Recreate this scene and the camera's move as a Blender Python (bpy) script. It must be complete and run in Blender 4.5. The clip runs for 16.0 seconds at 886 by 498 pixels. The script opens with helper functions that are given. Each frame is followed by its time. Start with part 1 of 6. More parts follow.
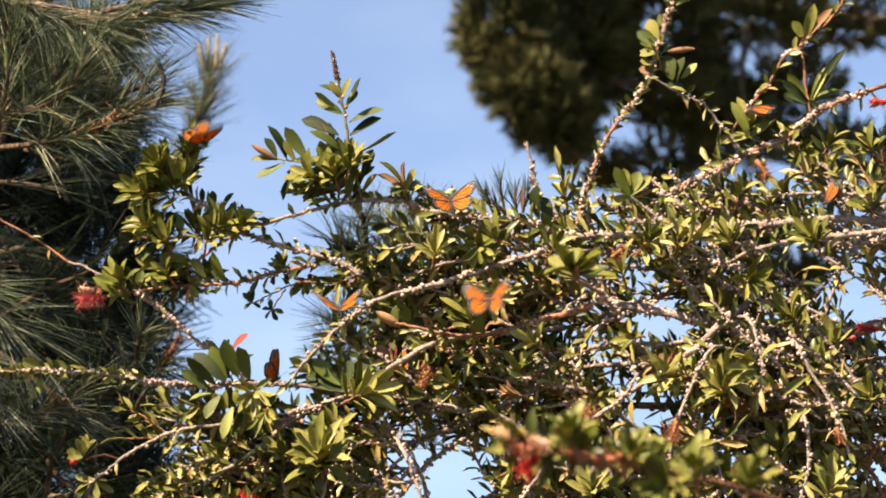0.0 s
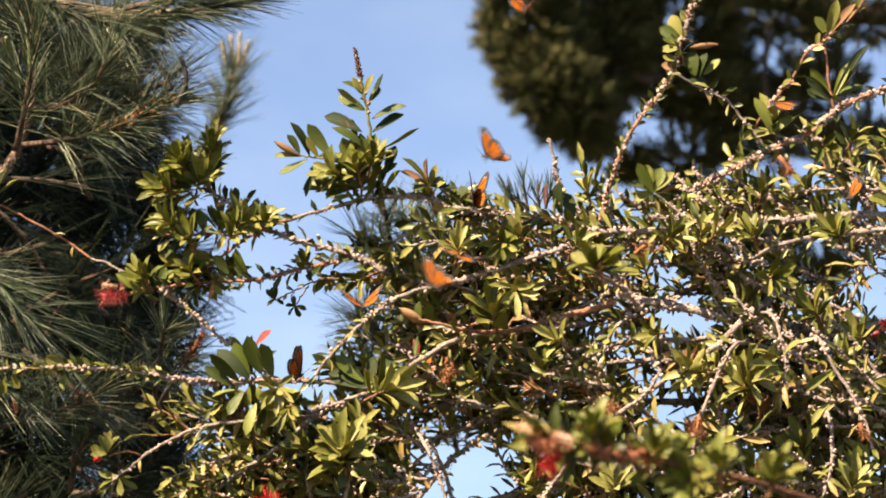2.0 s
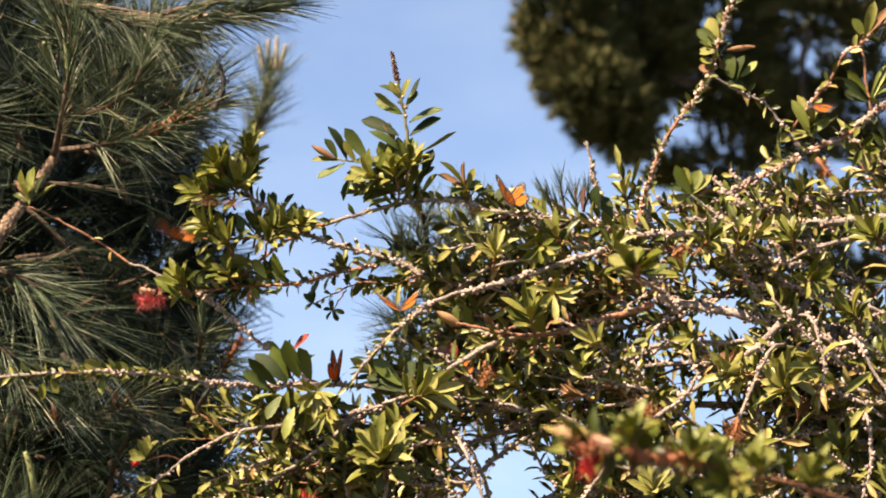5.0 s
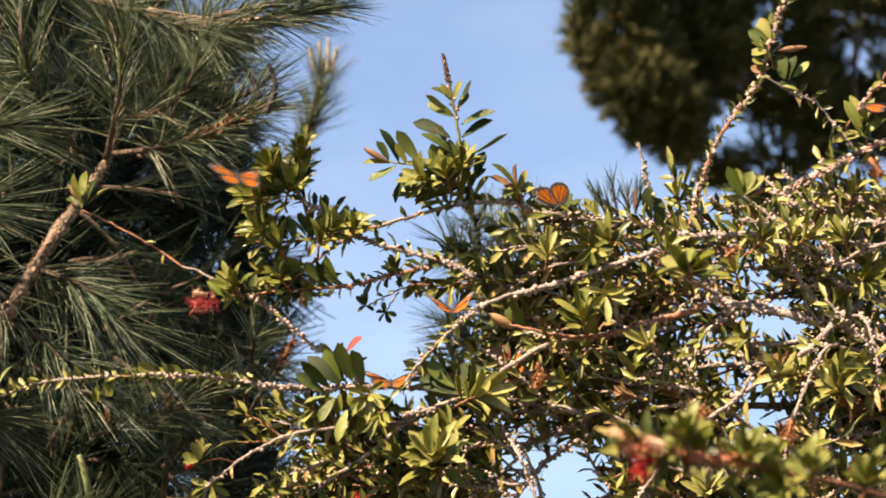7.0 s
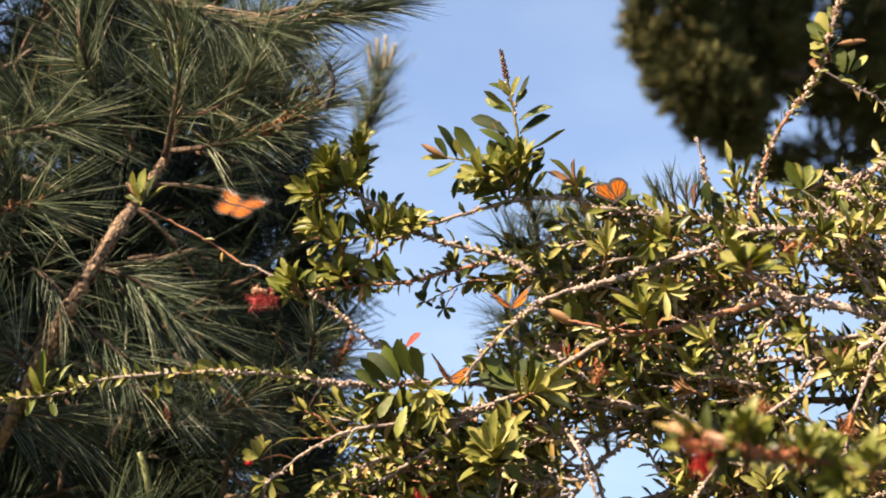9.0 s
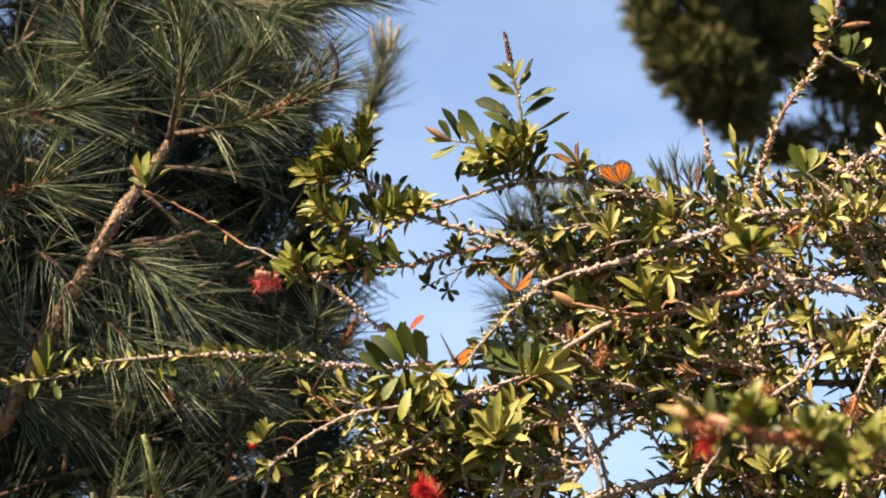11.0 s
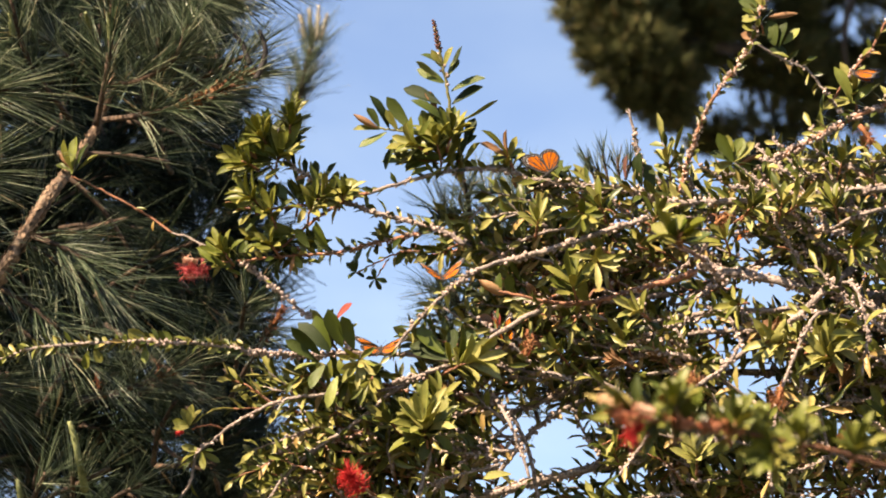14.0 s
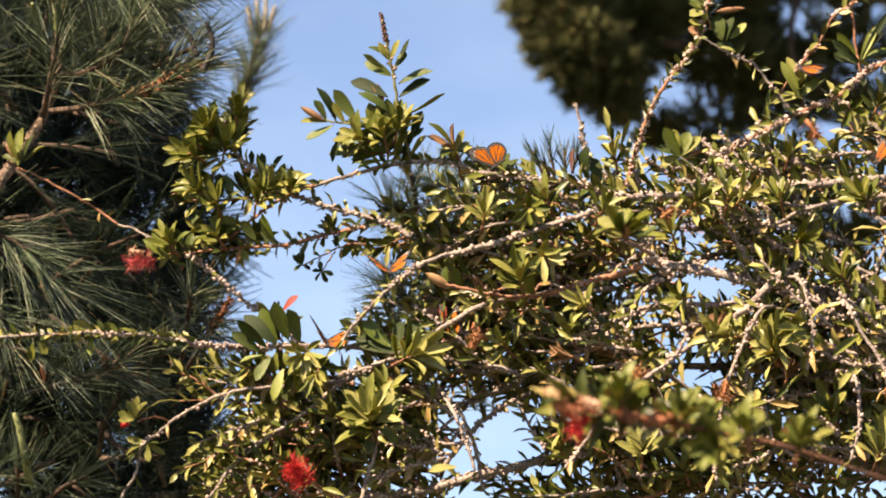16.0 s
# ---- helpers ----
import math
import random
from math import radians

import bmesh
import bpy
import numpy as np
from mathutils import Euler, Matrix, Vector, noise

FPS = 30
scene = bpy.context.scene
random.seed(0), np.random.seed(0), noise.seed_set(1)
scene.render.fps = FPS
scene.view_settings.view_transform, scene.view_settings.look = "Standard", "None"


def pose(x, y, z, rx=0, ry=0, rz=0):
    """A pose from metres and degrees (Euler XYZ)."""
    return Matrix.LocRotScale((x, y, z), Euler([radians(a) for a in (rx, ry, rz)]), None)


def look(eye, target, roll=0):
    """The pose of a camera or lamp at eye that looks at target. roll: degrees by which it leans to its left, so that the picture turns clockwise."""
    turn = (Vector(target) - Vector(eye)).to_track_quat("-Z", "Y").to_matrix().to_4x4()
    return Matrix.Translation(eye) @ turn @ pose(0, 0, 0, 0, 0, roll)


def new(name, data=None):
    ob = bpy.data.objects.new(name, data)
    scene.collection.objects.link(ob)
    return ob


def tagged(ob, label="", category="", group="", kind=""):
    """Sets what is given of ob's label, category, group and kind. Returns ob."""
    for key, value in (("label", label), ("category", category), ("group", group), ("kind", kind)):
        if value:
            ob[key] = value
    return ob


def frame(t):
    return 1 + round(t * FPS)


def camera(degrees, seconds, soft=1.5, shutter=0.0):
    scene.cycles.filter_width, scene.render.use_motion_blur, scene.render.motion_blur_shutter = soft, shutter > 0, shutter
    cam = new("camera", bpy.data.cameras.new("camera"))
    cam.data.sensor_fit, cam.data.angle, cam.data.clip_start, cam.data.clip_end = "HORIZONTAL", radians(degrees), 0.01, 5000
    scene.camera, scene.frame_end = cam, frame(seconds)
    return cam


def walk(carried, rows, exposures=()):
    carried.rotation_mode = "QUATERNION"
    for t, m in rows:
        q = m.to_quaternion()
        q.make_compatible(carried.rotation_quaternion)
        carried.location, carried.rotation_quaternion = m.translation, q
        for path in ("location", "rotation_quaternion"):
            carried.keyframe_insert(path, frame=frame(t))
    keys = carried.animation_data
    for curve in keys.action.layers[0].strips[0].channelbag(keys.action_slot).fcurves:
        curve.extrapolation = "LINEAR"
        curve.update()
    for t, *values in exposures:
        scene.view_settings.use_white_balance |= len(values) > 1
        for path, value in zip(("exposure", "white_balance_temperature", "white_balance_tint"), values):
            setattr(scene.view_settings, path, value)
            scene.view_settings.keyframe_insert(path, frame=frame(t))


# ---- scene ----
# A tripod camera in a park pans over a bottlebrush shrub on which monarch butterflies feed.
# ---- camera ----
cam = camera(16.0, 16.0, soft=1.9, shutter=0.6)
cam.data.dof.use_dof, cam.data.dof.focus_distance, cam.data.dof.aperture_fstop = True, 5.3, 9.0
EYE = 1.6
# seconds, yaw to the left, pitch up, roll
ROWS = [
    (0, -0.000, 14.999, -0.023),
    (0.5, 0.121, 14.974, -0.013),
    (1, 0.293, 14.935, -0.010),
    (1.5, 0.368, 14.937, -0.012),
    (2, 0.431, 14.933, -0.001),
    (2.5, 0.478, 14.936, -0.010),
    (3, 0.532, 14.938, -0.004),
    (3.5, 0.599, 14.949, -0.008),
    (4, 0.730, 14.960, -0.018),
    (6.5, 1.882, 15.038, 0.007),
    (7, 2.120, 15.034, 0.004),
    (7.5, 2.398, 15.019, 0.011),
    (8, 2.731, 15.008, 0.016),
    (8.5, 2.979, 14.986, 0.021),
    (9, 3.222, 14.959, 0.026),
    (9.2, 3.284, 14.941, 0.015),
    (11.3, 3.291, 14.608, 0.029),
    (11.5, 3.133, 14.590, 0.019),
    (12, 2.763, 14.554, 0.008),
    (12.5, 2.489, 14.528, 0.008),
    (13, 2.248, 14.493, -0.001),
    (13.5, 2.095, 14.463, -0.006),
    (14, 1.936, 14.426, -0.007),
    (14.5, 1.809, 14.387, -0.007),
    (15, 1.493, 14.340, -0.005),
    (15.5, 1.164, 14.315, -0.016),
    (16, 0.932, 14.298, -0.022),
]
walk(cam, [(t, pose(0, 0, EYE, 90 + pitch, 0, yaw) @ pose(0, 0, 0, 0, 0, roll)) for t, yaw, pitch, roll in ROWS], [(0, 2.02, 7250, 19), (16, 2.02, 7250, 19)])

# ---- light ----
SUN_AZIMUTH, SUN_HEIGHT = 224, 45
world = bpy.data.worlds.new("sky")
scene.world = world
world.use_nodes = True
wn = world.node_tree.nodes
sky = wn.new("ShaderNodeTexSky")
sky.sky_type, sky.sun_disc = "NISHITA", False
sky.sun_elevation, sky.sun_rotation = radians(SUN_HEIGHT), radians(SUN_AZIMUTH)
sky.air_density, sky.dust_density, sky.ozone_density = 1.0, 0.2, 2.6
wn["Background"].inputs["Strength"].default_value = 0.05
# thin high cloud all over the sky
wl = world.node_tree.links
veil_at = wn.new("ShaderNodeTexCoord")
veil_map = wn.new("ShaderNodeMapping")
veil_map.inputs["Scale"].default_value = (4.0, 4.0, 9.0)
veil = wn.new("ShaderNodeTexNoise")
veil.inputs["Scale"].default_value, veil.inputs["Detail"].default_value = 3.0, 6
veil_ramp = wn.new("ShaderNodeValToRGB")
veil_ramp.color_ramp.elements[0].position, veil_ramp.color_ramp.elements[1].position = 0.42, 0.72
veil_ramp.color_ramp.elements[0].color, veil_ramp.color_ramp.elements[1].color = (0.97, 0.99, 1.03, 1), (1.22, 1.15, 1.08, 1)
veil_mix = wn.new("ShaderNodeMix")
veil_mix.data_type, veil_mix.blend_type = "RGBA", "MULTIPLY"
veil_mix.inputs[0].default_value = 1.0
wl.new(veil_at.outputs["Generated"], veil_map.inputs[0])
wl.new(veil_map.outputs[0], veil.inputs["Vector"])
wl.new(veil.outputs[0], veil_ramp.inputs[0])
wl.new(sky.outputs[0], veil_mix.inputs[6])
wl.new(veil_ramp.outputs[0], veil_mix.inputs[7])
wl.new(veil_mix.outputs[2], wn["Background"].inputs["Color"])
sun = new("sun", bpy.data.lights.new("sun", "SUN"))
sun.data.energy, sun.data.angle, sun.data.color = 5.0, radians(0.5), (1.0, 0.87, 0.68)
az, el = radians(SUN_AZIMUTH), radians(SUN_HEIGHT)
sun_way = Vector((math.sin(az) * math.cos(el), math.cos(az) * math.cos(el), math.sin(el)))
sun.matrix_basis = look(sun_way * 60, (0, 0, 0))


# ---- materials ----
def material(name, rough=0.6):
    m = bpy.data.materials.new(name)
    m.use_nodes = True
    b = m.node_tree.nodes["Principled BSDF"]
    b.inputs["Roughness"].default_value = rough
    return m, m.node_tree.nodes, m.node_tree.links, b


def ramp(nodes, stops):
    r = nodes.new("ShaderNodeValToRGB")
    while len(r.color_ramp.elements) < len(stops):
        r.color_ramp.elements.new(0.5)
    for e, (p, c) in zip(r.color_ramp.elements, stops):
        e.position, e.color = p, (*c, 1)
    return r


def noise_tex(nodes, links, scale, detail=4):
    tc = nodes.new("ShaderNodeTexCoord")
    n = nodes.new("ShaderNodeTexNoise")
    n.inputs["Scale"].default_value, n.inputs["Detail"].default_value = scale, detail
    links.new(tc.outputs["Object"], n.inputs["Vector"])
    return n


def mixed(nodes, links, mode, fac, a, b):
    m = nodes.new("ShaderNodeMix")
    m.data_type, m.blend_type = "RGBA", mode
    if isinstance(fac, float):
        m.inputs[0].default_value = fac
    else:
        links.new(fac, m.inputs[0])
    for s, v in ((m.inputs[6], a), (m.inputs[7], b)):
        if isinstance(v, tuple):
            s.default_value = (*v, 1)
        else:
            links.new(v, s)
    return m.outputs[2]


def bump(nodes, links, b, height, strength, distance):
    n = nodes.new("ShaderNodeBump")
    n.inputs["Strength"].default_value, n.inputs["Distance"].default_value = strength, distance
    links.new(height, n.inputs["Height"])
    links.new(n.outputs[0], b.inputs["Normal"])


def leafy(name, stops, island, glow=0.3, rough=0.42, grain=90, gloss=0.28):
    """Foliage: colour by leaf, blotches, and light that shines through."""
    m, nodes, links, b = material(name, rough)
    r = ramp(nodes, stops)
    if island:
        links.new(nodes.new("ShaderNodeNewGeometry").outputs["Random Per Island"], r.inputs[0])
    else:
        links.new(nodes.new("ShaderNodeObjectInfo").outputs["Random"], r.inputs[0])
    b.inputs["Specular IOR Level"].default_value = gloss
    n = noise_tex(nodes, links, grain, 5)
    tint = ramp(nodes, [(0.3, (0.7, 0.74, 0.62)), (0.7, (1.2, 1.14, 1.1))])
    links.new(n.outputs[0], tint.inputs[0])
    col = mixed(nodes, links, "MULTIPLY", 1.0, r.outputs[0], tint.outputs[0])
    links.new(col, b.inputs["Base Color"])
    bump(nodes, links, b, n.outputs[0], 0.35, 0.002)
    tr = nodes.new("ShaderNodeBsdfTranslucent")
    warm = mixed(nodes, links, "MULTIPLY", 1.0, col, (1.25, 1.2, 0.5))
    links.new(warm, tr.inputs[0])
    mx = nodes.new("ShaderNodeMixShader")
    mx.inputs[0].default_value = glow
    links.new(b.outputs[0], mx.inputs[1])
    links.new(tr.outputs[0], mx.inputs[2])
    links.new(mx.outputs[0], nodes["Material Output"].inputs[0])
    return m


def grained(name, dark, pale, scale, rough=0.85, relief=0.6, depth=0.002, island=False, each=False):
    m, nodes, links, b = material(name, rough)
    n = noise_tex(nodes, links, scale, 8)
    big = noise_tex(nodes, links, scale / 7, 3)
    r = ramp(nodes, [(0.32, dark), (0.68, pale)])
    links.new(n.outputs[0], r.inputs[0])
    t = ramp(nodes, [(0.3, (0.65, 0.66, 0.68)), (0.7, (1.2, 1.15, 1.1))])
    links.new(big.outputs[0], t.inputs[0])
    col = mixed(nodes, links, "MULTIPLY", 1.0, r.outputs[0], t.outputs[0])
    if island or each:
        v = ramp(nodes, [(0.0, (0.55, 0.5, 0.46)), (1.0, (1.35, 1.3, 1.28))])
        source = nodes.new("ShaderNodeNewGeometry").outputs["Random Per Island"] if island else nodes.new("ShaderNodeObjectInfo").outputs["Random"]
        links.new(source, v.inputs[0])
        col = mixed(nodes, links, "MULTIPLY", 1.0, col, v.outputs[0])
    links.new(col, b.inputs["Base Color"])
    bump(nodes, links, b, n.outputs[0], relief, depth)
    return m


LEAF_STOPS = [(0.0, (0.022, 0.034, 0.007)), (0.3, (0.066, 0.083, 0.014)), (0.6, (0.142, 0.15, 0.03)), (0.88, (0.245, 0.228, 0.072)), (0.96, (0.29, 0.22, 0.08)), (1.0, (0.33, 0.16, 0.065))]
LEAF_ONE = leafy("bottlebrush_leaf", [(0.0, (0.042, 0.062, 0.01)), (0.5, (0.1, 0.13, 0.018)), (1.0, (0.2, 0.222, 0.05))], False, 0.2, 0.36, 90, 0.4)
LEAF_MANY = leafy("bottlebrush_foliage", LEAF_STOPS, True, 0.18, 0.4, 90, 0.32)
# paler and darker versions of the single leaf, chosen leaf by leaf
LEAF_PALE = leafy("pale_leaf", [(0.0, (0.14, 0.155, 0.024)), (1.0, (0.28, 0.268, 0.075))], False, 0.35)
LEAF_DARK = leafy("dark_leaf", [(0.0, (0.018, 0.03, 0.007)), (1.0, (0.055, 0.076, 0.015))], False, 0.2, 0.5, 90, 0.2)
YOUNG_LEAVES = leafy("young_foliage", [(0.0, (0.056, 0.077, 0.013)), (0.6, (0.15, 0.16, 0.031)), (1.0, (0.28, 0.26, 0.077))], True, 0.3)
PALE_LEAVES = leafy("pale_foliage", [(0.0, (0.17, 0.185, 0.045)), (0.6, (0.26, 0.255, 0.08)), (1.0, (0.36, 0.33, 0.13))], True, 0.3)
FORE_LEAVES = leafy("deep_green_foliage", [(0.0, (0.062, 0.086, 0.018)), (0.6, (0.16, 0.178, 0.036)), (1.0, (0.31, 0.285, 0.08))], True, 0.35)
LEAF_RED = leafy("red_leaf", [(0.0, (0.222, 0.037, 0.0222)), (1.0, (0.296, 0.0518, 0.037))], False, 0.35)
LEAF_BUD = leafy("pink_bud", [(0.0, (0.178, 0.0888, 0.0407)), (1.0, (0.296, 0.163, 0.0888))], False, 0.2, 0.6)
LEAF_CREAM = leafy("cream_bud", [(0.0, (0.36, 0.2, 0.1)), (1.0, (0.44, 0.28, 0.16))], False, 0.25, 0.6)
YOUNG_TUFT = leafy("young_tuft", [(0.0, (0.222, 0.111, 0.0518)), (1.0, (0.37, 0.244, 0.148))], True, 0.2, 0.6)
LEAF_PURPLE = leafy("purple_bud", [(0.0, (0.104, 0.0444, 0.037)), (1.0, (0.148, 0.0666, 0.0518))], False, 0.1, 0.7)
# shaded inner and sunlit outer copies of one needle, light put into the colours
NEEDLE = leafy("shaded_pine_needle", [(0.0, (0.004, 0.009, 0.005)), (0.5, (0.011, 0.021, 0.012)), (0.85, (0.03, 0.043, 0.025)), (0.96, (0.07, 0.08, 0.05)), (1.0, (0.09, 0.055, 0.027))], True, 0.05, 0.5, 30, 0.12)
NEEDLE_LIT = leafy("lit_pine_needle", [(0.0, (0.011, 0.022, 0.011)), (0.5, (0.035, 0.056, 0.03)), (0.78, (0.125, 0.16, 0.1)), (0.95, (0.34, 0.37, 0.27)), (1.0, (0.2, 0.13, 0.065))], True, 0.06, 0.34, 30, 0.35)
NEEDLE_FAR = leafy("far_pine_needle", [(0.0, (0.02, 0.026, 0.01)), (0.6, (0.075, 0.084, 0.034)), (0.93, (0.16, 0.155, 0.07)), (1.0, (0.18, 0.1, 0.045))], True, 0.1, 0.6, 8, 0.15)
BARK_GREY = grained("bottlebrush_bark", (0.09, 0.065, 0.05), (0.36, 0.3, 0.26), 260, 0.85, 0.9, 0.003)
STEM_GREEN = grained("green_stem", (0.06, 0.065, 0.015), (0.2, 0.18, 0.05), 260, 0.6, 0.5, 0.001)
BARK_RED = grained("young_bark", (0.1, 0.04, 0.02), (0.34, 0.15, 0.075), 260, 0.75, 0.8, 0.002)
CAPSULE = grained("seed_capsule", (0.17, 0.125, 0.1), (0.48, 0.4, 0.355), 320, 0.8, 0.5, 0.001, True)
CAPSULE_ONE = grained("single_seed_capsule", (0.2, 0.15, 0.125), (0.54, 0.46, 0.41), 320, 0.8, 0.5, 0.001, False, True)
BARK_PINE = grained("pine_bark", (0.03, 0.018, 0.011), (0.27, 0.19, 0.125), 75, 0.9, 1.0, 0.008)
BARK_SHOOT = grained("pine_shoot_bark", (0.0259, 0.0163, 0.0104), (0.118, 0.074, 0.0444), 140, 0.9, 1.0, 0.004)
BARK_FAR = grained("far_pine_bark", (0.0259, 0.0178, 0.0118), (0.104, 0.074, 0.0518), 9, 0.95, 1.0, 0.03)
SCALE_PINE = grained("pine_bark_scale", (0.045, 0.025, 0.015), (0.36, 0.26, 0.17), 140, 0.9, 0.9, 0.005, True)
CONE = grained("pollen_cone", (0.118, 0.0518, 0.0222), (0.266, 0.126, 0.0518), 160, 0.85, 0.8, 0.003, True)
CANDLE = grained("pine_candle", (0.311, 0.266, 0.178), (0.555, 0.503, 0.407), 120, 0.7, 0.5, 0.002)
CANDLE_OLD = grained("old_pine_candle", (0.008, 0.007, 0.006), (0.028, 0.021, 0.017), 120, 0.8, 0.5, 0.002)
CANDLE_GREEN = grained("green_pine_candle", (0.0962, 0.118, 0.037), (0.222, 0.237, 0.0962), 160, 0.7, 0.6, 0.003)
STAMEN = leafy("red_stamen", [(0.0, (0.407, 0.0148, 0.0185)), (1.0, (0.555, 0.0444, 0.0444))], True, 0.3, 0.6)
STAMEN_ROSE = leafy("rose_stamen", [(0.0, (0.42, 0.04, 0.065)), (1.0, (0.58, 0.17, 0.18))], True, 0.35, 0.6)
STAMEN_CREAM = leafy("cream_pink_bud", [(0.0, (0.407, 0.185, 0.133)), (1.0, (0.518, 0.355, 0.266))], True, 0.25, 0.6)
STAMEN_DULL = leafy("dry_stamen", [(0.0, (0.148, 0.0518, 0.0259)), (1.0, (0.281, 0.111, 0.0518))], True, 0.2, 0.7)
STAMEN_RUST = leafy("rust_stamen", [(0.0, (0.2, 0.065, 0.025)), (1.0, (0.38, 0.18, 0.08))], True, 0.25, 0.65)
STAMEN_CORAL = leafy("coral_stamen", [(0.0, (0.46, 0.16, 0.09)), (1.0, (0.62, 0.32, 0.2))], True, 0.3, 0.65)
STAMEN_PINK = leafy("pink_stamen", [(0.0, (0.444, 0.074, 0.0888)), (1.0, (0.555, 0.222, 0.185))], True, 0.3, 0.6)
WING = leafy("monarch_wing", [(0.0, (0.45, 0.12, 0.004)), (1.0, (0.52, 0.155, 0.008))], False, 0.35, 0.75, 160, 0.1)
WING_BLACK = grained("monarch_black", (0.00592, 0.00444, 0.0037), (0.0222, 0.0163, 0.0133), 400, 0.85)
WING_WHITE = grained("monarch_white", (0.481, 0.459, 0.414), (0.607, 0.592, 0.562), 400, 0.8)
SOIL = grained("dry_grass_ground", (0.016, 0.02, 0.008), (0.06, 0.056, 0.026), 3, 0.95, 0.8, 0.03)


# ---- mesh tools ----
class Heap:
    """Many small triangulated pieces gathered into one mesh."""

    def __init__(self):
        self.v, self.f, self.n = [], [], 0

    def add(self, shape, m=None):
        v, f = shape
        if m is not None:
            a = np.array(m)
            v = v @ a[:3, :3].T + a[:3, 3]
        self.v.append(v)
        self.f.append(f + self.n)
        self.n += len(v)

    def mesh(self, name, smooth=True):
        v, f = np.concatenate(self.v), np.concatenate(self.f)
        me = bpy.data.meshes.new(name)
        me.vertices.add(len(v))
        me.vertices.foreach_set("co", v.astype(np.float32).ravel())
        me.loops.add(len(f) * 3)
        me.loops.foreach_set("vertex_index", f.astype(np.int32).ravel())
        me.polygons.add(len(f))
        me.polygons.foreach_set("loop_start", np.arange(0, len(f) * 3, 3, dtype=np.int32))
        me.polygons.foreach_set("use_smooth", np.full(len(f), smooth))
        me.update(calc_edges=True)
        return me


def part(name, data, mat, parent, label="", kind=""):
    """One mesh under a thing or a part; its mesh is laid out in the world."""
    me = data.mesh(name) if isinstance(data, Heap) else data
    if not me.materials:
        me.materials.append(mat)
    ob = new(name, me)
    ob.parent = parent
    if parent.type == "EMPTY":
        ob.matrix_parent_inverse = Matrix.Translation(parent.location).inverted()
    return tagged(ob, label=label, kind=kind)


def grid_faces(rows, cols, closed):
    f = []
    for i in range(rows - 1):
        for j in range(cols if closed else cols - 1):
            a, b = i * cols + j, i * cols + (j + 1) % cols
            f += [(a, b, b + cols), (a, b + cols, a + cols)]
    return f


def smooth_path(points, per=6):
    """A path that glides through the points."""
    p = [Vector(q) for q in points]
    p = [p[0] * 2 - p[1]] + p + [p[-1] * 2 - p[-2]]
    out = []
    for i in range(1, len(p) - 2):
        for k in range(per):
            t = k / per
            a, b, c, d = p[i - 1], p[i], p[i + 1], p[i + 2]
            out.append(0.5 * (2 * b + (c - a) * t + (2 * a - 5 * b + 4 * c - d) * t * t + (3 * b - a - 3 * c + d) * t ** 3))
    return out + [p[-2].copy()]


def frame_of(way):
    """Two directions across a way."""
    side = way.cross(Vector((0.13, 0.2, 1))).normalized()
    return side, side.cross(way).normalized()


def tube(path, r0, r1, sides=7, rough=0.12, rnd=random):
    """A tapered, slightly knobbly stem along a path."""
    v, n = [], len(path)
    for i, p in enumerate(path):
        way = (path[min(i + 1, n - 1)] - path[max(i - 1, 0)]).normalized()
        a, b = frame_of(way)
        r = r0 + (r1 - r0) * i / (n - 1)
        for j in range(sides):
            g = 2 * math.pi * j / sides
            v.append(p + (a * math.cos(g) + b * math.sin(g)) * r * (1 + rnd.uniform(-rough, rough)))
    f = grid_faces(n, sides, True)
    v += [path[0], path[-1]]
    for j in range(sides):
        k = (j + 1) % sides
        f += [(n * sides, k, j), (n * sides + 1, (n - 1) * sides + j, (n - 1) * sides + k)]
    return np.array([tuple(q) for q in v]), np.array(f)


def leaf_shape(bend, fold, twist, rows=7):
    """A lance-shaped leaf, 1 long and 1 wide, folded at its midrib, with thickness."""
    v = []
    for i in range(rows):
        t = i / (rows - 1)
        w = 0.62 * t ** 0.7 * (1 - t ** 4.5) ** 0.8 + 0.05
        z = bend * (t - t * t) * 4 * 0.25 - bend * t * t * 0.6
        g = twist * t
        for s in (-1, 0, 1):
            zz = fold * w * abs(s) * 0.22
            v.append((s * w * math.cos(g), t, z + zz + s * w * math.sin(g) * 0.22))
    f = grid_faces(rows, 3, False)
    top, ft = np.array(v), np.array(f)
    under = top - (0, 0, 0.006)
    return np.concatenate([top, under]), np.concatenate([ft, ft[:, ::-1] + len(top)])


LEAVES = [leaf_shape(0.12, 0.9, 0.2), leaf_shape(0.22, 0.6, -0.4), leaf_shape(0.0, 1.1, 0.1), leaf_shape(-0.12, 0.7, 0.5)]
SMALL_LEAVES = [leaf_shape(b, 0.9, t, rows=4) for b, t in ((0.12, 0.2), (0.25, -0.4), (-0.1, 0.4))]
BUD = (np.array([(math.cos(g) * 0.5 * math.sin(math.pi * (0.06 + 0.94 * t)) ** 0.7, t, math.sin(g) * 0.5 * math.sin(math.pi * (0.06 + 0.94 * t)) ** 0.7)
                 for t in np.linspace(0, 1, 6) for g in np.linspace(0, 2 * math.pi, 7)[:-1]]), np.array(grid_faces(6, 6, True)))
# a woody cup with a sunken mouth
CUP_RINGS = ((0.0, 0.3), (0.4, 0.56), (0.85, 0.4), (0.75, 0.15))
CUP = (np.array([(math.cos(g) * r, math.sin(g) * r, z) for z, r in CUP_RINGS for g in np.linspace(0, 2 * math.pi, 6)[:-1]]), np.array(grid_faces(4, 5, True)))


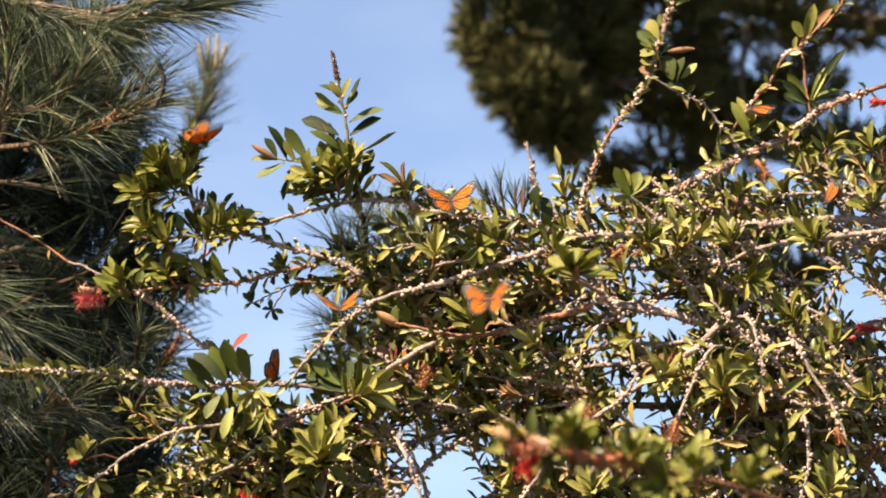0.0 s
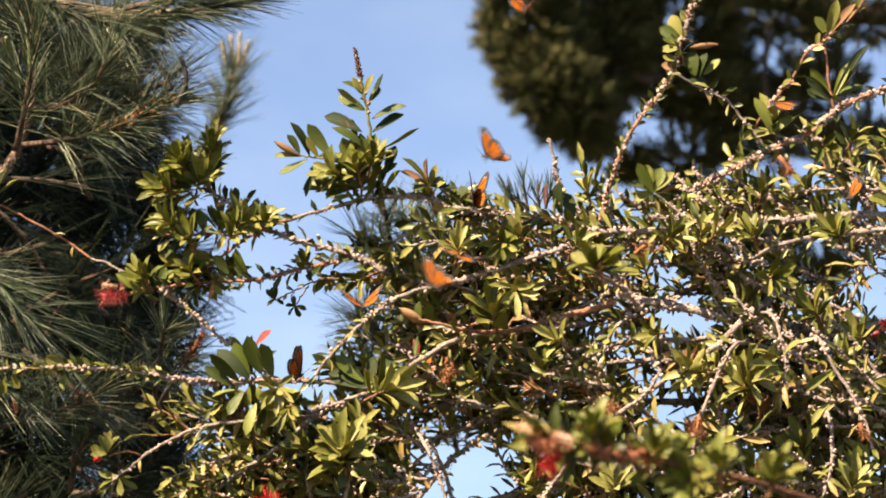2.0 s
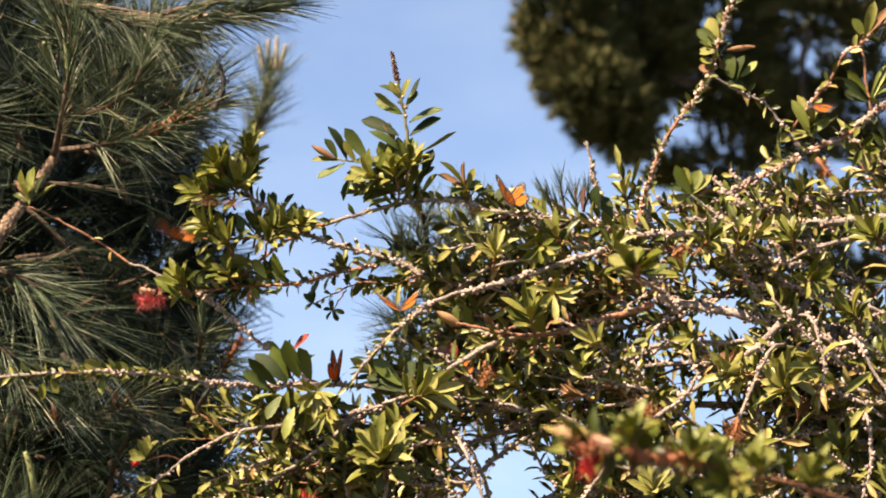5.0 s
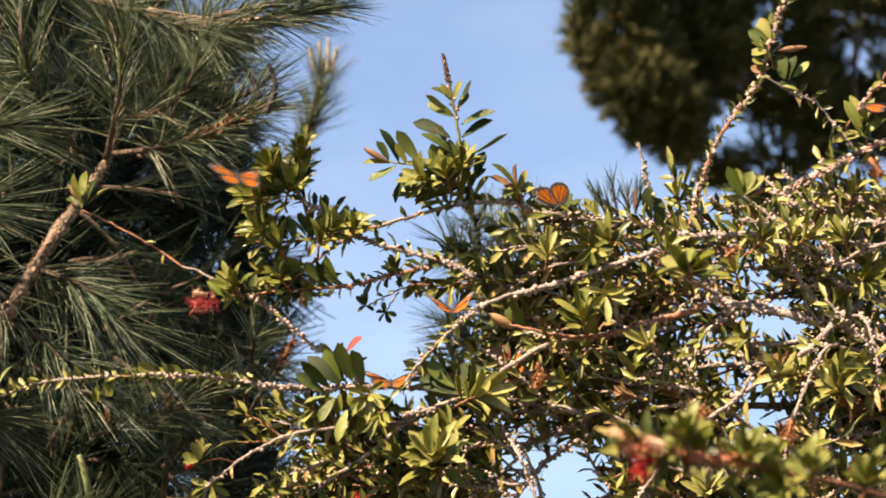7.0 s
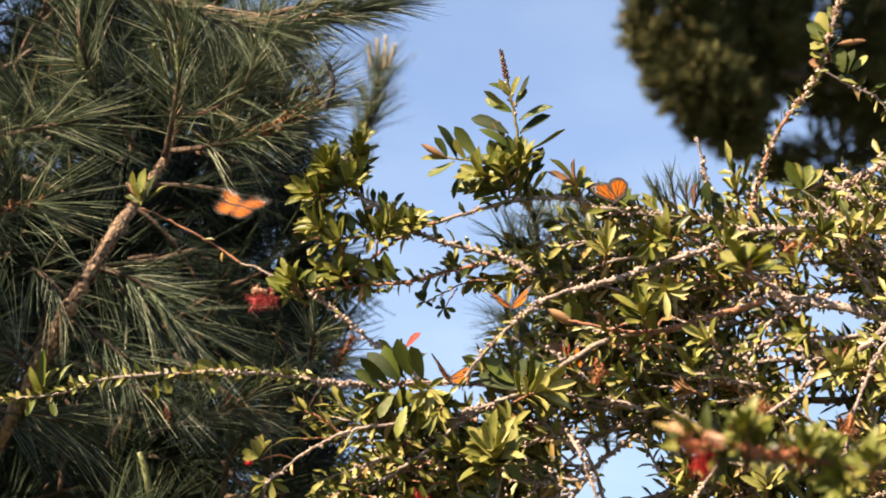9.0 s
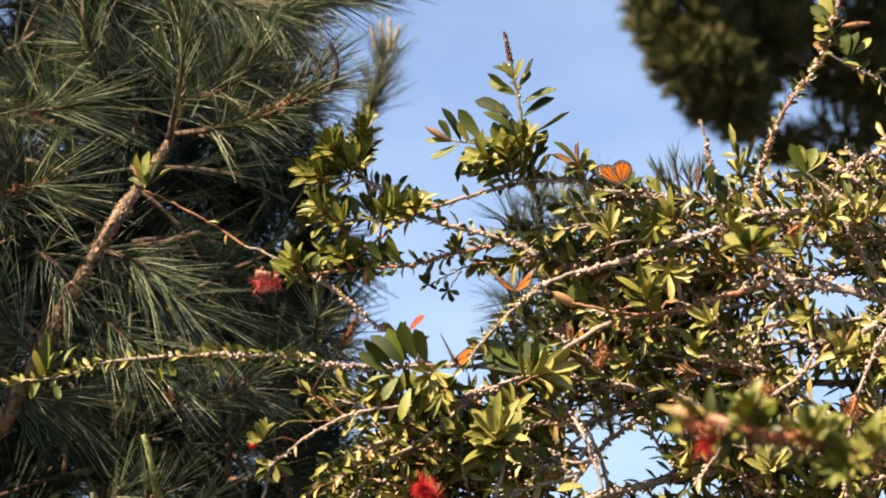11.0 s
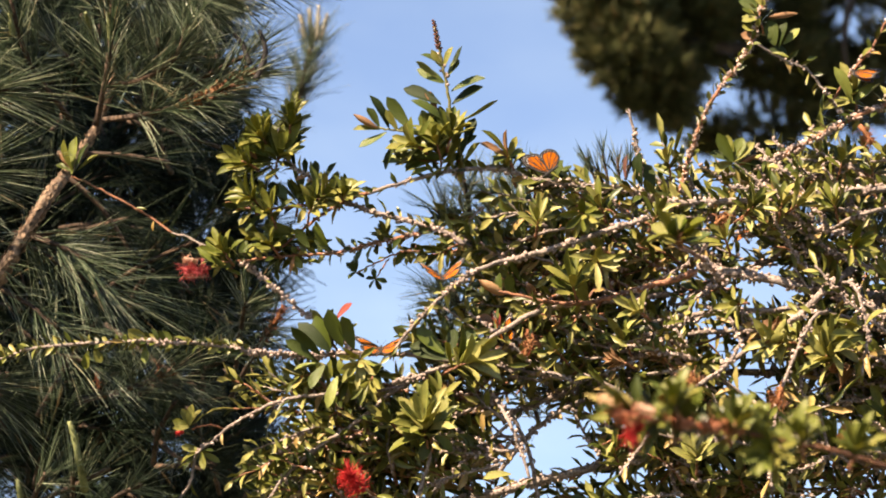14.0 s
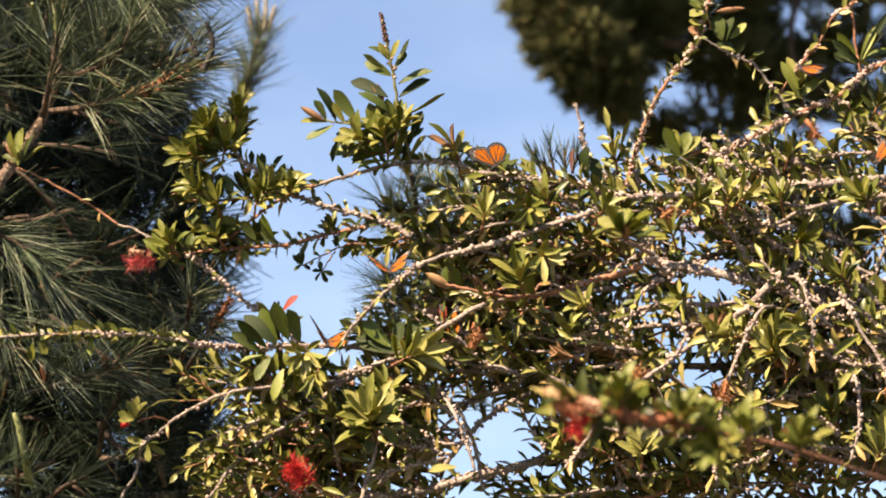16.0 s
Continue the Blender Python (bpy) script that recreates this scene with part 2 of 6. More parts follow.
def needle_shape(rows, sides=3):
    """A pine needle, 1 long along y and 1 thick, three-sided."""
    v = []
    for i in range(rows):
        t = i / (rows - 1)
        w = 0.5 * (1 - 0.75 * t ** 3)
        for j in range(sides):
            g = 2 * math.pi * j / sides
            v.append((math.cos(g) * w, t, math.sin(g) * w))
    return np.array(v), np.array(grid_faces(rows, sides, True))


N_V, N_F = needle_shape(3)
N_V2, N_F2 = needle_shape(2)


def basis(origin, way, normal, length, width, thick):
    """A frame with y along the way, z near the normal, scaled."""
    y = way.normalized()
    x = y.cross(normal)
    x = x.normalized() if x.length > 1e-4 else frame_of(y)[0]
    z = x.cross(y)
    m = Matrix.Identity(4)
    for i in range(3):
        m[i][0], m[i][1], m[i][2], m[i][3] = x[i] * width, y[i] * length, z[i] * thick, origin[i]
    return m


def wild(rnd):
    while True:
        v = Vector((rnd.uniform(-1, 1), rnd.uniform(-1, 1), rnd.uniform(-1, 1)))
        if 0.1 < v.length < 1:
            return v.normalized()


# ---- ground ----
def ground_sheet():
    h, size, n = Heap(), 2500.0, 60
    k = [math.copysign((abs(i) / (n / 2)) ** 3 * size, i) for i in range(-n // 2, n // 2 + 1)]
    v = [(x, y, 0.06 * noise.noise(Vector((x * 0.3, y * 0.3, 0)))) for y in k for x in k]
    h.add((np.array(v), np.array(grid_faces(n + 1, n + 1, False))))
    me = h.mesh("ground")
    me.materials.append(SOIL)
    return tagged(new("ground", me), label="dry grassy park ground under the trees", category="ground", kind="structure")


ground_sheet()

# ---- bottlebrush shrub ----
RB = random.Random(7)


def thing(name, base, label, category, group=""):
    e = new(name)
    e.location = base
    return tagged(e, label=label, category=category, group=group)


shrub = thing("bottlebrush_shrub", (1.35, 5.75, 0), "sunlit bottlebrush shrub with olive leaves, seed capsules and red flowers", "shrub")
LEAF_MESH = {}
LEAF_COUNT = [0]


def leaf(owner, base, tip, width, mat=None, shape=None, face=None):
    """One leaf as a piece of its own, from its base to its tip."""
    mat = mat or LEAF_ONE
    base, tip = Vector(base), Vector(tip)
    way = tip - base
    way.y += RB.uniform(-0.35, 0.35) * way.length
    nor = Vector(face) if face else (wild(RB) * 0.38 + Vector((-0.25, -0.75, 0.45)))
    bud = shape == "bud"
    k = "bud" if bud else RB.randrange(4)
    if (k, mat.name) not in LEAF_MESH:
        h = Heap()
        h.add(BUD if bud else LEAVES[k])
        me = h.mesh("bud" if bud else "leaf")
        me.materials.append(mat)
        LEAF_MESH[k, mat.name] = me
    ob = part("bud" if bud else "leaf", LEAF_MESH[k, mat.name], mat, owner)
    w = width * (0.0009 if bud else 0.00135)
    ob.matrix_basis = basis(base, way, nor, way.length, w, w if bud else way.length)
    LEAF_COUNT[0] += 1
    return ob


def leaves_along(h, path, count, length, width, spread=(35, 70), t0=0.3, shapes=SMALL_LEAVES, rnd=RB, lift=0.25):
    """Leaves set spirally round a stem."""
    n = len(path)
    for i in range(count):
        t = t0 + (1 - t0) * (i + rnd.random()) / count
        k = min(int(t * (n - 1)), n - 2)
        p = path[k].lerp(path[k + 1], t * (n - 1) - k)
        way = (path[k + 1] - path[k]).normalized()
        a, b = frame_of(way)
        g = i * 2.4 + rnd.uniform(-0.5, 0.5)
        o = radians(rnd.uniform(*spread) * (1 if t < 0.9 else 0.6))
        d = way * math.cos(o) + (a * math.cos(g) + b * math.sin(g)) * math.sin(o) + Vector((0, 0, lift * rnd.random()))
        ln = length * rnd.uniform(0.6, 1.15)
        nor = wild(rnd) * 0.75 + Vector((-0.25, -0.6, 0.5))
        h.add(rnd.choice(shapes), basis(p, d, nor, ln, width * rnd.uniform(0.75, 1.15), ln))


CAPSULE_COUNT = [0]
CUP_MESH = []


def lone_capsule(owner, m):
    """One woody seed cup as a piece of its own."""
    if not CUP_MESH:
        h = Heap()
        h.add(CUP)
        CUP_MESH.append(h.mesh("capsule"))
    part("capsule", CUP_MESH[0], CAPSULE_ONE, owner).matrix_basis = m
    CAPSULE_COUNT[0] += 1


def capsules_along(h, path, radius, t0, t1, step=0.0042, size=0.006, rnd=RB, owner=None):
    """Woody seed cups crowded round a stem."""
    n, run = len(path), sum((path[i + 1] - path[i]).length for i in range(len(path) - 1))
    count = int(run * (t1 - t0) / step)
    for i in range(count):
        t = t0 + (t1 - t0) * (i + rnd.random() * 0.9) / max(count, 1)
        if noise.noise(Vector((t * run * 16, path[0].x * 9, path[0].z * 9))) < -0.22:
            continue
        k = min(int(t * (n - 1)), n - 2)
        p = path[k].lerp(path[k + 1], t * (n - 1) - k)
        way = (path[k + 1] - path[k]).normalized()
        a, b = frame_of(way)
        g = rnd.uniform(0, 2 * math.pi)
        out = (a * math.cos(g) + b * math.sin(g) + way * rnd.uniform(-0.2, 0.5)).normalized()
        s = size * rnd.uniform(0.65, 1.25)
        side, up = frame_of(out)
        m = Matrix.Identity(4)
        for q in range(3):
            m[q][0], m[q][1], m[q][2], m[q][3] = side[q] * s, up[q] * s, out[q] * s, p[q] + out[q] * radius * 0.7
        if owner and CAPSULE_COUNT[0] < 300:
            lone_capsule(owner, m)
        else:
            h.add(CUP, m)


def branch(points, r0, r1, caps=None, leaves=None, mat=None, name="branch", label="", step=0.0042, rnd=RB):
    """A stem of the shrub, with its seed cups and foliage. caps: from, to; leaves: count, length, width, from."""
    path = smooth_path(points)
    for p in path[1:-1]:
        p += wild(rnd) * 0.0012
    h = Heap()
    h.add(tube(path, r0, r1, rnd=rnd))
    ob = part(name, h, mat or BARK_GREY, shrub, label)
    if caps:
        c = Heap()
        capsules_along(c, path, (r0 + r1) / 2, *caps, step=step, rnd=rnd, owner=ob if name == "branch" else None)
        if c.n:
            part("capsule_mass", c, CAPSULE, ob, kind="stuff")
    if leaves:
        f = Heap()
        leaves_along(f, path, leaves[0], leaves[1], leaves[2], t0=leaves[3], rnd=rnd)
        part("foliage", f, LEAF_MANY, ob, kind="stuff")
    return ob


def flower(owner, at, way, size, mat, count=150, rnd=RB):
    """A brush of fine drooping stamens round a short spike."""
    way = Vector(way).normalized()
    a, b = frame_of(way)
    h = Heap()
    for i in range(count):
        g, o = rnd.uniform(0, 6.283), radians(rnd.uniform(25, 105))
        d = way * math.cos(o) + (a * math.cos(g) + b * math.sin(g)) * math.sin(o) + Vector((0, 0, -0.35))
        p = Vector(at) + way * size * 1.4 * (rnd.random() - 0.5)
        ln = size * rnd.uniform(0.5, 1.1)
        h.add((N_V2, N_F2), basis(p, d, wild(rnd), ln, 0.0015, 0.0015))
        if i % 5 == 0:
            h.add(BUD, basis(p + d.normalized() * size * 0.15, d, wild(rnd), 0.006, 0.0035, 0.0035))
    h.add(tube([Vector(at) + way * size * k for k in (-0.9, -0.3, 0.3, 0.8)], 0.004, 0.003, rnd=rnd))
    return part("flower", h, mat, owner, "red brush flower of many stamens")


def rosette(centre, axis, count, length, width=0, mat=None, flare=1.0):
    """A crowded leafy shoot tip on its own short stem."""
    c, axis, width = Vector(centre), Vector(axis).normalized(), width or length * 0.29
    a, b = frame_of(axis)
    stem = branch([c - axis * length * 0.7 + Vector((0, 0.02, 0)), c - axis * length * 0.3, c + axis * length * 0.1], 0.0022, 0.0015, None, None, BARK_RED, "twig")
    h = Heap()
    for i in range(count):
        g, o = i * 2.4 + RB.uniform(-0.3, 0.3), radians(RB.uniform(12, 34) + 42 * (1 - i / count)) * flare
        d = axis * math.cos(o) + (a * math.cos(g) + b * math.sin(g)) * math.sin(o)
        ln = length * RB.uniform(0.75, 1.15)
        nor = axis * 0.9 + Vector((-0.2, -0.6, 0.3)) - (a * math.cos(g) + b * math.sin(g)) * 0.3 + wild(RB) * 0.3
        h.add(RB.choice(LEAVES), basis(c - axis * length * 0.35 * (1 - i / count), d, nor, ln, width * RB.uniform(0.85, 1.15), ln))
    part("leaf_rosette", h, mat or LEAF_MANY, stem, kind="stuff")


# trunk and hidden limbs that carry the visible branches
trunk = branch([(1.35, 5.75, -0.05), (1.33, 5.74, 0.5), (1.27, 5.7, 1.1), (1.2, 5.62, 1.7), (1.12, 5.5, 2.2)], 0.055, 0.032, name="trunk", label="grey furrowed trunk")
branch([(1.14, 5.53, 2.12), (0.993, 5.310, 2.842), (0.829, 5.246, 2.886), (0.687, 5.205, 2.847), (0.587, 5.176, 2.840), (0.496, 5.115, 2.835), (0.439, 5.103, 2.842), (0.355, 5.108, 2.861), (0.253, 5.141, 2.890)], 0.013, 0.0065, (0.3, 1.0), name="limb", step=0.0045)
branch([(1.12, 5.5, 2.2), (1.051, 5.310, 3.034), (0.887, 5.211, 3.017), (0.773, 5.158, 3.023), (0.668, 5.087, 3.015), (0.583, 5.089, 3.009), (0.488, 5.090, 3.003), (0.394, 5.092, 2.995), (0.299, 5.094, 2.989), (0.204, 5.094, 2.990), (0.148, 5.089, 3.008), (0.072, 5.087, 3.015), (-0.023, 5.084, 3.028)], 0.0085, 0.004, (0.35, 1.0), (120, 0.042, 0.012, 0.35), name="limb")
branch([(1.2, 5.62, 1.7), (0.952, 5.425, 2.605), (0.700, 5.380, 2.577), (0.451, 5.321, 2.606), (0.208, 5.282, 2.598), (0.015, 5.282, 2.559), (-0.138, 5.292, 2.522), (-0.272, 5.294, 2.513)], 0.011, 0.006, (0.2, 1.0), (60, 0.045, 0.011, 0.2), name="limb")
branch([(1.18, 5.6, 1.8), (0.911, 5.443, 2.730), (0.657, 5.389, 2.739), (0.404, 5.305, 2.741), (0.209, 5.286, 2.737), (0.064, 5.271, 2.714), (-0.061, 5.254, 2.661)], 0.01, 0.004, (0.2, 1.0), (60, 0.045, 0.011, 0.2), name="limb")
branch([(1.12, 5.5, 2.2), (1.171, 5.360, 3.235), (0.952, 5.246, 3.272), (0.809, 5.141, 3.279), (0.752, 5.096, 3.252), (0.690, 5.053, 3.219), (0.623, 5.061, 3.191), (0.585, 5.070, 3.156), (0.528, 5.076, 3.132), (0.471, 5.084, 3.106), (0.414, 5.091, 3.077), (0.362, 5.096, 3.058)], 0.005, 0.0025, (0.4, 1.0), (44, 0.035, 0.011, 0.4), mat=BARK_RED, name="limb", step=0.0035)

# the tall leading shoot against the sky
arm = branch([(0.006, 5.104, 3.028), (-0.051, 5.100, 3.044), (-0.089, 5.098, 3.051), (-0.137, 5.099, 3.049), (-0.184, 5.100, 3.044), (-0.232, 5.103, 3.032), (-0.298, 5.108, 3.013)], 0.0045, 0.003, (0, 0.9), (26, 0.03, 0.011, 0.0), step=0.006)
branch([(-0.298, 5.108, 3.013), (-0.336, 5.111, 3.002), (-0.365, 5.115, 2.986), (-0.393, 5.121, 2.967), (-0.427, 5.128, 2.941), (-0.455, 5.134, 2.918)], 0.0035, 0.002, (0.2, 0.6), None, BARK_RED, step=0.009)
lead = branch([(-0.137, 5.099, 3.050), (-0.148, 5.085, 3.101), (-0.158, 5.072, 3.147), (-0.165, 5.061, 3.188), (-0.172, 5.053, 3.220), (-0.178, 5.044, 3.253), (-0.184, 5.036, 3.282)], 0.0028, 0.0022, (0.5, 0.8), None, STEM_GREEN, step=0.006)
spike_tip = Heap()
for i in range(34):
    t, g = i / 33, i * 2.4
    c = Vector((-0.1775, 5.0455, 3.244)).lerp(Vector((-0.186, 5.034, 3.291)), t)
    d = Vector((math.cos(g), math.sin(g) * 0.8, 0.75))
    spike_tip.add(BUD, basis(c, d, wild(RB), 0.0085 - 0.004 * t, 0.0045, 0.0045))
part("flower_spike", spike_tip, LEAF_PURPLE, lead, "dark purple unopened flower spike")
side = branch([(-0.150, 5.088, 3.090), (-0.189, 5.085, 3.101), (-0.232, 5.082, 3.112), (-0.265, 5.081, 3.116), (-0.285, 5.080, 3.120)], 0.0022, 0.0016, None, None, STEM_GREEN)
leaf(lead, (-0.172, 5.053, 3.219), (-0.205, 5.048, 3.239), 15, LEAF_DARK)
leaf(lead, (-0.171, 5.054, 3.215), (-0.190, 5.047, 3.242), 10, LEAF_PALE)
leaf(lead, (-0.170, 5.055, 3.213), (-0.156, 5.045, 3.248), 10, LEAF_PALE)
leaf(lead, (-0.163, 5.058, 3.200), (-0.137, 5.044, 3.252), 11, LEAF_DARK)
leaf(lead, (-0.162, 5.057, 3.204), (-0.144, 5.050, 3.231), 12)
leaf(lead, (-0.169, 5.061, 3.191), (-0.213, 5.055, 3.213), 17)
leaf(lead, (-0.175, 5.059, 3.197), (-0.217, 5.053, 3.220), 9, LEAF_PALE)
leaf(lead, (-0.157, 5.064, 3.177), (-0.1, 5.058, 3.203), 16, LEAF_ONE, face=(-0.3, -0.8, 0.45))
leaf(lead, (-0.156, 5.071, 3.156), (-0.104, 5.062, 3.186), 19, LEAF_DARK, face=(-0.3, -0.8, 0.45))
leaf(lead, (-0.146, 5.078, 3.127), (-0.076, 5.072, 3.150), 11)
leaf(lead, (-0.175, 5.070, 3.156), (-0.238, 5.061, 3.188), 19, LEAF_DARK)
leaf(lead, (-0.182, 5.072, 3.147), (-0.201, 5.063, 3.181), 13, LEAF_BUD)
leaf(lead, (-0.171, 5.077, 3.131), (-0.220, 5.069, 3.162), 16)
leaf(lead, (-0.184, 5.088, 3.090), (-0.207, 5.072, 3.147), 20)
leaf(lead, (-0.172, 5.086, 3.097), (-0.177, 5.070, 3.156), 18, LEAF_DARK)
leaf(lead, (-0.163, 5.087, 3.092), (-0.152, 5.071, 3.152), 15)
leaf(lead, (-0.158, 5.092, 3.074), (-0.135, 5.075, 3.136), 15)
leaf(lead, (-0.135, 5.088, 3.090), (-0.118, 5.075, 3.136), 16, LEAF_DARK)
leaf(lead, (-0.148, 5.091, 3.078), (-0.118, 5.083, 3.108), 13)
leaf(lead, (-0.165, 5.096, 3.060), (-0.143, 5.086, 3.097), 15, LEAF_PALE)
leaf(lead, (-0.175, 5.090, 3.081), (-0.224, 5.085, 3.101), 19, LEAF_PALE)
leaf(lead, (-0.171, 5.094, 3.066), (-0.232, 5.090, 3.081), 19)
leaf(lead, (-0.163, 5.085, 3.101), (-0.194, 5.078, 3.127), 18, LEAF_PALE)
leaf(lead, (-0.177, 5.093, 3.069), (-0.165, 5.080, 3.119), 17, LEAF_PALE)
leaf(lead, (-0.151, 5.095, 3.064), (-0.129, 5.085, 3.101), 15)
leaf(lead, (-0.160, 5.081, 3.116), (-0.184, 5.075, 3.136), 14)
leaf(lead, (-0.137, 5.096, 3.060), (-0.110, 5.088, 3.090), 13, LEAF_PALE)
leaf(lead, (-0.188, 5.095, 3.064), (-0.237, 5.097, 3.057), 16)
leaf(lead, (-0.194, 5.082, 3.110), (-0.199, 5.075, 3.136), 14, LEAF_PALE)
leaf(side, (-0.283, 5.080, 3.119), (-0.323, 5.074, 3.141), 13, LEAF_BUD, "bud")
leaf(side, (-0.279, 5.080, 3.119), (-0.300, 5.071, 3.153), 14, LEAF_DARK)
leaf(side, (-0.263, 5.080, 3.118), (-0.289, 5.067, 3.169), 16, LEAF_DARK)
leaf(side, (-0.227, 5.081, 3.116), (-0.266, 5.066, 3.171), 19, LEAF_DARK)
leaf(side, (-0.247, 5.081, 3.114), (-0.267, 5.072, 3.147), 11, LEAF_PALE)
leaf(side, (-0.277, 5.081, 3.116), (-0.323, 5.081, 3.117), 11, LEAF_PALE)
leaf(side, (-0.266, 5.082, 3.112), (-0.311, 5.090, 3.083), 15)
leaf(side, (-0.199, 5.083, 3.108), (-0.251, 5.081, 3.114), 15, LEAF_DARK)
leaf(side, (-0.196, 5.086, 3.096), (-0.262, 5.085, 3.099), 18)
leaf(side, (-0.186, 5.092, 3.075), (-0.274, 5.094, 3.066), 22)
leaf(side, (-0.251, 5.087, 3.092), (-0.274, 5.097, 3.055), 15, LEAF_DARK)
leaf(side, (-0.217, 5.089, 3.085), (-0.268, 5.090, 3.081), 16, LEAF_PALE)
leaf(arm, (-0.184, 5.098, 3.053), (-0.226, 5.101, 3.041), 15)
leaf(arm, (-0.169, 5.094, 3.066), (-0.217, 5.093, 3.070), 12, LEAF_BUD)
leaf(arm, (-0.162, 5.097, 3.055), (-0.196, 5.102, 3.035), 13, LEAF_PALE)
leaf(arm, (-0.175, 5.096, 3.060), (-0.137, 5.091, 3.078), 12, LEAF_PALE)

# the upper rosette beside the pine
arm2 = branch([(-0.137, 5.131, 2.929), (-0.175, 5.125, 2.950), (-0.213, 5.122, 2.963), (-0.270, 5.118, 2.976), (-0.317, 5.114, 2.991), (-0.355, 5.108, 3.013), (-0.393, 5.102, 3.037), (-0.427, 5.096, 3.060), (-0.450, 5.088, 3.087), (-0.466, 5.078, 3.127)], 0.005, 0.002, (0, 0.8), (56, 0.032, 0.011, 0.1))
leaf(arm2, (-0.460, 5.088, 3.090), (-0.469, 5.071, 3.153), 17)
leaf(arm2, (-0.450, 5.089, 3.086), (-0.429, 5.075, 3.136), 17)
leaf(arm2, (-0.437, 5.090, 3.081), (-0.409, 5.074, 3.142), 19)
leaf(arm2, (-0.431, 5.091, 3.077), (-0.415, 5.081, 3.116), 15, LEAF_DARK)
leaf(arm2, (-0.458, 5.090, 3.083), (-0.495, 5.074, 3.140), 22)
leaf(arm2, (-0.471, 5.090, 3.081), (-0.507, 5.078, 3.125), 19, LEAF_PALE)
leaf(arm2, (-0.467, 5.092, 3.074), (-0.519, 5.085, 3.101), 17)
leaf(arm2, (-0.458, 5.094, 3.068), (-0.534, 5.093, 3.070), 14)
leaf(arm2, (-0.460, 5.095, 3.063), (-0.530, 5.101, 3.041), 14)
leaf(arm2, (-0.458, 5.096, 3.059), (-0.500, 5.104, 3.030), 15)
leaf(arm2, (-0.468, 5.091, 3.077), (-0.481, 5.077, 3.129), 19)
leaf(arm2, (-0.486, 5.093, 3.071), (-0.507, 5.087, 3.092), 12, LEAF_BUD, "bud")
leaf(arm2, (-0.460, 5.081, 3.115), (-0.467, 5.074, 3.140), 10, LEAF_BUD, "bud")
leaf(arm2, (-0.447, 5.097, 3.055), (-0.471, 5.103, 3.031), 14, LEAF_PALE)
leaf(arm2, (-0.384, 5.101, 3.041), (-0.388, 5.094, 3.066), 10, LEAF_DARK)
leaf(arm2, (-0.371, 5.102, 3.035), (-0.354, 5.094, 3.066), 12, LEAF_DARK)

# the side shoot with a pink bud
shoot = branch([(-0.327, 5.111, 3.004), (-0.374, 5.112, 2.998), (-0.422, 5.114, 2.993), (-0.469, 5.115, 2.989), (-0.512, 5.114, 2.991)], 0.003, 0.0018, None, (26, 0.04, 0.013, 0.0), BARK_RED)
leaf(shoot, (-0.507, 5.115, 2.989), (-0.542, 5.111, 3.003), 13, LEAF_BUD, "bud")
leaf(shoot, (-0.488, 5.114, 2.991), (-0.523, 5.104, 3.028), 15)
leaf(shoot, (-0.469, 5.114, 2.991), (-0.490, 5.100, 3.042), 17)
leaf(shoot, (-0.456, 5.113, 2.995), (-0.460, 5.102, 3.035), 15, LEAF_DARK)
leaf(shoot, (-0.439, 5.114, 2.991), (-0.448, 5.104, 3.030), 15)
leaf(shoot, (-0.418, 5.113, 2.995), (-0.376, 5.103, 3.033), 20)
leaf(shoot, (-0.412, 5.113, 2.995), (-0.391, 5.105, 3.026), 15, LEAF_PALE)
leaf(shoot, (-0.410, 5.114, 2.991), (-0.369, 5.110, 3.006), 13, LEAF_PALE)
leaf(shoot, (-0.496, 5.117, 2.982), (-0.517, 5.122, 2.962), 13, LEAF_PALE)
leaf(shoot, (-0.477, 5.117, 2.980), (-0.507, 5.125, 2.951), 12, LEAF_DARK)
leaf(shoot, (-0.448, 5.117, 2.982), (-0.466, 5.121, 2.965), 12, LEAF_PALE)
leaf(shoot, (-0.505, 5.115, 2.987), (-0.532, 5.108, 3.015), 13)
leaf(shoot, (-0.365, 5.107, 3.017), (-0.312, 5.106, 3.022), 17)
leaf(shoot, (-0.365, 5.106, 3.022), (-0.315, 5.102, 3.035), 15, LEAF_PALE)
leaf(shoot, (-0.346, 5.109, 3.011), (-0.300, 5.108, 3.013), 12)
leaf(shoot, (-0.376, 5.105, 3.024), (-0.353, 5.101, 3.041), 12, LEAF_PALE)
leaf(shoot, (-0.353, 5.110, 3.008), (-0.325, 5.113, 2.997), 12)

# the arm that ends in a hanging flower
arm3 = branch([(-0.194, 5.125, 2.952), (-0.241, 5.128, 2.941), (-0.289, 5.130, 2.932), (-0.336, 5.133, 2.919), (-0.384, 5.135, 2.914), (-0.431, 5.135, 2.913), (-0.488, 5.137, 2.907), (-0.541, 5.138, 2.903), (-0.569, 5.137, 2.907)], 0.004, 0.0018, (0.05, 0.5), (60, 0.032, 0.011, 0.0), BARK_RED)
leaf(arm3, (-0.417, 5.128, 2.941), (-0.483, 5.127, 2.945), 15)
leaf(arm3, (-0.412, 5.129, 2.934), (-0.490, 5.131, 2.927), 15)
leaf(arm3, (-0.416, 5.126, 2.949), (-0.479, 5.123, 2.960), 15, LEAF_PALE)
leaf(arm3, (-0.420, 5.132, 2.925), (-0.464, 5.134, 2.916), 14)
leaf(arm3, (-0.429, 5.134, 2.916), (-0.410, 5.141, 2.892), 11)
leaf(arm3, (-0.441, 5.135, 2.912), (-0.471, 5.141, 2.892), 12, LEAF_DARK)
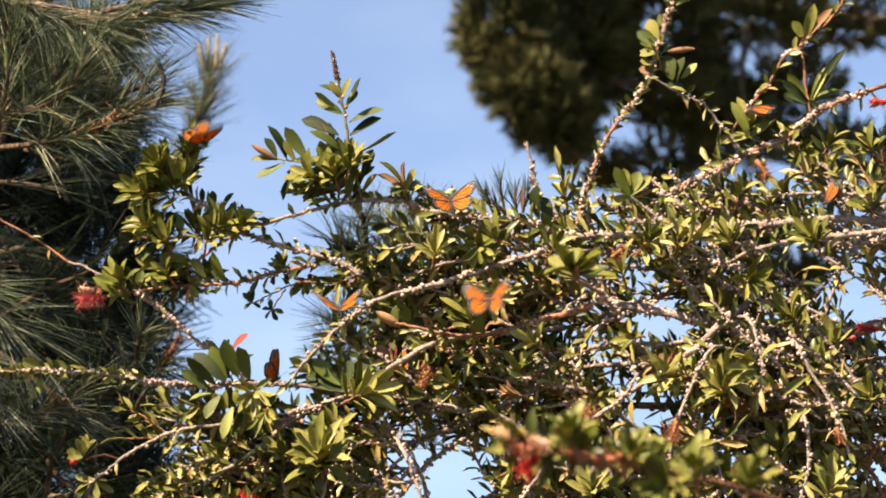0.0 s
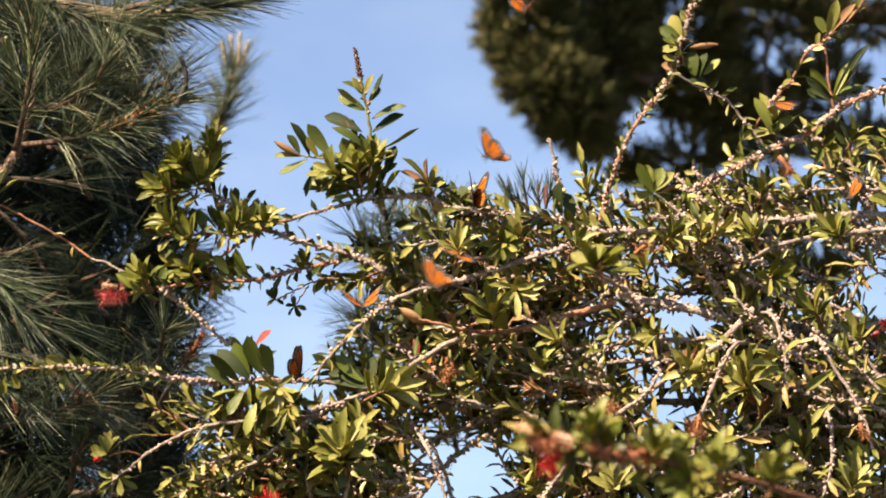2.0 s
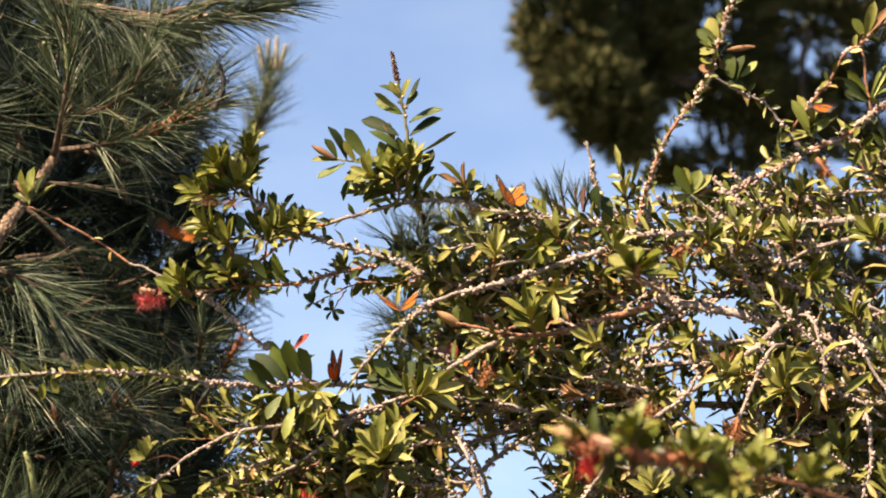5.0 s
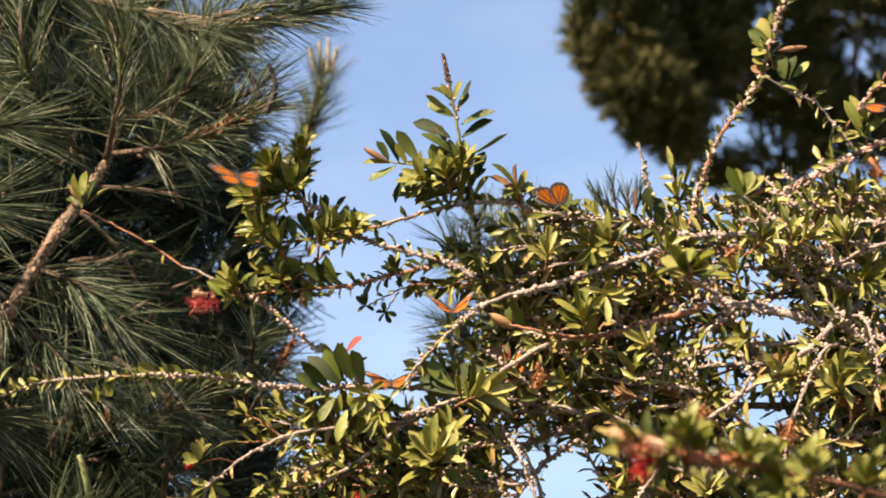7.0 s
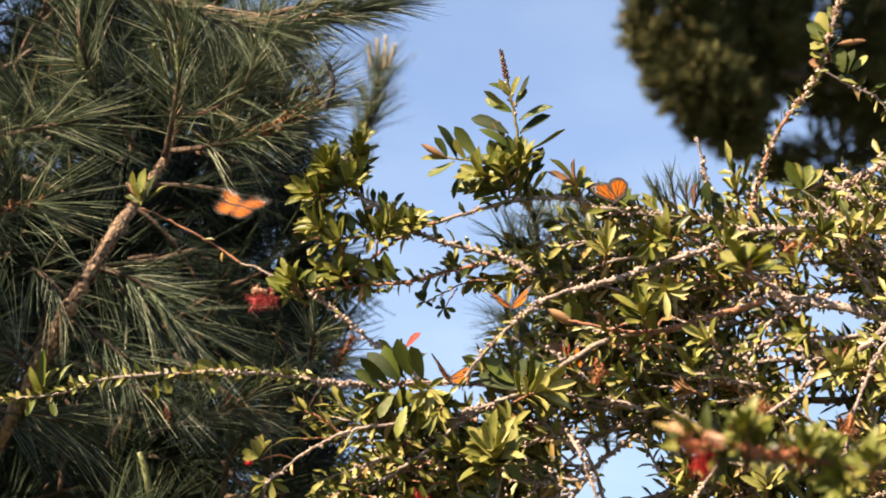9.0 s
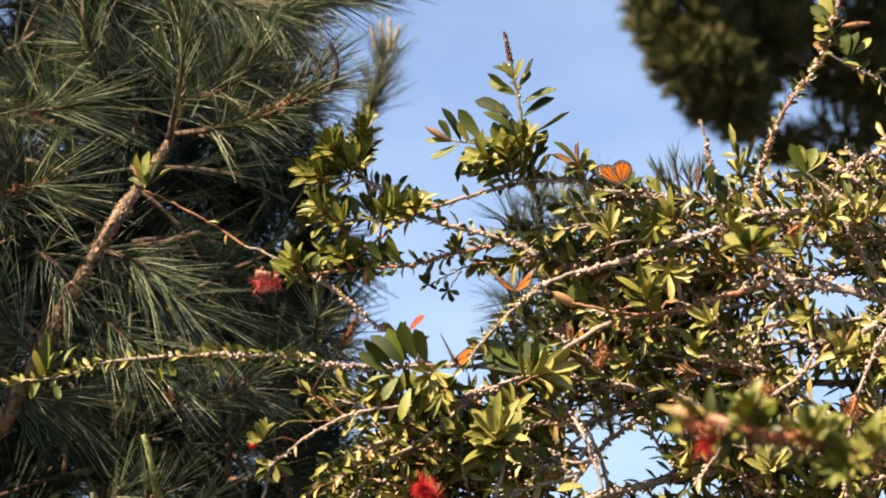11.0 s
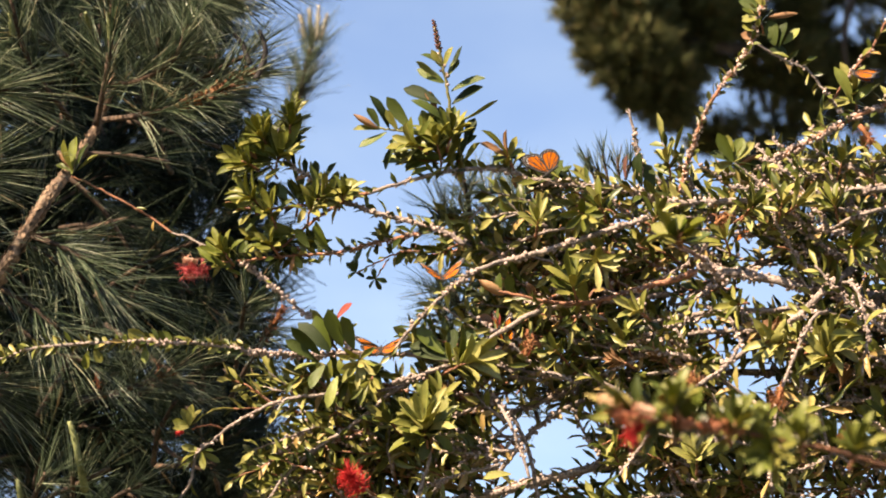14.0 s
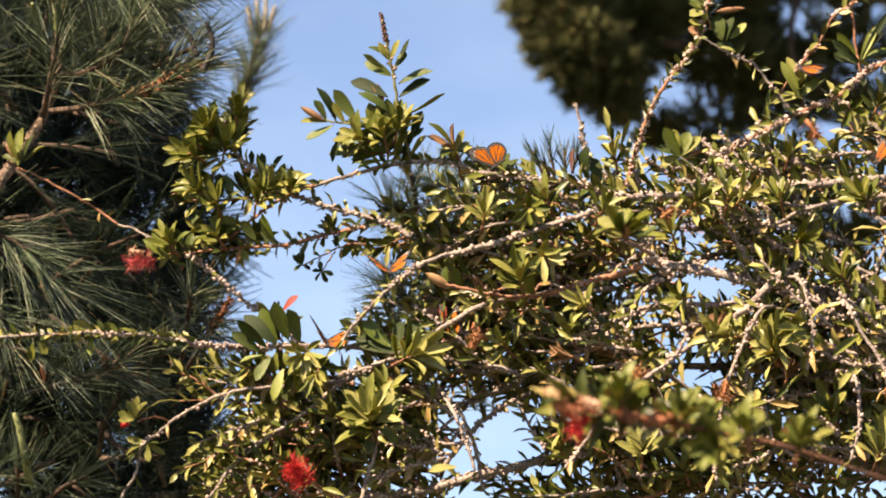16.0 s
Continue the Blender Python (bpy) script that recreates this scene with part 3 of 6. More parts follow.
leaf(arm3, (-0.399, 5.132, 2.925), (-0.422, 5.124, 2.956), 15, LEAF_DARK)
leaf(arm3, (-0.376, 5.134, 2.916), (-0.405, 5.124, 2.956), 15, LEAF_DARK)
leaf(arm3, (-0.363, 5.134, 2.916), (-0.388, 5.122, 2.962), 15)
leaf(arm3, (-0.414, 5.138, 2.903), (-0.380, 5.139, 2.899), 12, LEAF_PALE)
leaf(arm3, (-0.458, 5.139, 2.899), (-0.450, 5.146, 2.874), 11, LEAF_DARK)
leaf(arm3, (-0.540, 5.139, 2.899), (-0.574, 5.129, 2.938), 15)
leaf(arm3, (-0.536, 5.138, 2.903), (-0.555, 5.126, 2.947), 15)
leaf(arm3, (-0.526, 5.138, 2.903), (-0.530, 5.127, 2.943), 14, LEAF_DARK)
leaf(arm3, (-0.517, 5.139, 2.899), (-0.505, 5.129, 2.938), 13)
leaf(arm3, (-0.543, 5.140, 2.894), (-0.585, 5.132, 2.923), 13)
leaf(arm3, (-0.542, 5.140, 2.894), (-0.515, 5.144, 2.879), 11, LEAF_PALE)
flower(arm3, (-0.589, 5.141, 2.892), (-0.8, 0.0, -0.1), 0.026, STAMEN_ROSE, 210)
flower(arm3, (-0.600, 5.137, 2.907), (-0.95, 0.0, 0.25), 0.014, STAMEN_CREAM, 70)
hang = branch([(-0.213, 5.134, 2.918), (-0.241, 5.134, 2.918), (-0.270, 5.137, 2.907), (-0.298, 5.140, 2.894), (-0.321, 5.143, 2.883)], 0.002, 0.001, None, (10, 0.022, 0.007, 0.1), BARK_RED)
for tip in ((-0.336, 5.139, 2.899), (-0.316, 5.137, 2.905), (-0.334, 5.145, 2.874), (-0.307, 5.145, 2.876), (-0.327, 5.138, 2.903)):
    leaf(hang, (-0.321, 5.143, 2.885), tip, 8, LEAF_DARK)
drop = branch([(-0.265, 5.137, 2.907), (-0.277, 5.141, 2.890), (-0.288, 5.146, 2.873)], 0.0015, 0.001, None, None, BARK_RED)
for tip in ((-0.304, 5.145, 2.876), (-0.298, 5.150, 2.857), (-0.268, 5.147, 2.869), (-0.291, 5.141, 2.890), (-0.279, 5.150, 2.856)):
    leaf(drop, (-0.288, 5.146, 2.873), tip, 8, LEAF_DARK)
branch([(-0.637, 5.173, 2.964), (-0.606, 5.156, 2.951), (-0.555, 5.134, 2.918), (-0.531, 5.137, 2.905)], 0.0018, 0.002, (0.1, 0.8), None, BARK_GREY, step=0.012)
far_sprig = branch([(-0.808, 5.148, 3.058), (-0.773, 5.162, 3.046), (-0.724, 5.168, 3.021), (-0.676, 5.176, 2.993), (-0.635, 5.173, 2.963)], 0.002, 0.0022, None, (5, 0.02, 0.006, 0.6), BARK_RED)
leaf(far_sprig, (-0.807, 5.147, 3.062), (-0.800, 5.130, 3.126), 15)
leaf(far_sprig, (-0.802, 5.146, 3.065), (-0.779, 5.134, 3.110), 9)
leaf(far_sprig, (-0.798, 5.146, 3.067), (-0.763, 5.138, 3.097), 9, LEAF_PALE)
leaf(far_sprig, (-0.809, 5.146, 3.067), (-0.834, 5.142, 3.080), 10)
leaf(far_sprig, (-0.806, 5.145, 3.069), (-0.821, 5.133, 3.115), 12, LEAF_PALE)
leaf(far_sprig, (-0.813, 5.143, 3.076), (-0.829, 5.137, 3.100), 11, LEAF_BUD, "bud")

# dark twig that falls to the lower cluster
branch([(-0.517, 5.138, 2.904), (-0.488, 5.143, 2.885), (-0.450, 5.151, 2.853), (-0.412, 5.159, 2.823), (-0.386, 5.164, 2.806), (-0.353, 5.171, 2.780), (-0.327, 5.178, 2.754)], 0.0025, 0.0025, (0.0, 1.0), (4, 0.02, 0.006, 0.0), step=0.0026)
# the long low branch that reaches over the pine
low = branch([(-0.137, 5.183, 2.734), (-0.194, 5.180, 2.745), (-0.251, 5.178, 2.751), (-0.336, 5.178, 2.752), (-0.422, 5.179, 2.750), (-0.490, 5.099, 2.740), (-0.546, 5.096, 2.749), (-0.633, 5.036, 2.743), (-0.725, 5.036, 2.742), (-0.845, 5.039, 2.733), (-0.915, 5.044, 2.713), (-1.003, 5.046, 2.704), (-1.077, 5.044, 2.713)], 0.0045, 0.0022, (0.18, 0.62), (210, 0.024, 0.0105, 0.42), BARK_GREY, step=0.0024)
h = Heap()
capsules_along(h, smooth_path([(-0.670, 5.036, 2.743), (-0.781, 5.037, 2.738), (-0.845, 5.039, 2.733)]), 0.003, 0, 1, 0.02)
part("capsule_mass", h, CAPSULE, low, kind="stuff")
leaf(low, (-0.945, 5.045, 2.709), (-0.943, 5.025, 2.783), 12)
leaf(low, (-0.952, 5.044, 2.711), (-0.924, 5.032, 2.756), 12, LEAF_PALE)
leaf(low, (-0.923, 5.042, 2.720), (-0.899, 5.030, 2.763), 11)
leaf(low, (-0.943, 5.044, 2.713), (-0.968, 5.034, 2.751), 12, LEAF_PALE)
leaf(low, (-0.956, 5.046, 2.704), (-0.975, 5.053, 2.677), 11)
leaf(low, (-0.933, 5.046, 2.704), (-0.924, 5.055, 2.673), 11)
leaf(low, (-0.753, 5.039, 2.729), (-0.760, 5.047, 2.702), 16, LEAF_PALE)
leaf(low, (-0.744, 5.039, 2.733), (-0.733, 5.044, 2.711), 13, LEAF_PALE)
leaf(low, (-0.660, 5.037, 2.738), (-0.659, 5.045, 2.709), 13)
leaf(low, (-0.647, 5.035, 2.744), (-0.688, 5.032, 2.758), 12, LEAF_PALE)
for at in ((-0.673, 5.331, 2.761), (-0.781, 5.335, 2.745), (-0.649, 5.330, 2.766)):
    flower(low, at, (0.2, 0, -1), 0.017, STAMEN_DULL, 26)

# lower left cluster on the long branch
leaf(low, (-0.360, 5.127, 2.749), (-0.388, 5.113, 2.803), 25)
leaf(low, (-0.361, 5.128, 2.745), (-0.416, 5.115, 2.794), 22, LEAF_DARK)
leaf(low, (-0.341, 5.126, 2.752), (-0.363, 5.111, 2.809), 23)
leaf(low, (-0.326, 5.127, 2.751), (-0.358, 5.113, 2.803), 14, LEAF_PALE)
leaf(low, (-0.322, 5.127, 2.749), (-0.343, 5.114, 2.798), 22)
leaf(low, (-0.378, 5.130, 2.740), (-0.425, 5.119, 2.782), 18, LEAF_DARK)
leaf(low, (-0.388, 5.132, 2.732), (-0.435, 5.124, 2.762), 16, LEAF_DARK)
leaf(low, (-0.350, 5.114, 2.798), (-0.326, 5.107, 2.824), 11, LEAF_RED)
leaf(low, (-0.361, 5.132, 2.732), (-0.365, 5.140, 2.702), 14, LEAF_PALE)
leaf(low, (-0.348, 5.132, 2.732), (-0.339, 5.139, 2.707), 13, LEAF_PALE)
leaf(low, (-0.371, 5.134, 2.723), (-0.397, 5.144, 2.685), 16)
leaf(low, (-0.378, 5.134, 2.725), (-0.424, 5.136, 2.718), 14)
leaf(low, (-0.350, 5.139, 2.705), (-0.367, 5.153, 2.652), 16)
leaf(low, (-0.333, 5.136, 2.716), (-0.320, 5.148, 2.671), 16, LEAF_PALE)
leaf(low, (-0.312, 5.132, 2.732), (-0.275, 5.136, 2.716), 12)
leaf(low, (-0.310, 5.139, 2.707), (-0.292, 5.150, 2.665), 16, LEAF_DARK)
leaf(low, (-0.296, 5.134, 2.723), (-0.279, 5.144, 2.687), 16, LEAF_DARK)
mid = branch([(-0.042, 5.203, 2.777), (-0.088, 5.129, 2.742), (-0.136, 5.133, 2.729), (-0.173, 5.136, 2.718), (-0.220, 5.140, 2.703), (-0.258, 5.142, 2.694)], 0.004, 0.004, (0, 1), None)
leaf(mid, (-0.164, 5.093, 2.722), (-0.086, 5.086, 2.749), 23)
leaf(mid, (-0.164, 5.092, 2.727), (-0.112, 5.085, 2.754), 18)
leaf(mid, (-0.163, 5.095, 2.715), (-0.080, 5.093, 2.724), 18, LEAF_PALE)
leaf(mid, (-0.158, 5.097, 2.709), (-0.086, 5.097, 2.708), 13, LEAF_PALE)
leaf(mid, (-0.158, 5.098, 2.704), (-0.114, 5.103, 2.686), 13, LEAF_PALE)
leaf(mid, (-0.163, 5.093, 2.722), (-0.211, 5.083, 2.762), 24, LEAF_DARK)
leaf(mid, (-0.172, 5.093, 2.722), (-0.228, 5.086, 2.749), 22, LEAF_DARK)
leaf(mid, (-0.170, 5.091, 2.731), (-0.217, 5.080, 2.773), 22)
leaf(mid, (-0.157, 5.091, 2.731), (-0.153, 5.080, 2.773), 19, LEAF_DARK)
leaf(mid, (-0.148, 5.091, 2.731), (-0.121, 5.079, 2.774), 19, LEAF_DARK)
# the big pale rosette low in the shrub
ros = branch([(-0.219, 5.118, 2.473), (-0.206, 5.106, 2.518), (-0.195, 5.096, 2.556), (-0.190, 5.085, 2.597)], 0.004, 0.0025, None, None)
for tip, w, m in (((-0.255, 5.060, 2.613), 23, LEAF_PALE), ((-0.260, 5.061, 2.570), 21, LEAF_PALE), ((-0.235, 5.078, 2.624), 20, None), ((-0.211, 5.074, 2.638), 17, None),
                          ((-0.195, 5.068, 2.660), 20, LEAF_PALE), ((-0.169, 5.069, 2.656), 23, LEAF_PALE), ((-0.156, 5.068, 2.660), 19, LEAF_PALE), ((-0.164, 5.048, 2.621), 22, None),
                          ((-0.148, 5.073, 2.642), 17, LEAF_PALE), ((-0.154, 5.092, 2.572), 17, None), ((-0.248, 5.083, 2.604), 19, LEAF_PALE), ((-0.208, 5.097, 2.552), 18, None)):
    leaf(ros, (-0.190, 5.086, 2.593), tip, w, m)

# mid shrub branches
branch([(0.216, 5.135, 2.992), (0.164, 5.033, 2.945), (0.090, 5.039, 2.922), (0.024, 5.045, 2.902), (-0.041, 5.049, 2.885), (-0.106, 5.054, 2.868), (-0.153, 5.062, 2.839), (-0.195, 5.071, 2.803), (-0.237, 5.083, 2.758), (-0.261, 5.093, 2.724)], 0.005, 0.0025, (0, 0.85), (34, 0.024, 0.007, 0.55), step=0.0026)
pink = branch([(0.250, 5.095, 2.868), (0.203, 5.099, 2.854), (0.156, 5.103, 2.842), (0.109, 5.106, 2.829), (0.062, 5.108, 2.820), (0.006, 5.108, 2.822), (-0.056, 5.104, 2.835), (-0.079, 5.103, 2.839)], 0.006, 0.002, (0, 0.55), None, BARK_RED, step=0.007)
leaf(pink, (0.068, 5.127, 2.826), (0.041, 5.092, 2.880), 28)
leaf(pink, (0.059, 5.127, 2.826), (0.021, 5.119, 2.859), 22)
leaf(pink, (-0.072, 5.143, 2.844), (-0.114, 5.116, 2.866), 19, LEAF_CREAM, "bud")
leaf(pink, (-0.076, 5.143, 2.845), (-0.080, 5.134, 2.878), 14)
leaf(pink, (-0.061, 5.143, 2.844), (-0.064, 5.136, 2.873), 16)
leaf(pink, (-0.018, 5.185, 2.842), (-0.031, 5.178, 2.870), 12, LEAF_BUD)
stem2 = branch([(0.208, 5.231, 2.863), (0.111, 5.214, 2.849), (0.034, 5.187, 2.835), (-0.023, 5.093, 2.799), (-0.088, 5.103, 2.763), (-0.156, 5.203, 2.738)], 0.0055, 0.004, (0.1, 0.5), None, step=0.008)
leaf(stem2, (-0.078, 5.166, 2.796), (-0.116, 5.162, 2.813), 14, LEAF_BUD)
leaf(stem2, (-0.080, 5.166, 2.796), (-0.089, 5.160, 2.820), 13, LEAF_RED)
leaf(stem2, (-0.074, 5.166, 2.796), (-0.055, 5.161, 2.815), 11)
leaf(stem2, (-0.040, 5.181, 2.743), (-0.049, 5.172, 2.775), 14, LEAF_RED)
leaf(stem2, (-0.032, 5.182, 2.738), (-0.027, 5.174, 2.767), 15, LEAF_RED)
leaf(stem2, (-0.021, 5.178, 2.752), (0.004, 5.172, 2.775), 14)
branch([(0.523, 5.190, 2.863), (0.462, 5.157, 2.830), (0.405, 5.160, 2.819), (0.338, 5.161, 2.817), (0.281, 5.161, 2.815), (0.205, 5.164, 2.806), (0.149, 5.198, 2.796)], 0.006, 0.003, (0.1, 0.7), (16, 0.03, 0.008, 0.4), step=0.008)
branch([(0.494, 5.205, 2.807), (0.395, 5.169, 2.788), (0.291, 5.170, 2.784), (0.224, 5.171, 2.778), (0.167, 5.174, 2.769)], 0.005, 0.003, (0.1, 0.7), (16, 0.03, 0.008, 0.2), step=0.008)
branch([(0.513, 5.183, 2.891), (0.464, 5.073, 2.834), (0.417, 5.085, 2.791), (0.352, 5.096, 2.749), (0.296, 5.105, 2.717), (0.230, 5.108, 2.706), (0.165, 5.110, 2.699)], 0.007, 0.003, (0, 0.9), (14, 0.035, 0.009, 0.3), step=0.0045)
branch([(0.746, 5.044, 2.984), (0.653, 5.047, 2.973), (0.606, 5.047, 2.971), (0.559, 5.050, 2.962), (0.507, 5.053, 2.949), (0.463, 5.148, 2.941)], 0.005, 0.003, (0, 1), (16, 0.035, 0.009, 0.0))
up = branch([(0.224, 5.109, 3.009), (0.243, 5.093, 3.069), (0.264, 5.077, 3.129), (0.295, 5.064, 3.179), (0.329, 5.053, 3.220), (0.352, 5.040, 3.266), (0.371, 5.024, 3.326), (0.390, 5.010, 3.381), (0.399, 5.000, 3.418)], 0.0038, 0.0022, (0.0, 0.85), (110, 0.023, 0.009, 0.0), BARK_RED, step=0.002)
leaf(up, (0.363, 5.031, 3.301), (0.327, 5.024, 3.327), 18)
leaf(up, (0.365, 5.034, 3.292), (0.331, 5.035, 3.287), 17, LEAF_PALE)
leaf(up, (0.363, 5.030, 3.307), (0.346, 5.019, 3.347), 20, LEAF_PALE)
leaf(up, (0.372, 5.025, 3.323), (0.365, 5.016, 3.356), 12)
leaf(up, (0.357, 5.039, 3.274), (0.331, 5.039, 3.274), 16, LEAF_PALE)
leaf(up, (0.355, 5.042, 3.259), (0.329, 5.041, 3.263), 14, LEAF_BUD)
leaf(up, (0.376, 5.034, 3.292), (0.426, 5.031, 3.301), 12, LEAF_BUD, "bud")
leaf(up, (0.400, 5.045, 3.248), (0.428, 5.039, 3.272), 14)
leaf(up, (0.386, 5.046, 3.246), (0.378, 5.035, 3.287), 22, LEAF_DARK)
leaf(up, (0.393, 5.047, 3.243), (0.401, 5.037, 3.281), 18, LEAF_DARK)
leaf(up, (0.376, 5.048, 3.239), (0.409, 5.048, 3.239), 14, LEAF_DARK)
leaf(up, (0.390, 5.013, 3.369), (0.374, 5.008, 3.389), 13)
leaf(up, (0.395, 5.013, 3.369), (0.416, 5.009, 3.382), 13, LEAF_PALE)
branch([(0.357, 5.045, 3.248), (0.395, 5.052, 3.225), (0.438, 5.056, 3.207), (0.462, 5.064, 3.179), (0.481, 5.070, 3.156), (0.500, 5.076, 3.133)], 0.002, 0.003, (0.2, 1), (20, 0.03, 0.01, 0.1), BARK_GREY, step=0.005)
spike = branch([(0.162, 5.106, 3.023), (0.158, 5.095, 3.064), (0.150, 5.085, 3.101), (0.141, 5.073, 3.144)], 0.003, 0.0022, (0.1, 1.0), (6, 0.018, 0.006, 0.0), step=0.003)
leaf(spike, (0.162, 5.107, 3.019), (0.152, 5.093, 3.069), 20, LEAF_DARK)
leaf(spike, (0.181, 5.108, 3.014), (0.165, 5.096, 3.060), 20, LEAF_DARK)
leaf(spike, (0.134, 5.103, 3.032), (0.137, 5.093, 3.069), 8, LEAF_PURPLE)
right_top = branch([(0.482, 5.080, 3.159), (0.514, 5.058, 3.202), (0.547, 5.048, 3.239), (0.574, 5.036, 3.283), (0.614, 5.029, 3.310), (0.661, 5.016, 3.356), (0.680, 5.006, 3.395), (0.690, 4.996, 3.432)], 0.0024, 0.0018, (0.0, 0.75), (34, 0.03, 0.011, 0.2), BARK_RED, step=0.003)
red_stem = branch([(0.619, 5.061, 3.189), (0.610, 5.048, 3.239), (0.604, 5.034, 3.292), (0.606, 5.026, 3.321)], 0.0025, 0.0018, None, None, BARK_RED)
for tip, w, m in (((0.580, 5.042, 3.259), 15, None), ((0.574, 5.051, 3.226), 15, LEAF_DARK), ((0.644, 5.040, 3.268), 13, None), ((0.659, 5.043, 3.257), 15, LEAF_PALE), ((0.680, 5.033, 3.296), 13, LEAF_DARK), ((0.673, 5.048, 3.239), 15, None), ((0.571, 5.047, 3.243), 13, LEAF_DARK)):
    leaf(red_stem, (0.618, 5.057, 3.206), tip, w, m)
for tip, w, m in (((0.486, 5.056, 3.208), 16, None), ((0.505, 5.058, 3.200), 16, LEAF_PALE), ((0.528, 5.060, 3.193), 15, LEAF_DARK), ((0.460, 5.072, 3.147), 14, LEAF_PALE), ((0.549, 5.063, 3.182), 14, None)):
    leaf(right_top, (0.514, 5.071, 3.153), tip, w, m)
for tip, w, m in (((0.587, 5.021, 3.340), 14, None), ((0.623, 5.014, 3.364), 16, LEAF_PALE), ((0.635, 5.029, 3.309), 12, LEAF_DARK), ((0.652, 5.016, 3.358), 12, LEAF_BUD)):
    leaf(right_top, (0.608, 5.029, 3.310), tip, w, m)
crest = branch([(0.376, 5.109, 3.009), (0.348, 5.103, 3.032), (0.317, 5.097, 3.057)], 0.0028, 0.002, (0, 0.6), None)
for tip, w, m in (((0.289, 5.084, 3.103), 17, None), ((0.304, 5.084, 3.105), 17, LEAF_PALE), ((0.331, 5.086, 3.097), 19, None), ((0.350, 5.088, 3.088), 15, LEAF_PALE), ((0.361, 5.096, 3.060), 14, LEAF_DARK), ((0.276, 5.092, 3.075), 15, LEAF_DARK), ((0.346, 5.099, 3.046), 14, None), ((0.283, 5.099, 3.048), 14, LEAF_PALE)):
    leaf(crest, (0.315, 5.096, 3.058), tip, w, m)
leaf(crest, (0.323, 5.098, 3.053), (0.355, 5.093, 3.070), 12, LEAF_BUD, "bud")
near = branch([(0.295, 5.052, 2.839), (0.233, 4.557, 2.752), (0.177, 4.06, 2.646)], 0.003, 0.0025, (0, 0.5), None, BARK_RED)
for k, tip in enumerate(((0.14, 4.06, 2.677), (0.146, 4.0, 2.677), (0.158, 4.06, 2.687), (0.164, 4.0, 2.68), (0.18, 4.06, 2.693), (0.186, 4.0, 2.669), (0.196, 4.06, 2.671), (0.208, 4.0, 2.663), (0.22, 4.06, 2.661), (0.134, 4.0, 2.646), (0.153, 4.06, 2.662), (0.168, 4.0, 2.669), (0.185, 4.06, 2.665), (0.2, 4.0, 2.646))):
    leaf(near, (0.175, 4.055, 2.65), tip, 15 + k % 3, (LEAF_PALE, LEAF_PALE, LEAF_ONE)[k % 3], face=(-0.35, -0.75, 0.5))
flower(near, (0.178, 4.03, 2.65), (0.1, -0.2, 0.9), 0.009, STAMEN_RUST, 60)
top_left = branch([(-0.042, 5.103, 3.032), (-0.059, 5.096, 3.060), (-0.067, 5.088, 3.087)], 0.0025, 0.002, None, None, BARK_RED)
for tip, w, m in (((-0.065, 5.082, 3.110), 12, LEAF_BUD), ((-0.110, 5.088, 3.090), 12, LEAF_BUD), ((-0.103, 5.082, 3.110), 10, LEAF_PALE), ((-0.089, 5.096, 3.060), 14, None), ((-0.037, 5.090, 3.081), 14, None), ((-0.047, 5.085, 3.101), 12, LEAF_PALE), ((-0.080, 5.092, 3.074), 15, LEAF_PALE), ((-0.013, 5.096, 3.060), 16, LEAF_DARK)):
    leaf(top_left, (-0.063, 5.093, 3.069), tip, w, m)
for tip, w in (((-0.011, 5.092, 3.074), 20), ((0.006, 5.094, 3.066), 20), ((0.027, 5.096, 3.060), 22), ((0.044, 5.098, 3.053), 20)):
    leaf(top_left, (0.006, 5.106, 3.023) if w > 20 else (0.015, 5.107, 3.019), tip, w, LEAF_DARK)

# pale cluster and hanging yellow leaves in the dense part
dense = branch([(0.674, 5.266, 2.812), (0.590, 5.207, 2.798), (0.500, 5.171, 2.780), (0.443, 5.173, 2.771), (0.386, 5.176, 2.760)], 0.005, 0.003, (0, 1), (12, 0.04, 0.012, 0.0))
for b, tip, w, m in (((0.439, 5.126, 2.754), (0.518, 5.095, 2.755), 25, None), ((0.443, 5.130, 2.740), (0.487, 5.106, 2.713), 20, None), ((0.450, 5.123, 2.767), (0.524, 5.106, 2.790), 20, None), ((0.429, 5.120, 2.776), (0.514, 5.113, 2.803), 18, LEAF_DARK),
                     ((0.439, 5.123, 2.765), (0.363, 5.097, 2.746), 15, LEAF_PALE), ((0.459, 5.115, 2.794), (0.482, 5.099, 2.854), 16, LEAF_DARK), ((0.382, 5.122, 2.769), (0.359, 5.117, 2.789), 18, LEAF_BUD), ((0.392, 5.123, 2.767), (0.415, 5.117, 2.789), 18, None),
                     ((0.595, 5.129, 2.743), (0.536, 5.143, 2.689), 17, LEAF_PALE), ((0.604, 5.142, 2.696), (0.568, 5.154, 2.649), 13, LEAF_PALE), ((0.600, 5.144, 2.685), (0.580, 5.147, 2.676), 10, LEAF_PALE)):
    leaf(dense, b, tip, w, m)
branch([(0.585, 5.139, 2.899), (0.609, 5.156, 2.835), (0.614, 5.173, 2.771), (0.619, 5.189, 2.714)], 0.004, 0.004, (0, 0.6), None)
branch([(0.652, 5.183, 2.734), (0.661, 5.193, 2.696), (0.690, 5.208, 2.642), (0.724, 5.218, 2.604), (0.743, 5.232, 2.551)], 0.004, 0.004, (0, 0.3), None, BARK_RED, step=0.01)
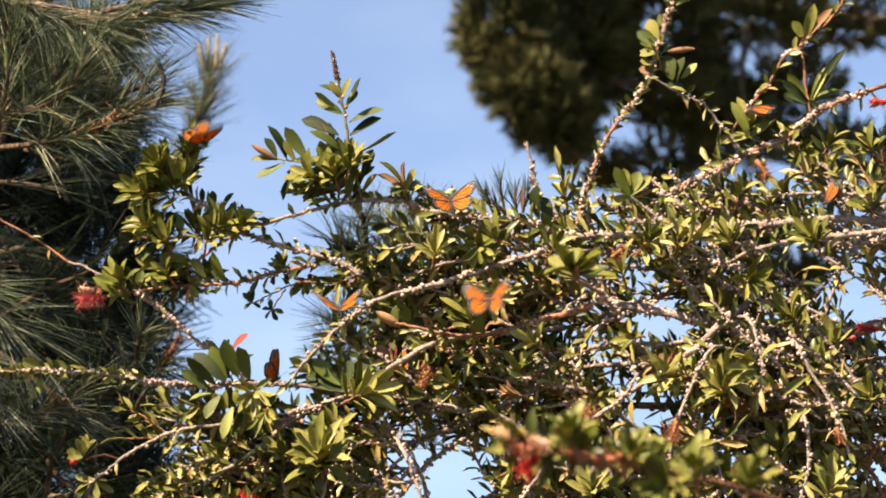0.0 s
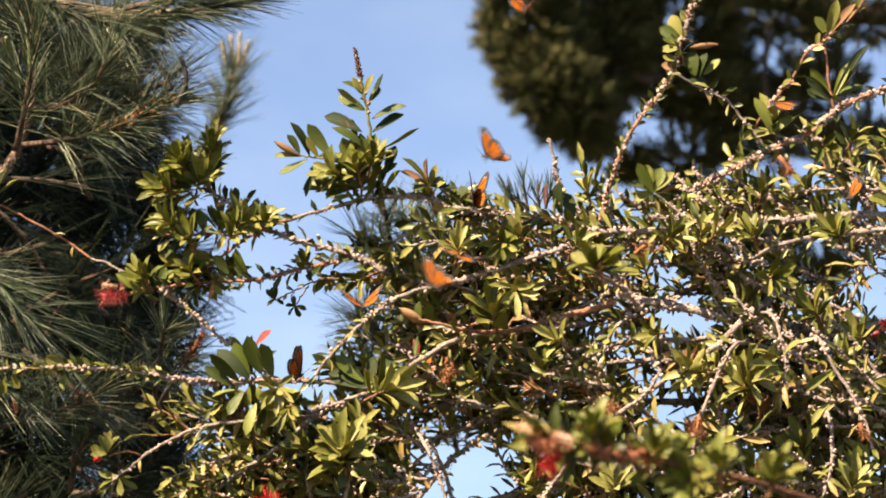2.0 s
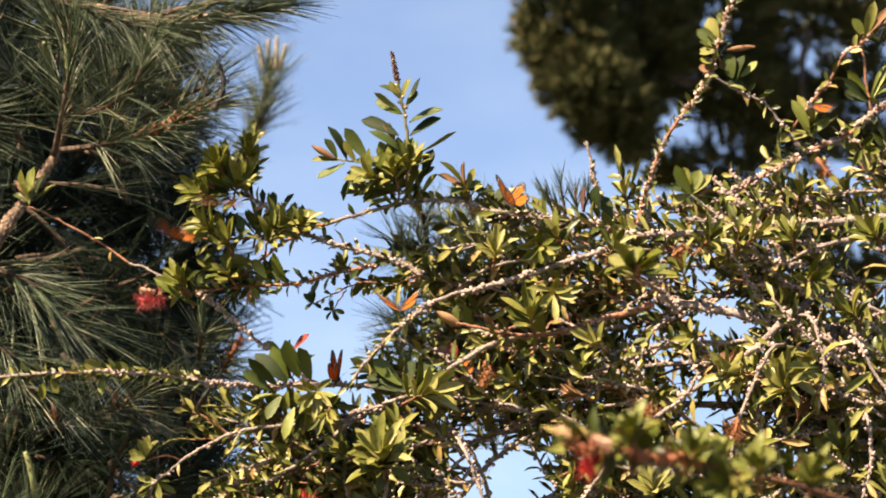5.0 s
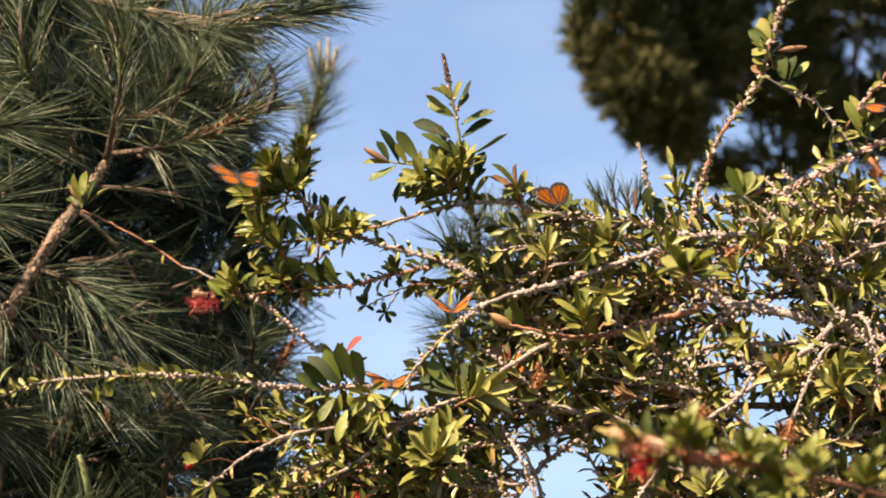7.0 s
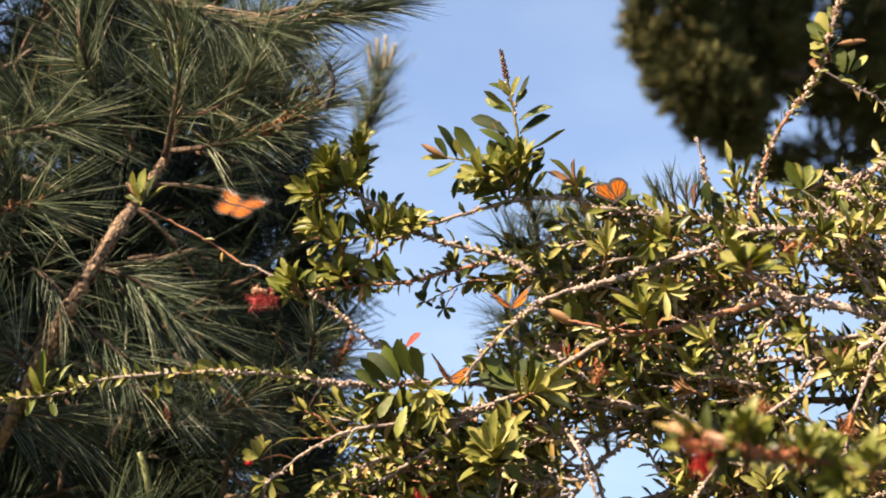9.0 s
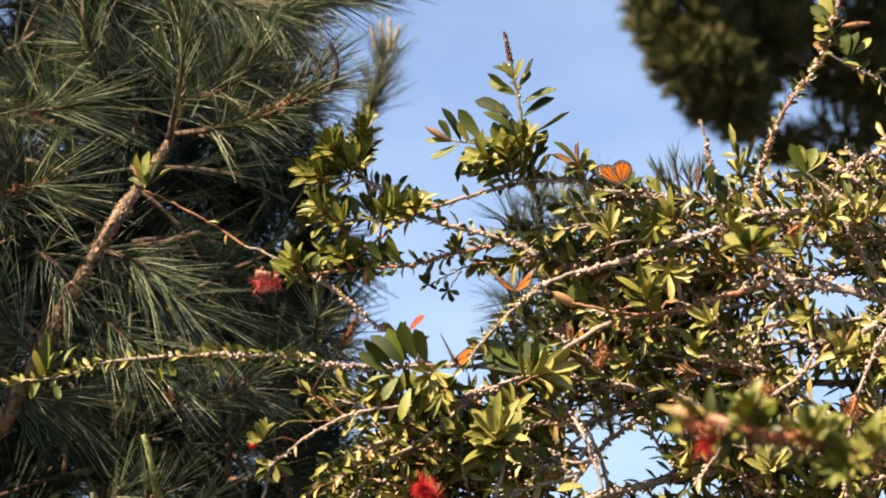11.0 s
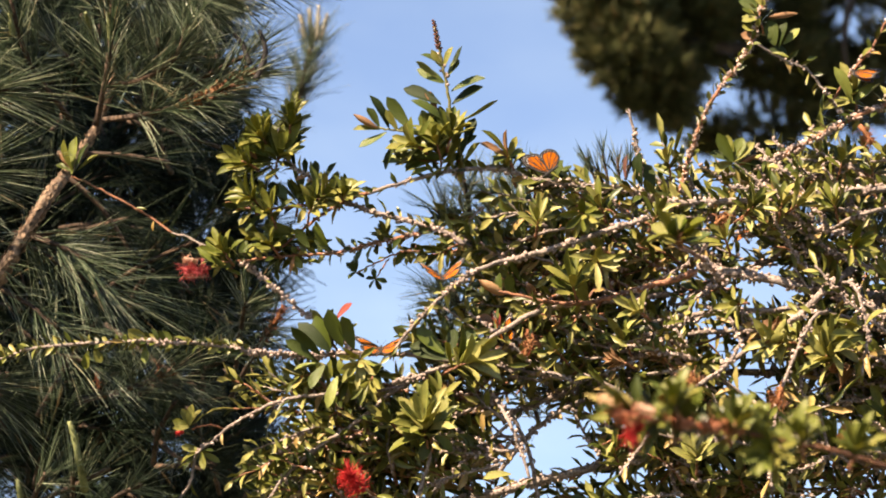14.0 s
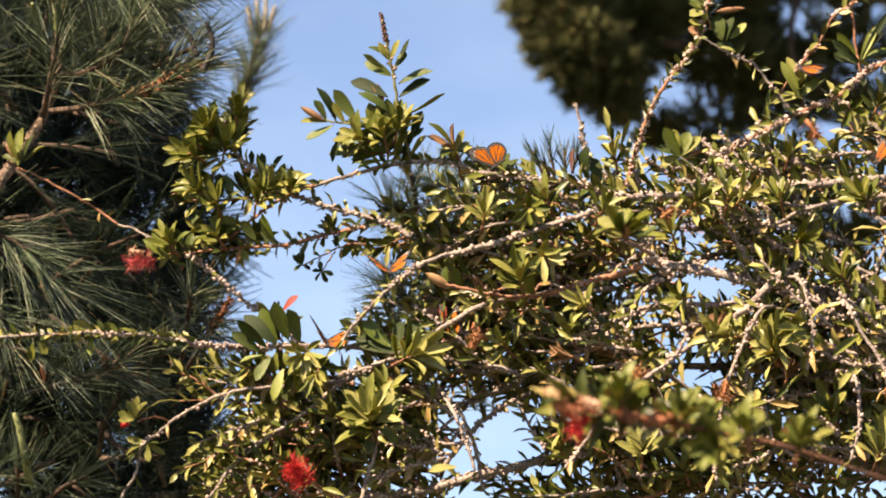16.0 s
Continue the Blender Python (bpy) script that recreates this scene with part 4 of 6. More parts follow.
branch([(0.813, 5.112, 3.000), (0.737, 5.115, 2.987), (0.699, 5.118, 2.978), (0.676, 5.125, 2.952), (0.661, 5.134, 2.918), (0.642, 5.149, 2.863)], 0.004, 0.003, (0, 1), (12, 0.035, 0.01, 0.2))
side_red = branch([(0.813, 5.161, 2.817), (0.756, 5.156, 2.835), (0.714, 5.154, 2.844)], 0.003, 0.002, None, (6, 0.03, 0.009, 0.2), BARK_RED)
flower(side_red, (0.714, 5.154, 2.844), (-1, 0, 0.2), 0.02, STAMEN, 70)
flower(side_red, (0.685, 5.159, 2.826), (-1, 0, -0.4), 0.012, STAMEN_PINK, 40)
flower(branch([(0.813, 5.058, 3.202), (0.756, 5.055, 3.211), (0.728, 5.055, 3.213)], 0.003, 0.002, None, (4, 0.03, 0.009, 0.2), BARK_RED), (0.733, 5.055, 3.211), (-1, 0, 0.1), 0.016, STAMEN, 50)

for at, axis in (((0.122, 5.085, 2.713), (-0.95, -0.2, 0.2)), ((0.192, 5.084, 2.717), (-0.8, -0.3, 0.5)), ((0.369, 5.072, 2.762), (0.7, -0.5, 0.2)), ((0.486, 5.094, 2.681), (0.3, -0.5, 0.8))):
    rosette(at, axis, 22, 0.034, 0.009, YOUNG_TUFT, 0.42)
for at, way in (((0.245, 5.129, 2.703), (-0.8, 0, 0.1)), ((0.377, 5.140, 2.662), (-0.5, 0, 0.6)), ((0.715, 5.149, 2.630), (0.4, 0, 0.7)), ((-0.023, 5.113, 2.762), (-0.4, 0, 0.6)), ((-0.476, 5.453, 2.886), (0.3, 0, 0.6)), ((0.536, 5.066, 3.095), (0.4, 0, -0.6))):
    flower(dense, at, way, 0.022, STAMEN_DULL, 60)

# lower left twigs
pale = branch([(-0.251, 5.193, 2.696), (-0.317, 5.195, 2.688), (-0.365, 5.196, 2.686), (-0.422, 5.197, 2.682), (-0.469, 5.201, 2.669), (-0.522, 5.207, 2.644), (-0.564, 5.216, 2.613), (-0.593, 5.222, 2.589), (-0.604, 5.234, 2.544), (-0.626, 5.243, 2.509), (-0.640, 5.254, 2.468)], 0.003, 0.0025, (0.3, 0.75), (8, 0.03, 0.008, 0.3), step=0.009)
for tip, w, m in (((-0.619, 5.218, 2.604), 11, LEAF_PALE), ((-0.623, 5.224, 2.580), 11, LEAF_PALE), ((-0.602, 5.227, 2.569), 11, LEAF_PALE), ((-0.564, 5.220, 2.596), 10, None), ((-0.555, 5.225, 2.578), 10, LEAF_PALE), ((-0.617, 5.229, 2.562), 10, None), ((-0.579, 5.229, 2.564), 11, LEAF_PALE)):
    leaf(pale, (-0.585, 5.220, 2.595), tip, w, m)
tuft = branch([(-0.550, 5.260, 2.641), (-0.576, 5.229, 2.642), (-0.600, 5.211, 2.631)], 0.0018, 0.0015, None, None, BARK_RED)
for tip, w, m in (((-0.633, 5.207, 2.646), 12, LEAF_PALE), ((-0.616, 5.202, 2.664), 13, LEAF_PALE), ((-0.600, 5.201, 2.668), 12, LEAF_PALE), ((-0.585, 5.202, 2.662), 13, LEAF_PALE), ((-0.631, 5.211, 2.629), 10, LEAF_PALE), ((-0.578, 5.205, 2.651), 13, LEAF_PALE)):
    leaf(tuft, (-0.604, 5.210, 2.635), tip, w, m)
flower(tuft, (-0.621, 5.212, 2.626), (-1, 0, -0.3), 0.008, STAMEN, 20)
branch([(-0.237, 5.192, 2.702), (-0.270, 5.197, 2.684), (-0.298, 5.203, 2.659), (-0.336, 5.211, 2.631), (-0.393, 5.220, 2.596), (-0.441, 5.231, 2.555), (-0.479, 5.245, 2.505)], 0.0045, 0.003, (0.35, 1), (26, 0.035, 0.01, 0.4), step=0.008)
red_low = branch([(-0.251, 5.247, 2.495), (-0.282, 5.122, 2.498), (-0.305, 5.038, 2.501)], 0.003, 0.002, None, (8, 0.04, 0.011, 0.0), BARK_RED)
flower(red_low, (-0.314, 5.036, 2.510), (-0.5, 0, 0.6), 0.028, STAMEN, 420)
leaf(red_low, (-0.346, 5.235, 2.539), (-0.367, 5.225, 2.578), 14, LEAF_BUD)
branch([(-0.080, 5.200, 2.670), (-0.059, 5.206, 2.647), (-0.040, 5.216, 2.610), (-0.026, 5.229, 2.564), (-0.018, 5.242, 2.514)], 0.0035, 0.0035, (0, 0.3), (6, 0.025, 0.008, 0.5), step=0.008)
branch([(-0.090, 5.283, 2.555), (-0.061, 5.272, 2.595), (-0.033, 5.264, 2.626), (0.011, 5.255, 2.660), (0.063, 5.248, 2.685)], 0.004, 0.004, (0.4, 0.8), (4, 0.03, 0.01, 0.5))
branch([(0.156, 5.155, 2.840), (0.169, 5.165, 2.803), (0.181, 5.172, 2.775), (0.194, 5.182, 2.739)], 0.002, 0.0015, (0, 1), (6, 0.025, 0.007, 0.2), BARK_RED, step=0.01)

for at, axis, n, ln in (((-0.195, 5.054, 2.597), (-0.1, -0.75, 0.6), 22, 0.062), ((-0.181, 5.102, 2.650), (0.3, -0.6, 0.7), 14, 0.055), ((-0.134, 5.085, 2.713), (0.9, -0.4, 0.25), 14, 0.07), ((-0.295, 5.132, 2.694), (-0.2, -0.5, -0.7), 12, 0.045), ((0.436, 5.096, 2.749), (0.8, -0.5, 0.1), 12, 0.065),
                         ((0.043, 5.052, 2.839), (-0.2, -0.7, 0.6), 12, 0.055), ((0.509, 5.037, 2.893), (0.5, -0.6, -0.2), 12, 0.05), ((0.574, 5.052, 2.839), (-0.5, -0.6, 0.4), 12, 0.05), ((0.611, 5.073, 2.758), (0.2, -0.7, 0.5), 12, 0.05), ((0.556, 5.109, 2.623), (-0.4, -0.6, 0.5), 14, 0.055),
                         ((0.649, 5.121, 2.578), (0.2, -0.6, 0.6), 14, 0.055), ((0.472, 5.121, 2.578), (0.0, -0.7, 0.6), 14, 0.055), ((0.705, 5.085, 2.713), (-0.4, -0.6, 0.3), 12, 0.05), ((0.313, 5.061, 2.803), (-0.6, -0.5, -0.3), 10, 0.045), ((0.257, 5.085, 2.713), (0.3, -0.6, -0.4), 10, 0.045),
                         ((0.062, 5.023, 2.947), (0.2, -0.6, -0.5), 11, 0.045), ((0.183, 5.023, 2.947), (0.4, -0.6, 0.5), 11, 0.045), ((0.472, 5.018, 2.965), (-0.3, -0.6, 0.6), 12, 0.05), ((0.341, 5.019, 2.960), (0.5, -0.6, 0.4), 11, 0.045), ((0.611, 5.018, 2.965), (-0.4, -0.6, 0.4), 12, 0.05)):
    rosette(at, axis, n, ln, ln * 0.27, YOUNG_LEAVES)

# the near branch, out of focus
fore = branch([(1.33, 5.73, 0.45), (1.25, 5.0, 1.1), (0.674, 3.696, 2.103), (0.473, 3.366, 2.174), (0.318, 3.204, 2.199), (0.210, 3.148, 2.214), (0.146, 3.126, 2.221), (0.102, 3.095, 2.219), (0.079, 3.083, 2.225)], 0.0026, 0.0018, None, (70, 0.044, 0.014, 0.55), BARK_RED)
flower(fore, (0.098, 3.073, 2.225), (-0.9, 0, 0.3), 0.013, STAMEN_CREAM, 70)
for at, axis in (((0.126, 3.061, 2.230), (-0.2, -0.5, 0.9)), ((0.190, 3.105, 2.221), (0.3, -0.5, 0.8)), ((0.254, 3.129, 2.209), (-0.2, -0.5, 0.8)), ((0.313, 3.152, 2.202), (0.2, -0.5, 0.8)), ((0.224, 3.114, 2.189), (-0.5, -0.5, -0.3))):
    rosette(at, axis, 16, 0.036, 0.011, FORE_LEAVES)
flower(fore, (0.171, 3.106, 2.218), (-1, 0, 0.1), 0.012, STAMEN_DULL, 60)
flower(fore, (0.087, 3.075, 2.209), (-0.4, -0.3, -0.9), 0.019, STAMEN, 200)
leaf(fore, (0.078, 3.084, 2.224), (0.048, 3.080, 2.239), 22, LEAF_CREAM, "bud")
for b, tip, w in (((0.123, 3.116, 2.220), (0.113, 3.086, 2.252), 12), ((0.128, 3.116, 2.219), (0.130, 3.086, 2.255), 13), ((0.134, 3.116, 2.219), (0.150, 3.088, 2.246), 12), ((0.181, 3.147, 2.218), (0.198, 3.138, 2.251), 12), ((0.193, 3.148, 2.216), (0.227, 3.141, 2.243), 12), ((0.204, 3.149, 2.213), (0.239, 3.155, 2.191), 11), ((0.256, 3.151, 2.204), (0.273, 3.143, 2.235), 11), ((0.227, 3.149, 2.210), (0.210, 3.141, 2.240), 11)):
    leaf(fore, b, tip, w + 3, LEAF_PALE if w % 2 else None)
for at, way, size in (((0.135, 3.09, 2.215), (-1, 0, 0.1), 0.013), ((0.161, 3.1, 2.213), (-1, 0, 0.0), 0.013), ((0.188, 3.12, 2.214), (-1, 0, 0.1), 0.012), ((0.078, 3.07, 2.219), (-0.9, 0, 0.4), 0.017)):
    flower(fore, at, way, size, STAMEN_CORAL, 90)
for at, way, size in (((0.379, 5.06, 2.649), (-0.2, 0, -0.9), 0.026), ((0.236, 5.06, 2.68), (-0.6, 0, 0.3), 0.024), ((0.486, 5.06, 2.592), (-0.3, 0, -0.7), 0.018), ((-0.032, 5.05, 2.732), (0.2, 0, 0.8), 0.016), ((0.468, 5.06, 2.7), (0.1, 0, 0.9), 0.014), ((0.29, 5.03, 2.942), (0.5, 0, 0.4), 0.016)):
    flower(dense, at, way, size, STAMEN_RUST, 110)

# shoot tips of the outer crown
rosette((-0.476, 5.111, 3.079), (-0.5, -0.3, 0.7), 13, 0.055, 0, YOUNG_LEAVES)
rosette((-0.471, 5.130, 3.010), (-0.3, -0.3, 0.9), 11, 0.05, 0, YOUNG_LEAVES)
rosette((-0.366, 5.129, 3.015), (0.6, -0.3, 0.5), 10, 0.05, 0, YOUNG_LEAVES)
rosette((-0.442, 5.140, 2.934), (-0.9, -0.4, 0.2), 13, 0.05, 0, YOUNG_LEAVES)
rosette((-0.543, 5.156, 2.913), (-0.5, -0.4, 0.7), 10, 0.045, 0, YOUNG_LEAVES)
rosette((-0.175, 5.109, 3.088), (0.1, -0.4, 0.9), 10, 0.055, 0, YOUNG_LEAVES)
rosette((-0.214, 5.111, 3.079), (-0.8, -0.4, 0.1), 9, 0.05, 0, YOUNG_LEAVES)
rosette((-0.185, 5.101, 3.116), (-0.5, -0.3, 0.7), 8, 0.05, 0, YOUNG_LEAVES)
rosette((-0.147, 5.114, 3.070), (0.2, -0.3, -0.6), 8, 0.04, 0, YOUNG_LEAVES)
rosette((-0.510, 5.122, 3.077), (-0.7, -0.3, 0.4), 9, 0.05, 0, YOUNG_LEAVES)
rosette((-0.433, 5.104, 3.107), (0.3, -0.3, 0.9), 9, 0.05, 0, YOUNG_LEAVES)
rosette((-0.510, 5.139, 3.013), (-0.6, -0.4, 0.6), 8, 0.045, 0, YOUNG_LEAVES)
rosette((-0.414, 5.128, 3.017), (0.3, -0.4, 0.8), 10, 0.048, 0, YOUNG_LEAVES)
rosette((-0.338, 5.128, 3.017), (0.8, -0.4, 0.2), 8, 0.042, 0, YOUNG_LEAVES)
rosette((-0.481, 5.148, 2.943), (-0.8, -0.4, 0.3), 9, 0.048, 0, YOUNG_LEAVES)
rosette((-0.395, 5.150, 2.936), (0.2, -0.4, 0.8), 8, 0.042, 0, YOUNG_LEAVES)
rosette((-0.428, 5.155, 2.918), (-0.2, -0.4, -0.8), 8, 0.036, 0, YOUNG_LEAVES)
rosette((-0.271, 5.156, 2.953), (-0.2, -0.4, 0.8), 8, 0.036, 0, YOUNG_LEAVES)
rosette((-0.233, 5.163, 2.925), (-0.3, -0.4, -0.5), 8, 0.036, 0, YOUNG_LEAVES)
rosette((-0.367, 5.235, 2.657), (-0.5, -0.4, -0.5), 9, 0.045)
rosette((-0.415, 5.217, 2.722), (-0.7, -0.4, -0.3), 8, 0.045)
rosette((-0.061, 5.107, 3.058), (-0.3, -0.4, 0.8), 10, 0.045)
rosette((-0.013, 5.121, 3.042), (0.2, -0.4, 0.9), 10, 0.045)
rosette((-0.336, 5.189, 2.711), (0.1, -0.4, -0.8), 12, 0.05)
rosette((-0.366, 5.190, 2.784), (-0.4, -0.3, 0.8), 9, 0.06)
rosette((-0.290, 5.208, 2.720), (0.5, -0.4, -0.7), 8, 0.05)
rosette((-0.214, 5.194, 2.771), (-0.7, -0.3, 0.5), 9, 0.055)
rosette((-0.137, 5.193, 2.736), (0.9, -0.4, 0.1), 10, 0.06)
rosette((0.206, 5.115, 3.065), (-0.2, -0.4, 0.8), 10, 0.04)
rosette((0.500, 5.096, 3.060), (0.3, -0.4, 0.8), 9, 0.045)
rosette((0.576, 5.095, 3.064), (-0.4, -0.4, 0.7), 9, 0.045)
rosette((0.652, 5.072, 3.147), (0.4, -0.4, 0.7), 9, 0.045)
rosette((0.521, 5.085, 3.176), (-0.1, -0.4, 0.9), 10, 0.055)
rosette((0.718, 5.075, 3.138), (-0.5, -0.4, 0.5), 9, 0.045)
rosette((0.359, 5.052, 3.300), (-0.4, -0.4, 0.8), 9, 0.04)
rosette((0.718, 5.099, 3.046), (-0.2, -0.5, 0.8), 10, 0.05)
rosette((0.547, 5.099, 3.046), (0, -0.5, 0.8), 9, 0.04)
rosette((0.605, 5.087, 3.132), (0.2, -0.5, -0.5), 9, 0.045)
rosette((0.392, 5.066, 2.978), (0.1, -0.6, 0.7), 10, 0.045)
rosette((0.297, 5.081, 2.923), (-0.3, -0.6, 0.6), 9, 0.045)
rosette((0.090, 5.066, 2.978), (-0.3, -0.6, 0.6), 9, 0.045)
rosette((0.128, 5.124, 2.760), (-0.3, -0.6, 0.4), 9, 0.05)
rosette((0.015, 5.129, 2.742), (-0.5, -0.6, 0.3), 9, 0.05)
rosette((0.260, 5.149, 2.669), (-0.3, -0.6, 0.5), 9, 0.05)
rosette((0.486, 5.132, 2.732), (-0.3, -0.6, 0.6), 10, 0.06)
rosette((0.655, 5.110, 2.814), (-0.1, -0.6, 0.6), 9, 0.05)
rosette((0.627, 5.154, 2.651), (0.3, -0.6, -0.2), 9, 0.05)
rosette((-0.268, 5.178, 2.636), (-0.6, -0.5, 0.4), 10, 0.05)
rosette((-0.117, 5.190, 2.591), (0.3, -0.6, 0.5), 9, 0.045)
rosette((0.110, 5.193, 2.582), (-0.3, -0.6, 0.5), 9, 0.05)
rosette((0.317, 5.203, 2.545), (-0.3, -0.6, 0.5), 9, 0.05)

for at, axis, n, ln in (((-0.477, 5.06, 3.104), (-0.4, -0.5, 0.7), 14, 0.05), ((-0.505, 5.07, 3.058), (-0.7, -0.5, 0.2), 12, 0.05), ((-0.425, 5.06, 3.133), (0.2, -0.4, 0.9), 13, 0.05), ((-0.444, 5.07, 3.072), (0.3, -0.6, 0.4), 12, 0.048), ((-0.494, 5.07, 2.999), (-0.6, -0.5, 0.4), 12, 0.045), ((-0.461, 5.07, 2.974), (-0.2, -0.6, 0.5), 12, 0.045), ((-0.39, 5.07, 2.979), (0.3, -0.6, 0.5), 12, 0.045), ((-0.372, 5.07, 2.998), (0.7, -0.4, 0.3), 12, 0.05), ((-0.461, 5.09, 2.921), (-0.4, -0.6, 0.4), 11, 0.042), ((-0.542, 5.1, 2.914), (-0.5, -0.5, 0.6), 12, 0.042), ((-0.183, 5.06, 3.088), (-0.2, -0.5, 0.7), 13, 0.05), ((-0.221, 5.06, 3.083), (-0.7, -0.5, 0.2), 11, 0.048), ((-0.155, 5.05, 3.105), (0.3, -0.5, 0.8), 11, 0.048), ((-0.335, 5.08, 3.006), (0.4, -0.5, 0.6), 11, 0.042)):
    rosette(at, axis, n, ln, ln * 0.3, YOUNG_LEAVES)
for at, axis, n, ln in (((0.24, 5.0, 2.541), (0.0, -0.7, 0.7), 16, 0.05), ((0.457, 5.02, 2.706), (-0.7, -0.5, 0.2), 12, 0.06), ((0.148, 5.03, 2.787), (-0.6, -0.6, 0.2), 10, 0.045), ((0.367, 5.03, 2.737), (0.8, -0.5, 0.2), 9, 0.055), ((0.42, 5.03, 2.966), (0.8, -0.5, 0.3), 10, 0.05), ((0.337, 5.04, 2.955), (0.7, -0.6, 0.2), 10, 0.045), ((-0.201, 5.02, 2.599), (-0.1, -0.75, 0.6), 20, 0.066), ((-0.124, 5.03, 2.704), (0.9, -0.4, 0.2), 12, 0.07), ((0.465, 5.02, 2.725), (0.9, -0.4, 0.1), 11, 0.07), ((0.383, 5.03, 2.732), (-0.9, -0.4, -0.1), 9, 0.065), ((0.628, 5.05, 2.548), (0.2, -0.6, 0.6), 12, 0.055), ((-0.311, 5.06, 2.711), (-0.2, -0.6, -0.5), 12, 0.045), ((-0.013, 5.03, 2.943), (0.1, -0.6, 0.5), 12, 0.045), ((0.084, 5.03, 2.87), (0.2, -0.6, -0.4), 10, 0.05)):
    rosette(at, axis, n, ln, ln * 0.27, PALE_LEAVES)

# hanging stems laden with seed cups, low on the outer side
RH = random.Random(71)
for points, thick, few in (
        ([(0.470, 5.10, 2.800), (0.437, 5.01, 2.772), (0.414, 5.0, 2.732), (0.383, 5.0, 2.663), (0.366, 5.0, 2.599)], 0.0036, 6),
        ([(0.565, 5.10, 2.810), (0.577, 5.01, 2.781), (0.594, 5.0, 2.740), (0.637, 5.0, 2.663), (0.657, 5.0, 2.594)], 0.0034, 6),
        ([(0.575, 5.10, 2.690), (0.588, 5.01, 2.654), (0.589, 5.0, 2.578), (0.573, 5.0, 2.520)], 0.0034, 5),
        ([(0.330, 5.10, 2.575), (0.369, 5.01, 2.594), (0.403, 5.0, 2.604), (0.456, 5.0, 2.622)], 0.0030, 4),
        ([(0.200, 5.10, 2.615), (0.229, 5.01, 2.646), (0.289, 5.0, 2.688), (0.317, 5.0, 2.730)], 0.0040, 0),
        ([(0.490, 5.10, 2.850), (0.503, 5.01, 2.819), (0.519, 5.0, 2.744), (0.508, 5.0, 2.669)], 0.0030, 5),
        ([(-0.085, 5.1, 2.657), (-0.063, 5.0, 2.6), (-0.046, 5.0, 2.557), (-0.03, 5.0, 2.506)], 0.0036, 0),
        ([(0.179, 5.1, 2.622), (0.161, 5.0, 2.573), (0.139, 5.0, 2.542), (0.115, 5.0, 2.51)], 0.0034, 4),
        ([(0.354, 5.1, 2.635), (0.355, 5.0, 2.573), (0.354, 5.0, 2.526), (0.358, 5.0, 2.479)], 0.0032, 5)):
    hanging = branch(points, thick, thick * 0.7, (0.15, 0.95), (few, 0.045, 0.012, 0.7) if few else None, step=0.0065, rnd=RH)
for at, way, size in (((0.229, 4.99, 2.660), (-0.3, 0, 0.7), 0.015), ((0.374, 4.99, 2.635), (-0.2, 0, -0.8), 0.017), ((0.639, 4.99, 2.626), (0.3, 0, -0.8), 0.015)):
    flower(hanging, at, way, size, STAMEN_RUST, 90, RH)
for b, tip, w in (((0.508, 4.99, 2.735), (0.455, 4.97, 2.728), 13), ((0.508, 4.99, 2.730), (0.463, 4.97, 2.706), 13), ((0.510, 4.99, 2.744), (0.468, 4.97, 2.757), 12), ((0.594, 4.99, 2.725), (0.548, 4.97, 2.688), 11), ((0.585, 4.99, 2.672), (0.556, 4.97, 2.636), 10), ((0.515, 4.99, 2.750), (0.540, 4.97, 2.775), 11), ((-0.059, 4.99, 2.51), (-0.104, 4.99, 2.505), 13)):
    leaf(hanging, b, tip, w, LEAF_PALE)

# random inner twigs: a box of the crown, how many, and the gaps through which the sky shows
GAPS = [((0.383, 5.1, 3.153), 0.055), ((0.356, 5.1, 3.208), 0.05), ((0.487, 5.1, 3.299), 0.08), ((0.284, 5.1, 3.249), 0.08), ((0.567, 5.1, 3.078), 0.025), ((0.416, 5.1, 3.148), 0.035), ((0.535, 5.1, 3.288), 0.05), ((0.475, 5.1, 3.208), 0.03),
        ((0.17, 5.1, 3.166), 0.06), ((0.109, 5.1, 3.166), 0.06), ((0.209, 5.1, 3.205), 0.05), ((0.386, 5.156, 2.837), 0.045), ((0.338, 5.156, 2.835), 0.03), ((0.367, 5.190, 2.708), 0.044), ((0.234, 5.155, 2.840), 0.026), ((0.281, 5.176, 2.762), 0.03), ((0.006, 5.213, 2.624), 0.05), ((-0.018, 5.203, 2.661), 0.04), ((0.020, 5.222, 2.587), 0.04), ((0.585, 5.125, 2.950), 0.04), ((0.623, 5.127, 2.945), 0.03),
        ((0.709, 5.149, 2.863), 0.05), ((0.680, 5.139, 2.899), 0.03), ((0.357, 5.139, 2.899), 0.035), ((-0.317, 5.156, 2.835), 0.11), ((-0.384, 5.149, 2.863), 0.07), ((-0.251, 5.151, 2.853), 0.08), ((-0.436, 5.205, 2.651), 0.03), ((-0.460, 5.214, 2.619), 0.03), ((-0.175, 5.109, 3.009), 0.04), ((-0.232, 5.112, 3.000), 0.04), ((0.082, 5.090, 3.083), 0.07), ((0.148, 5.192, 2.702), 0.02)]


def open_sky(points, wide):
    """Whether a point lies in one of the gaps, which run on behind the front of the crown."""
    return any(math.hypot(c[0] - v.x * c[1] / v.y, c[2] - 1.6 - (v.z - 1.6) * c[1] / v.y) < r * wide for c, r in GAPS for v in points)


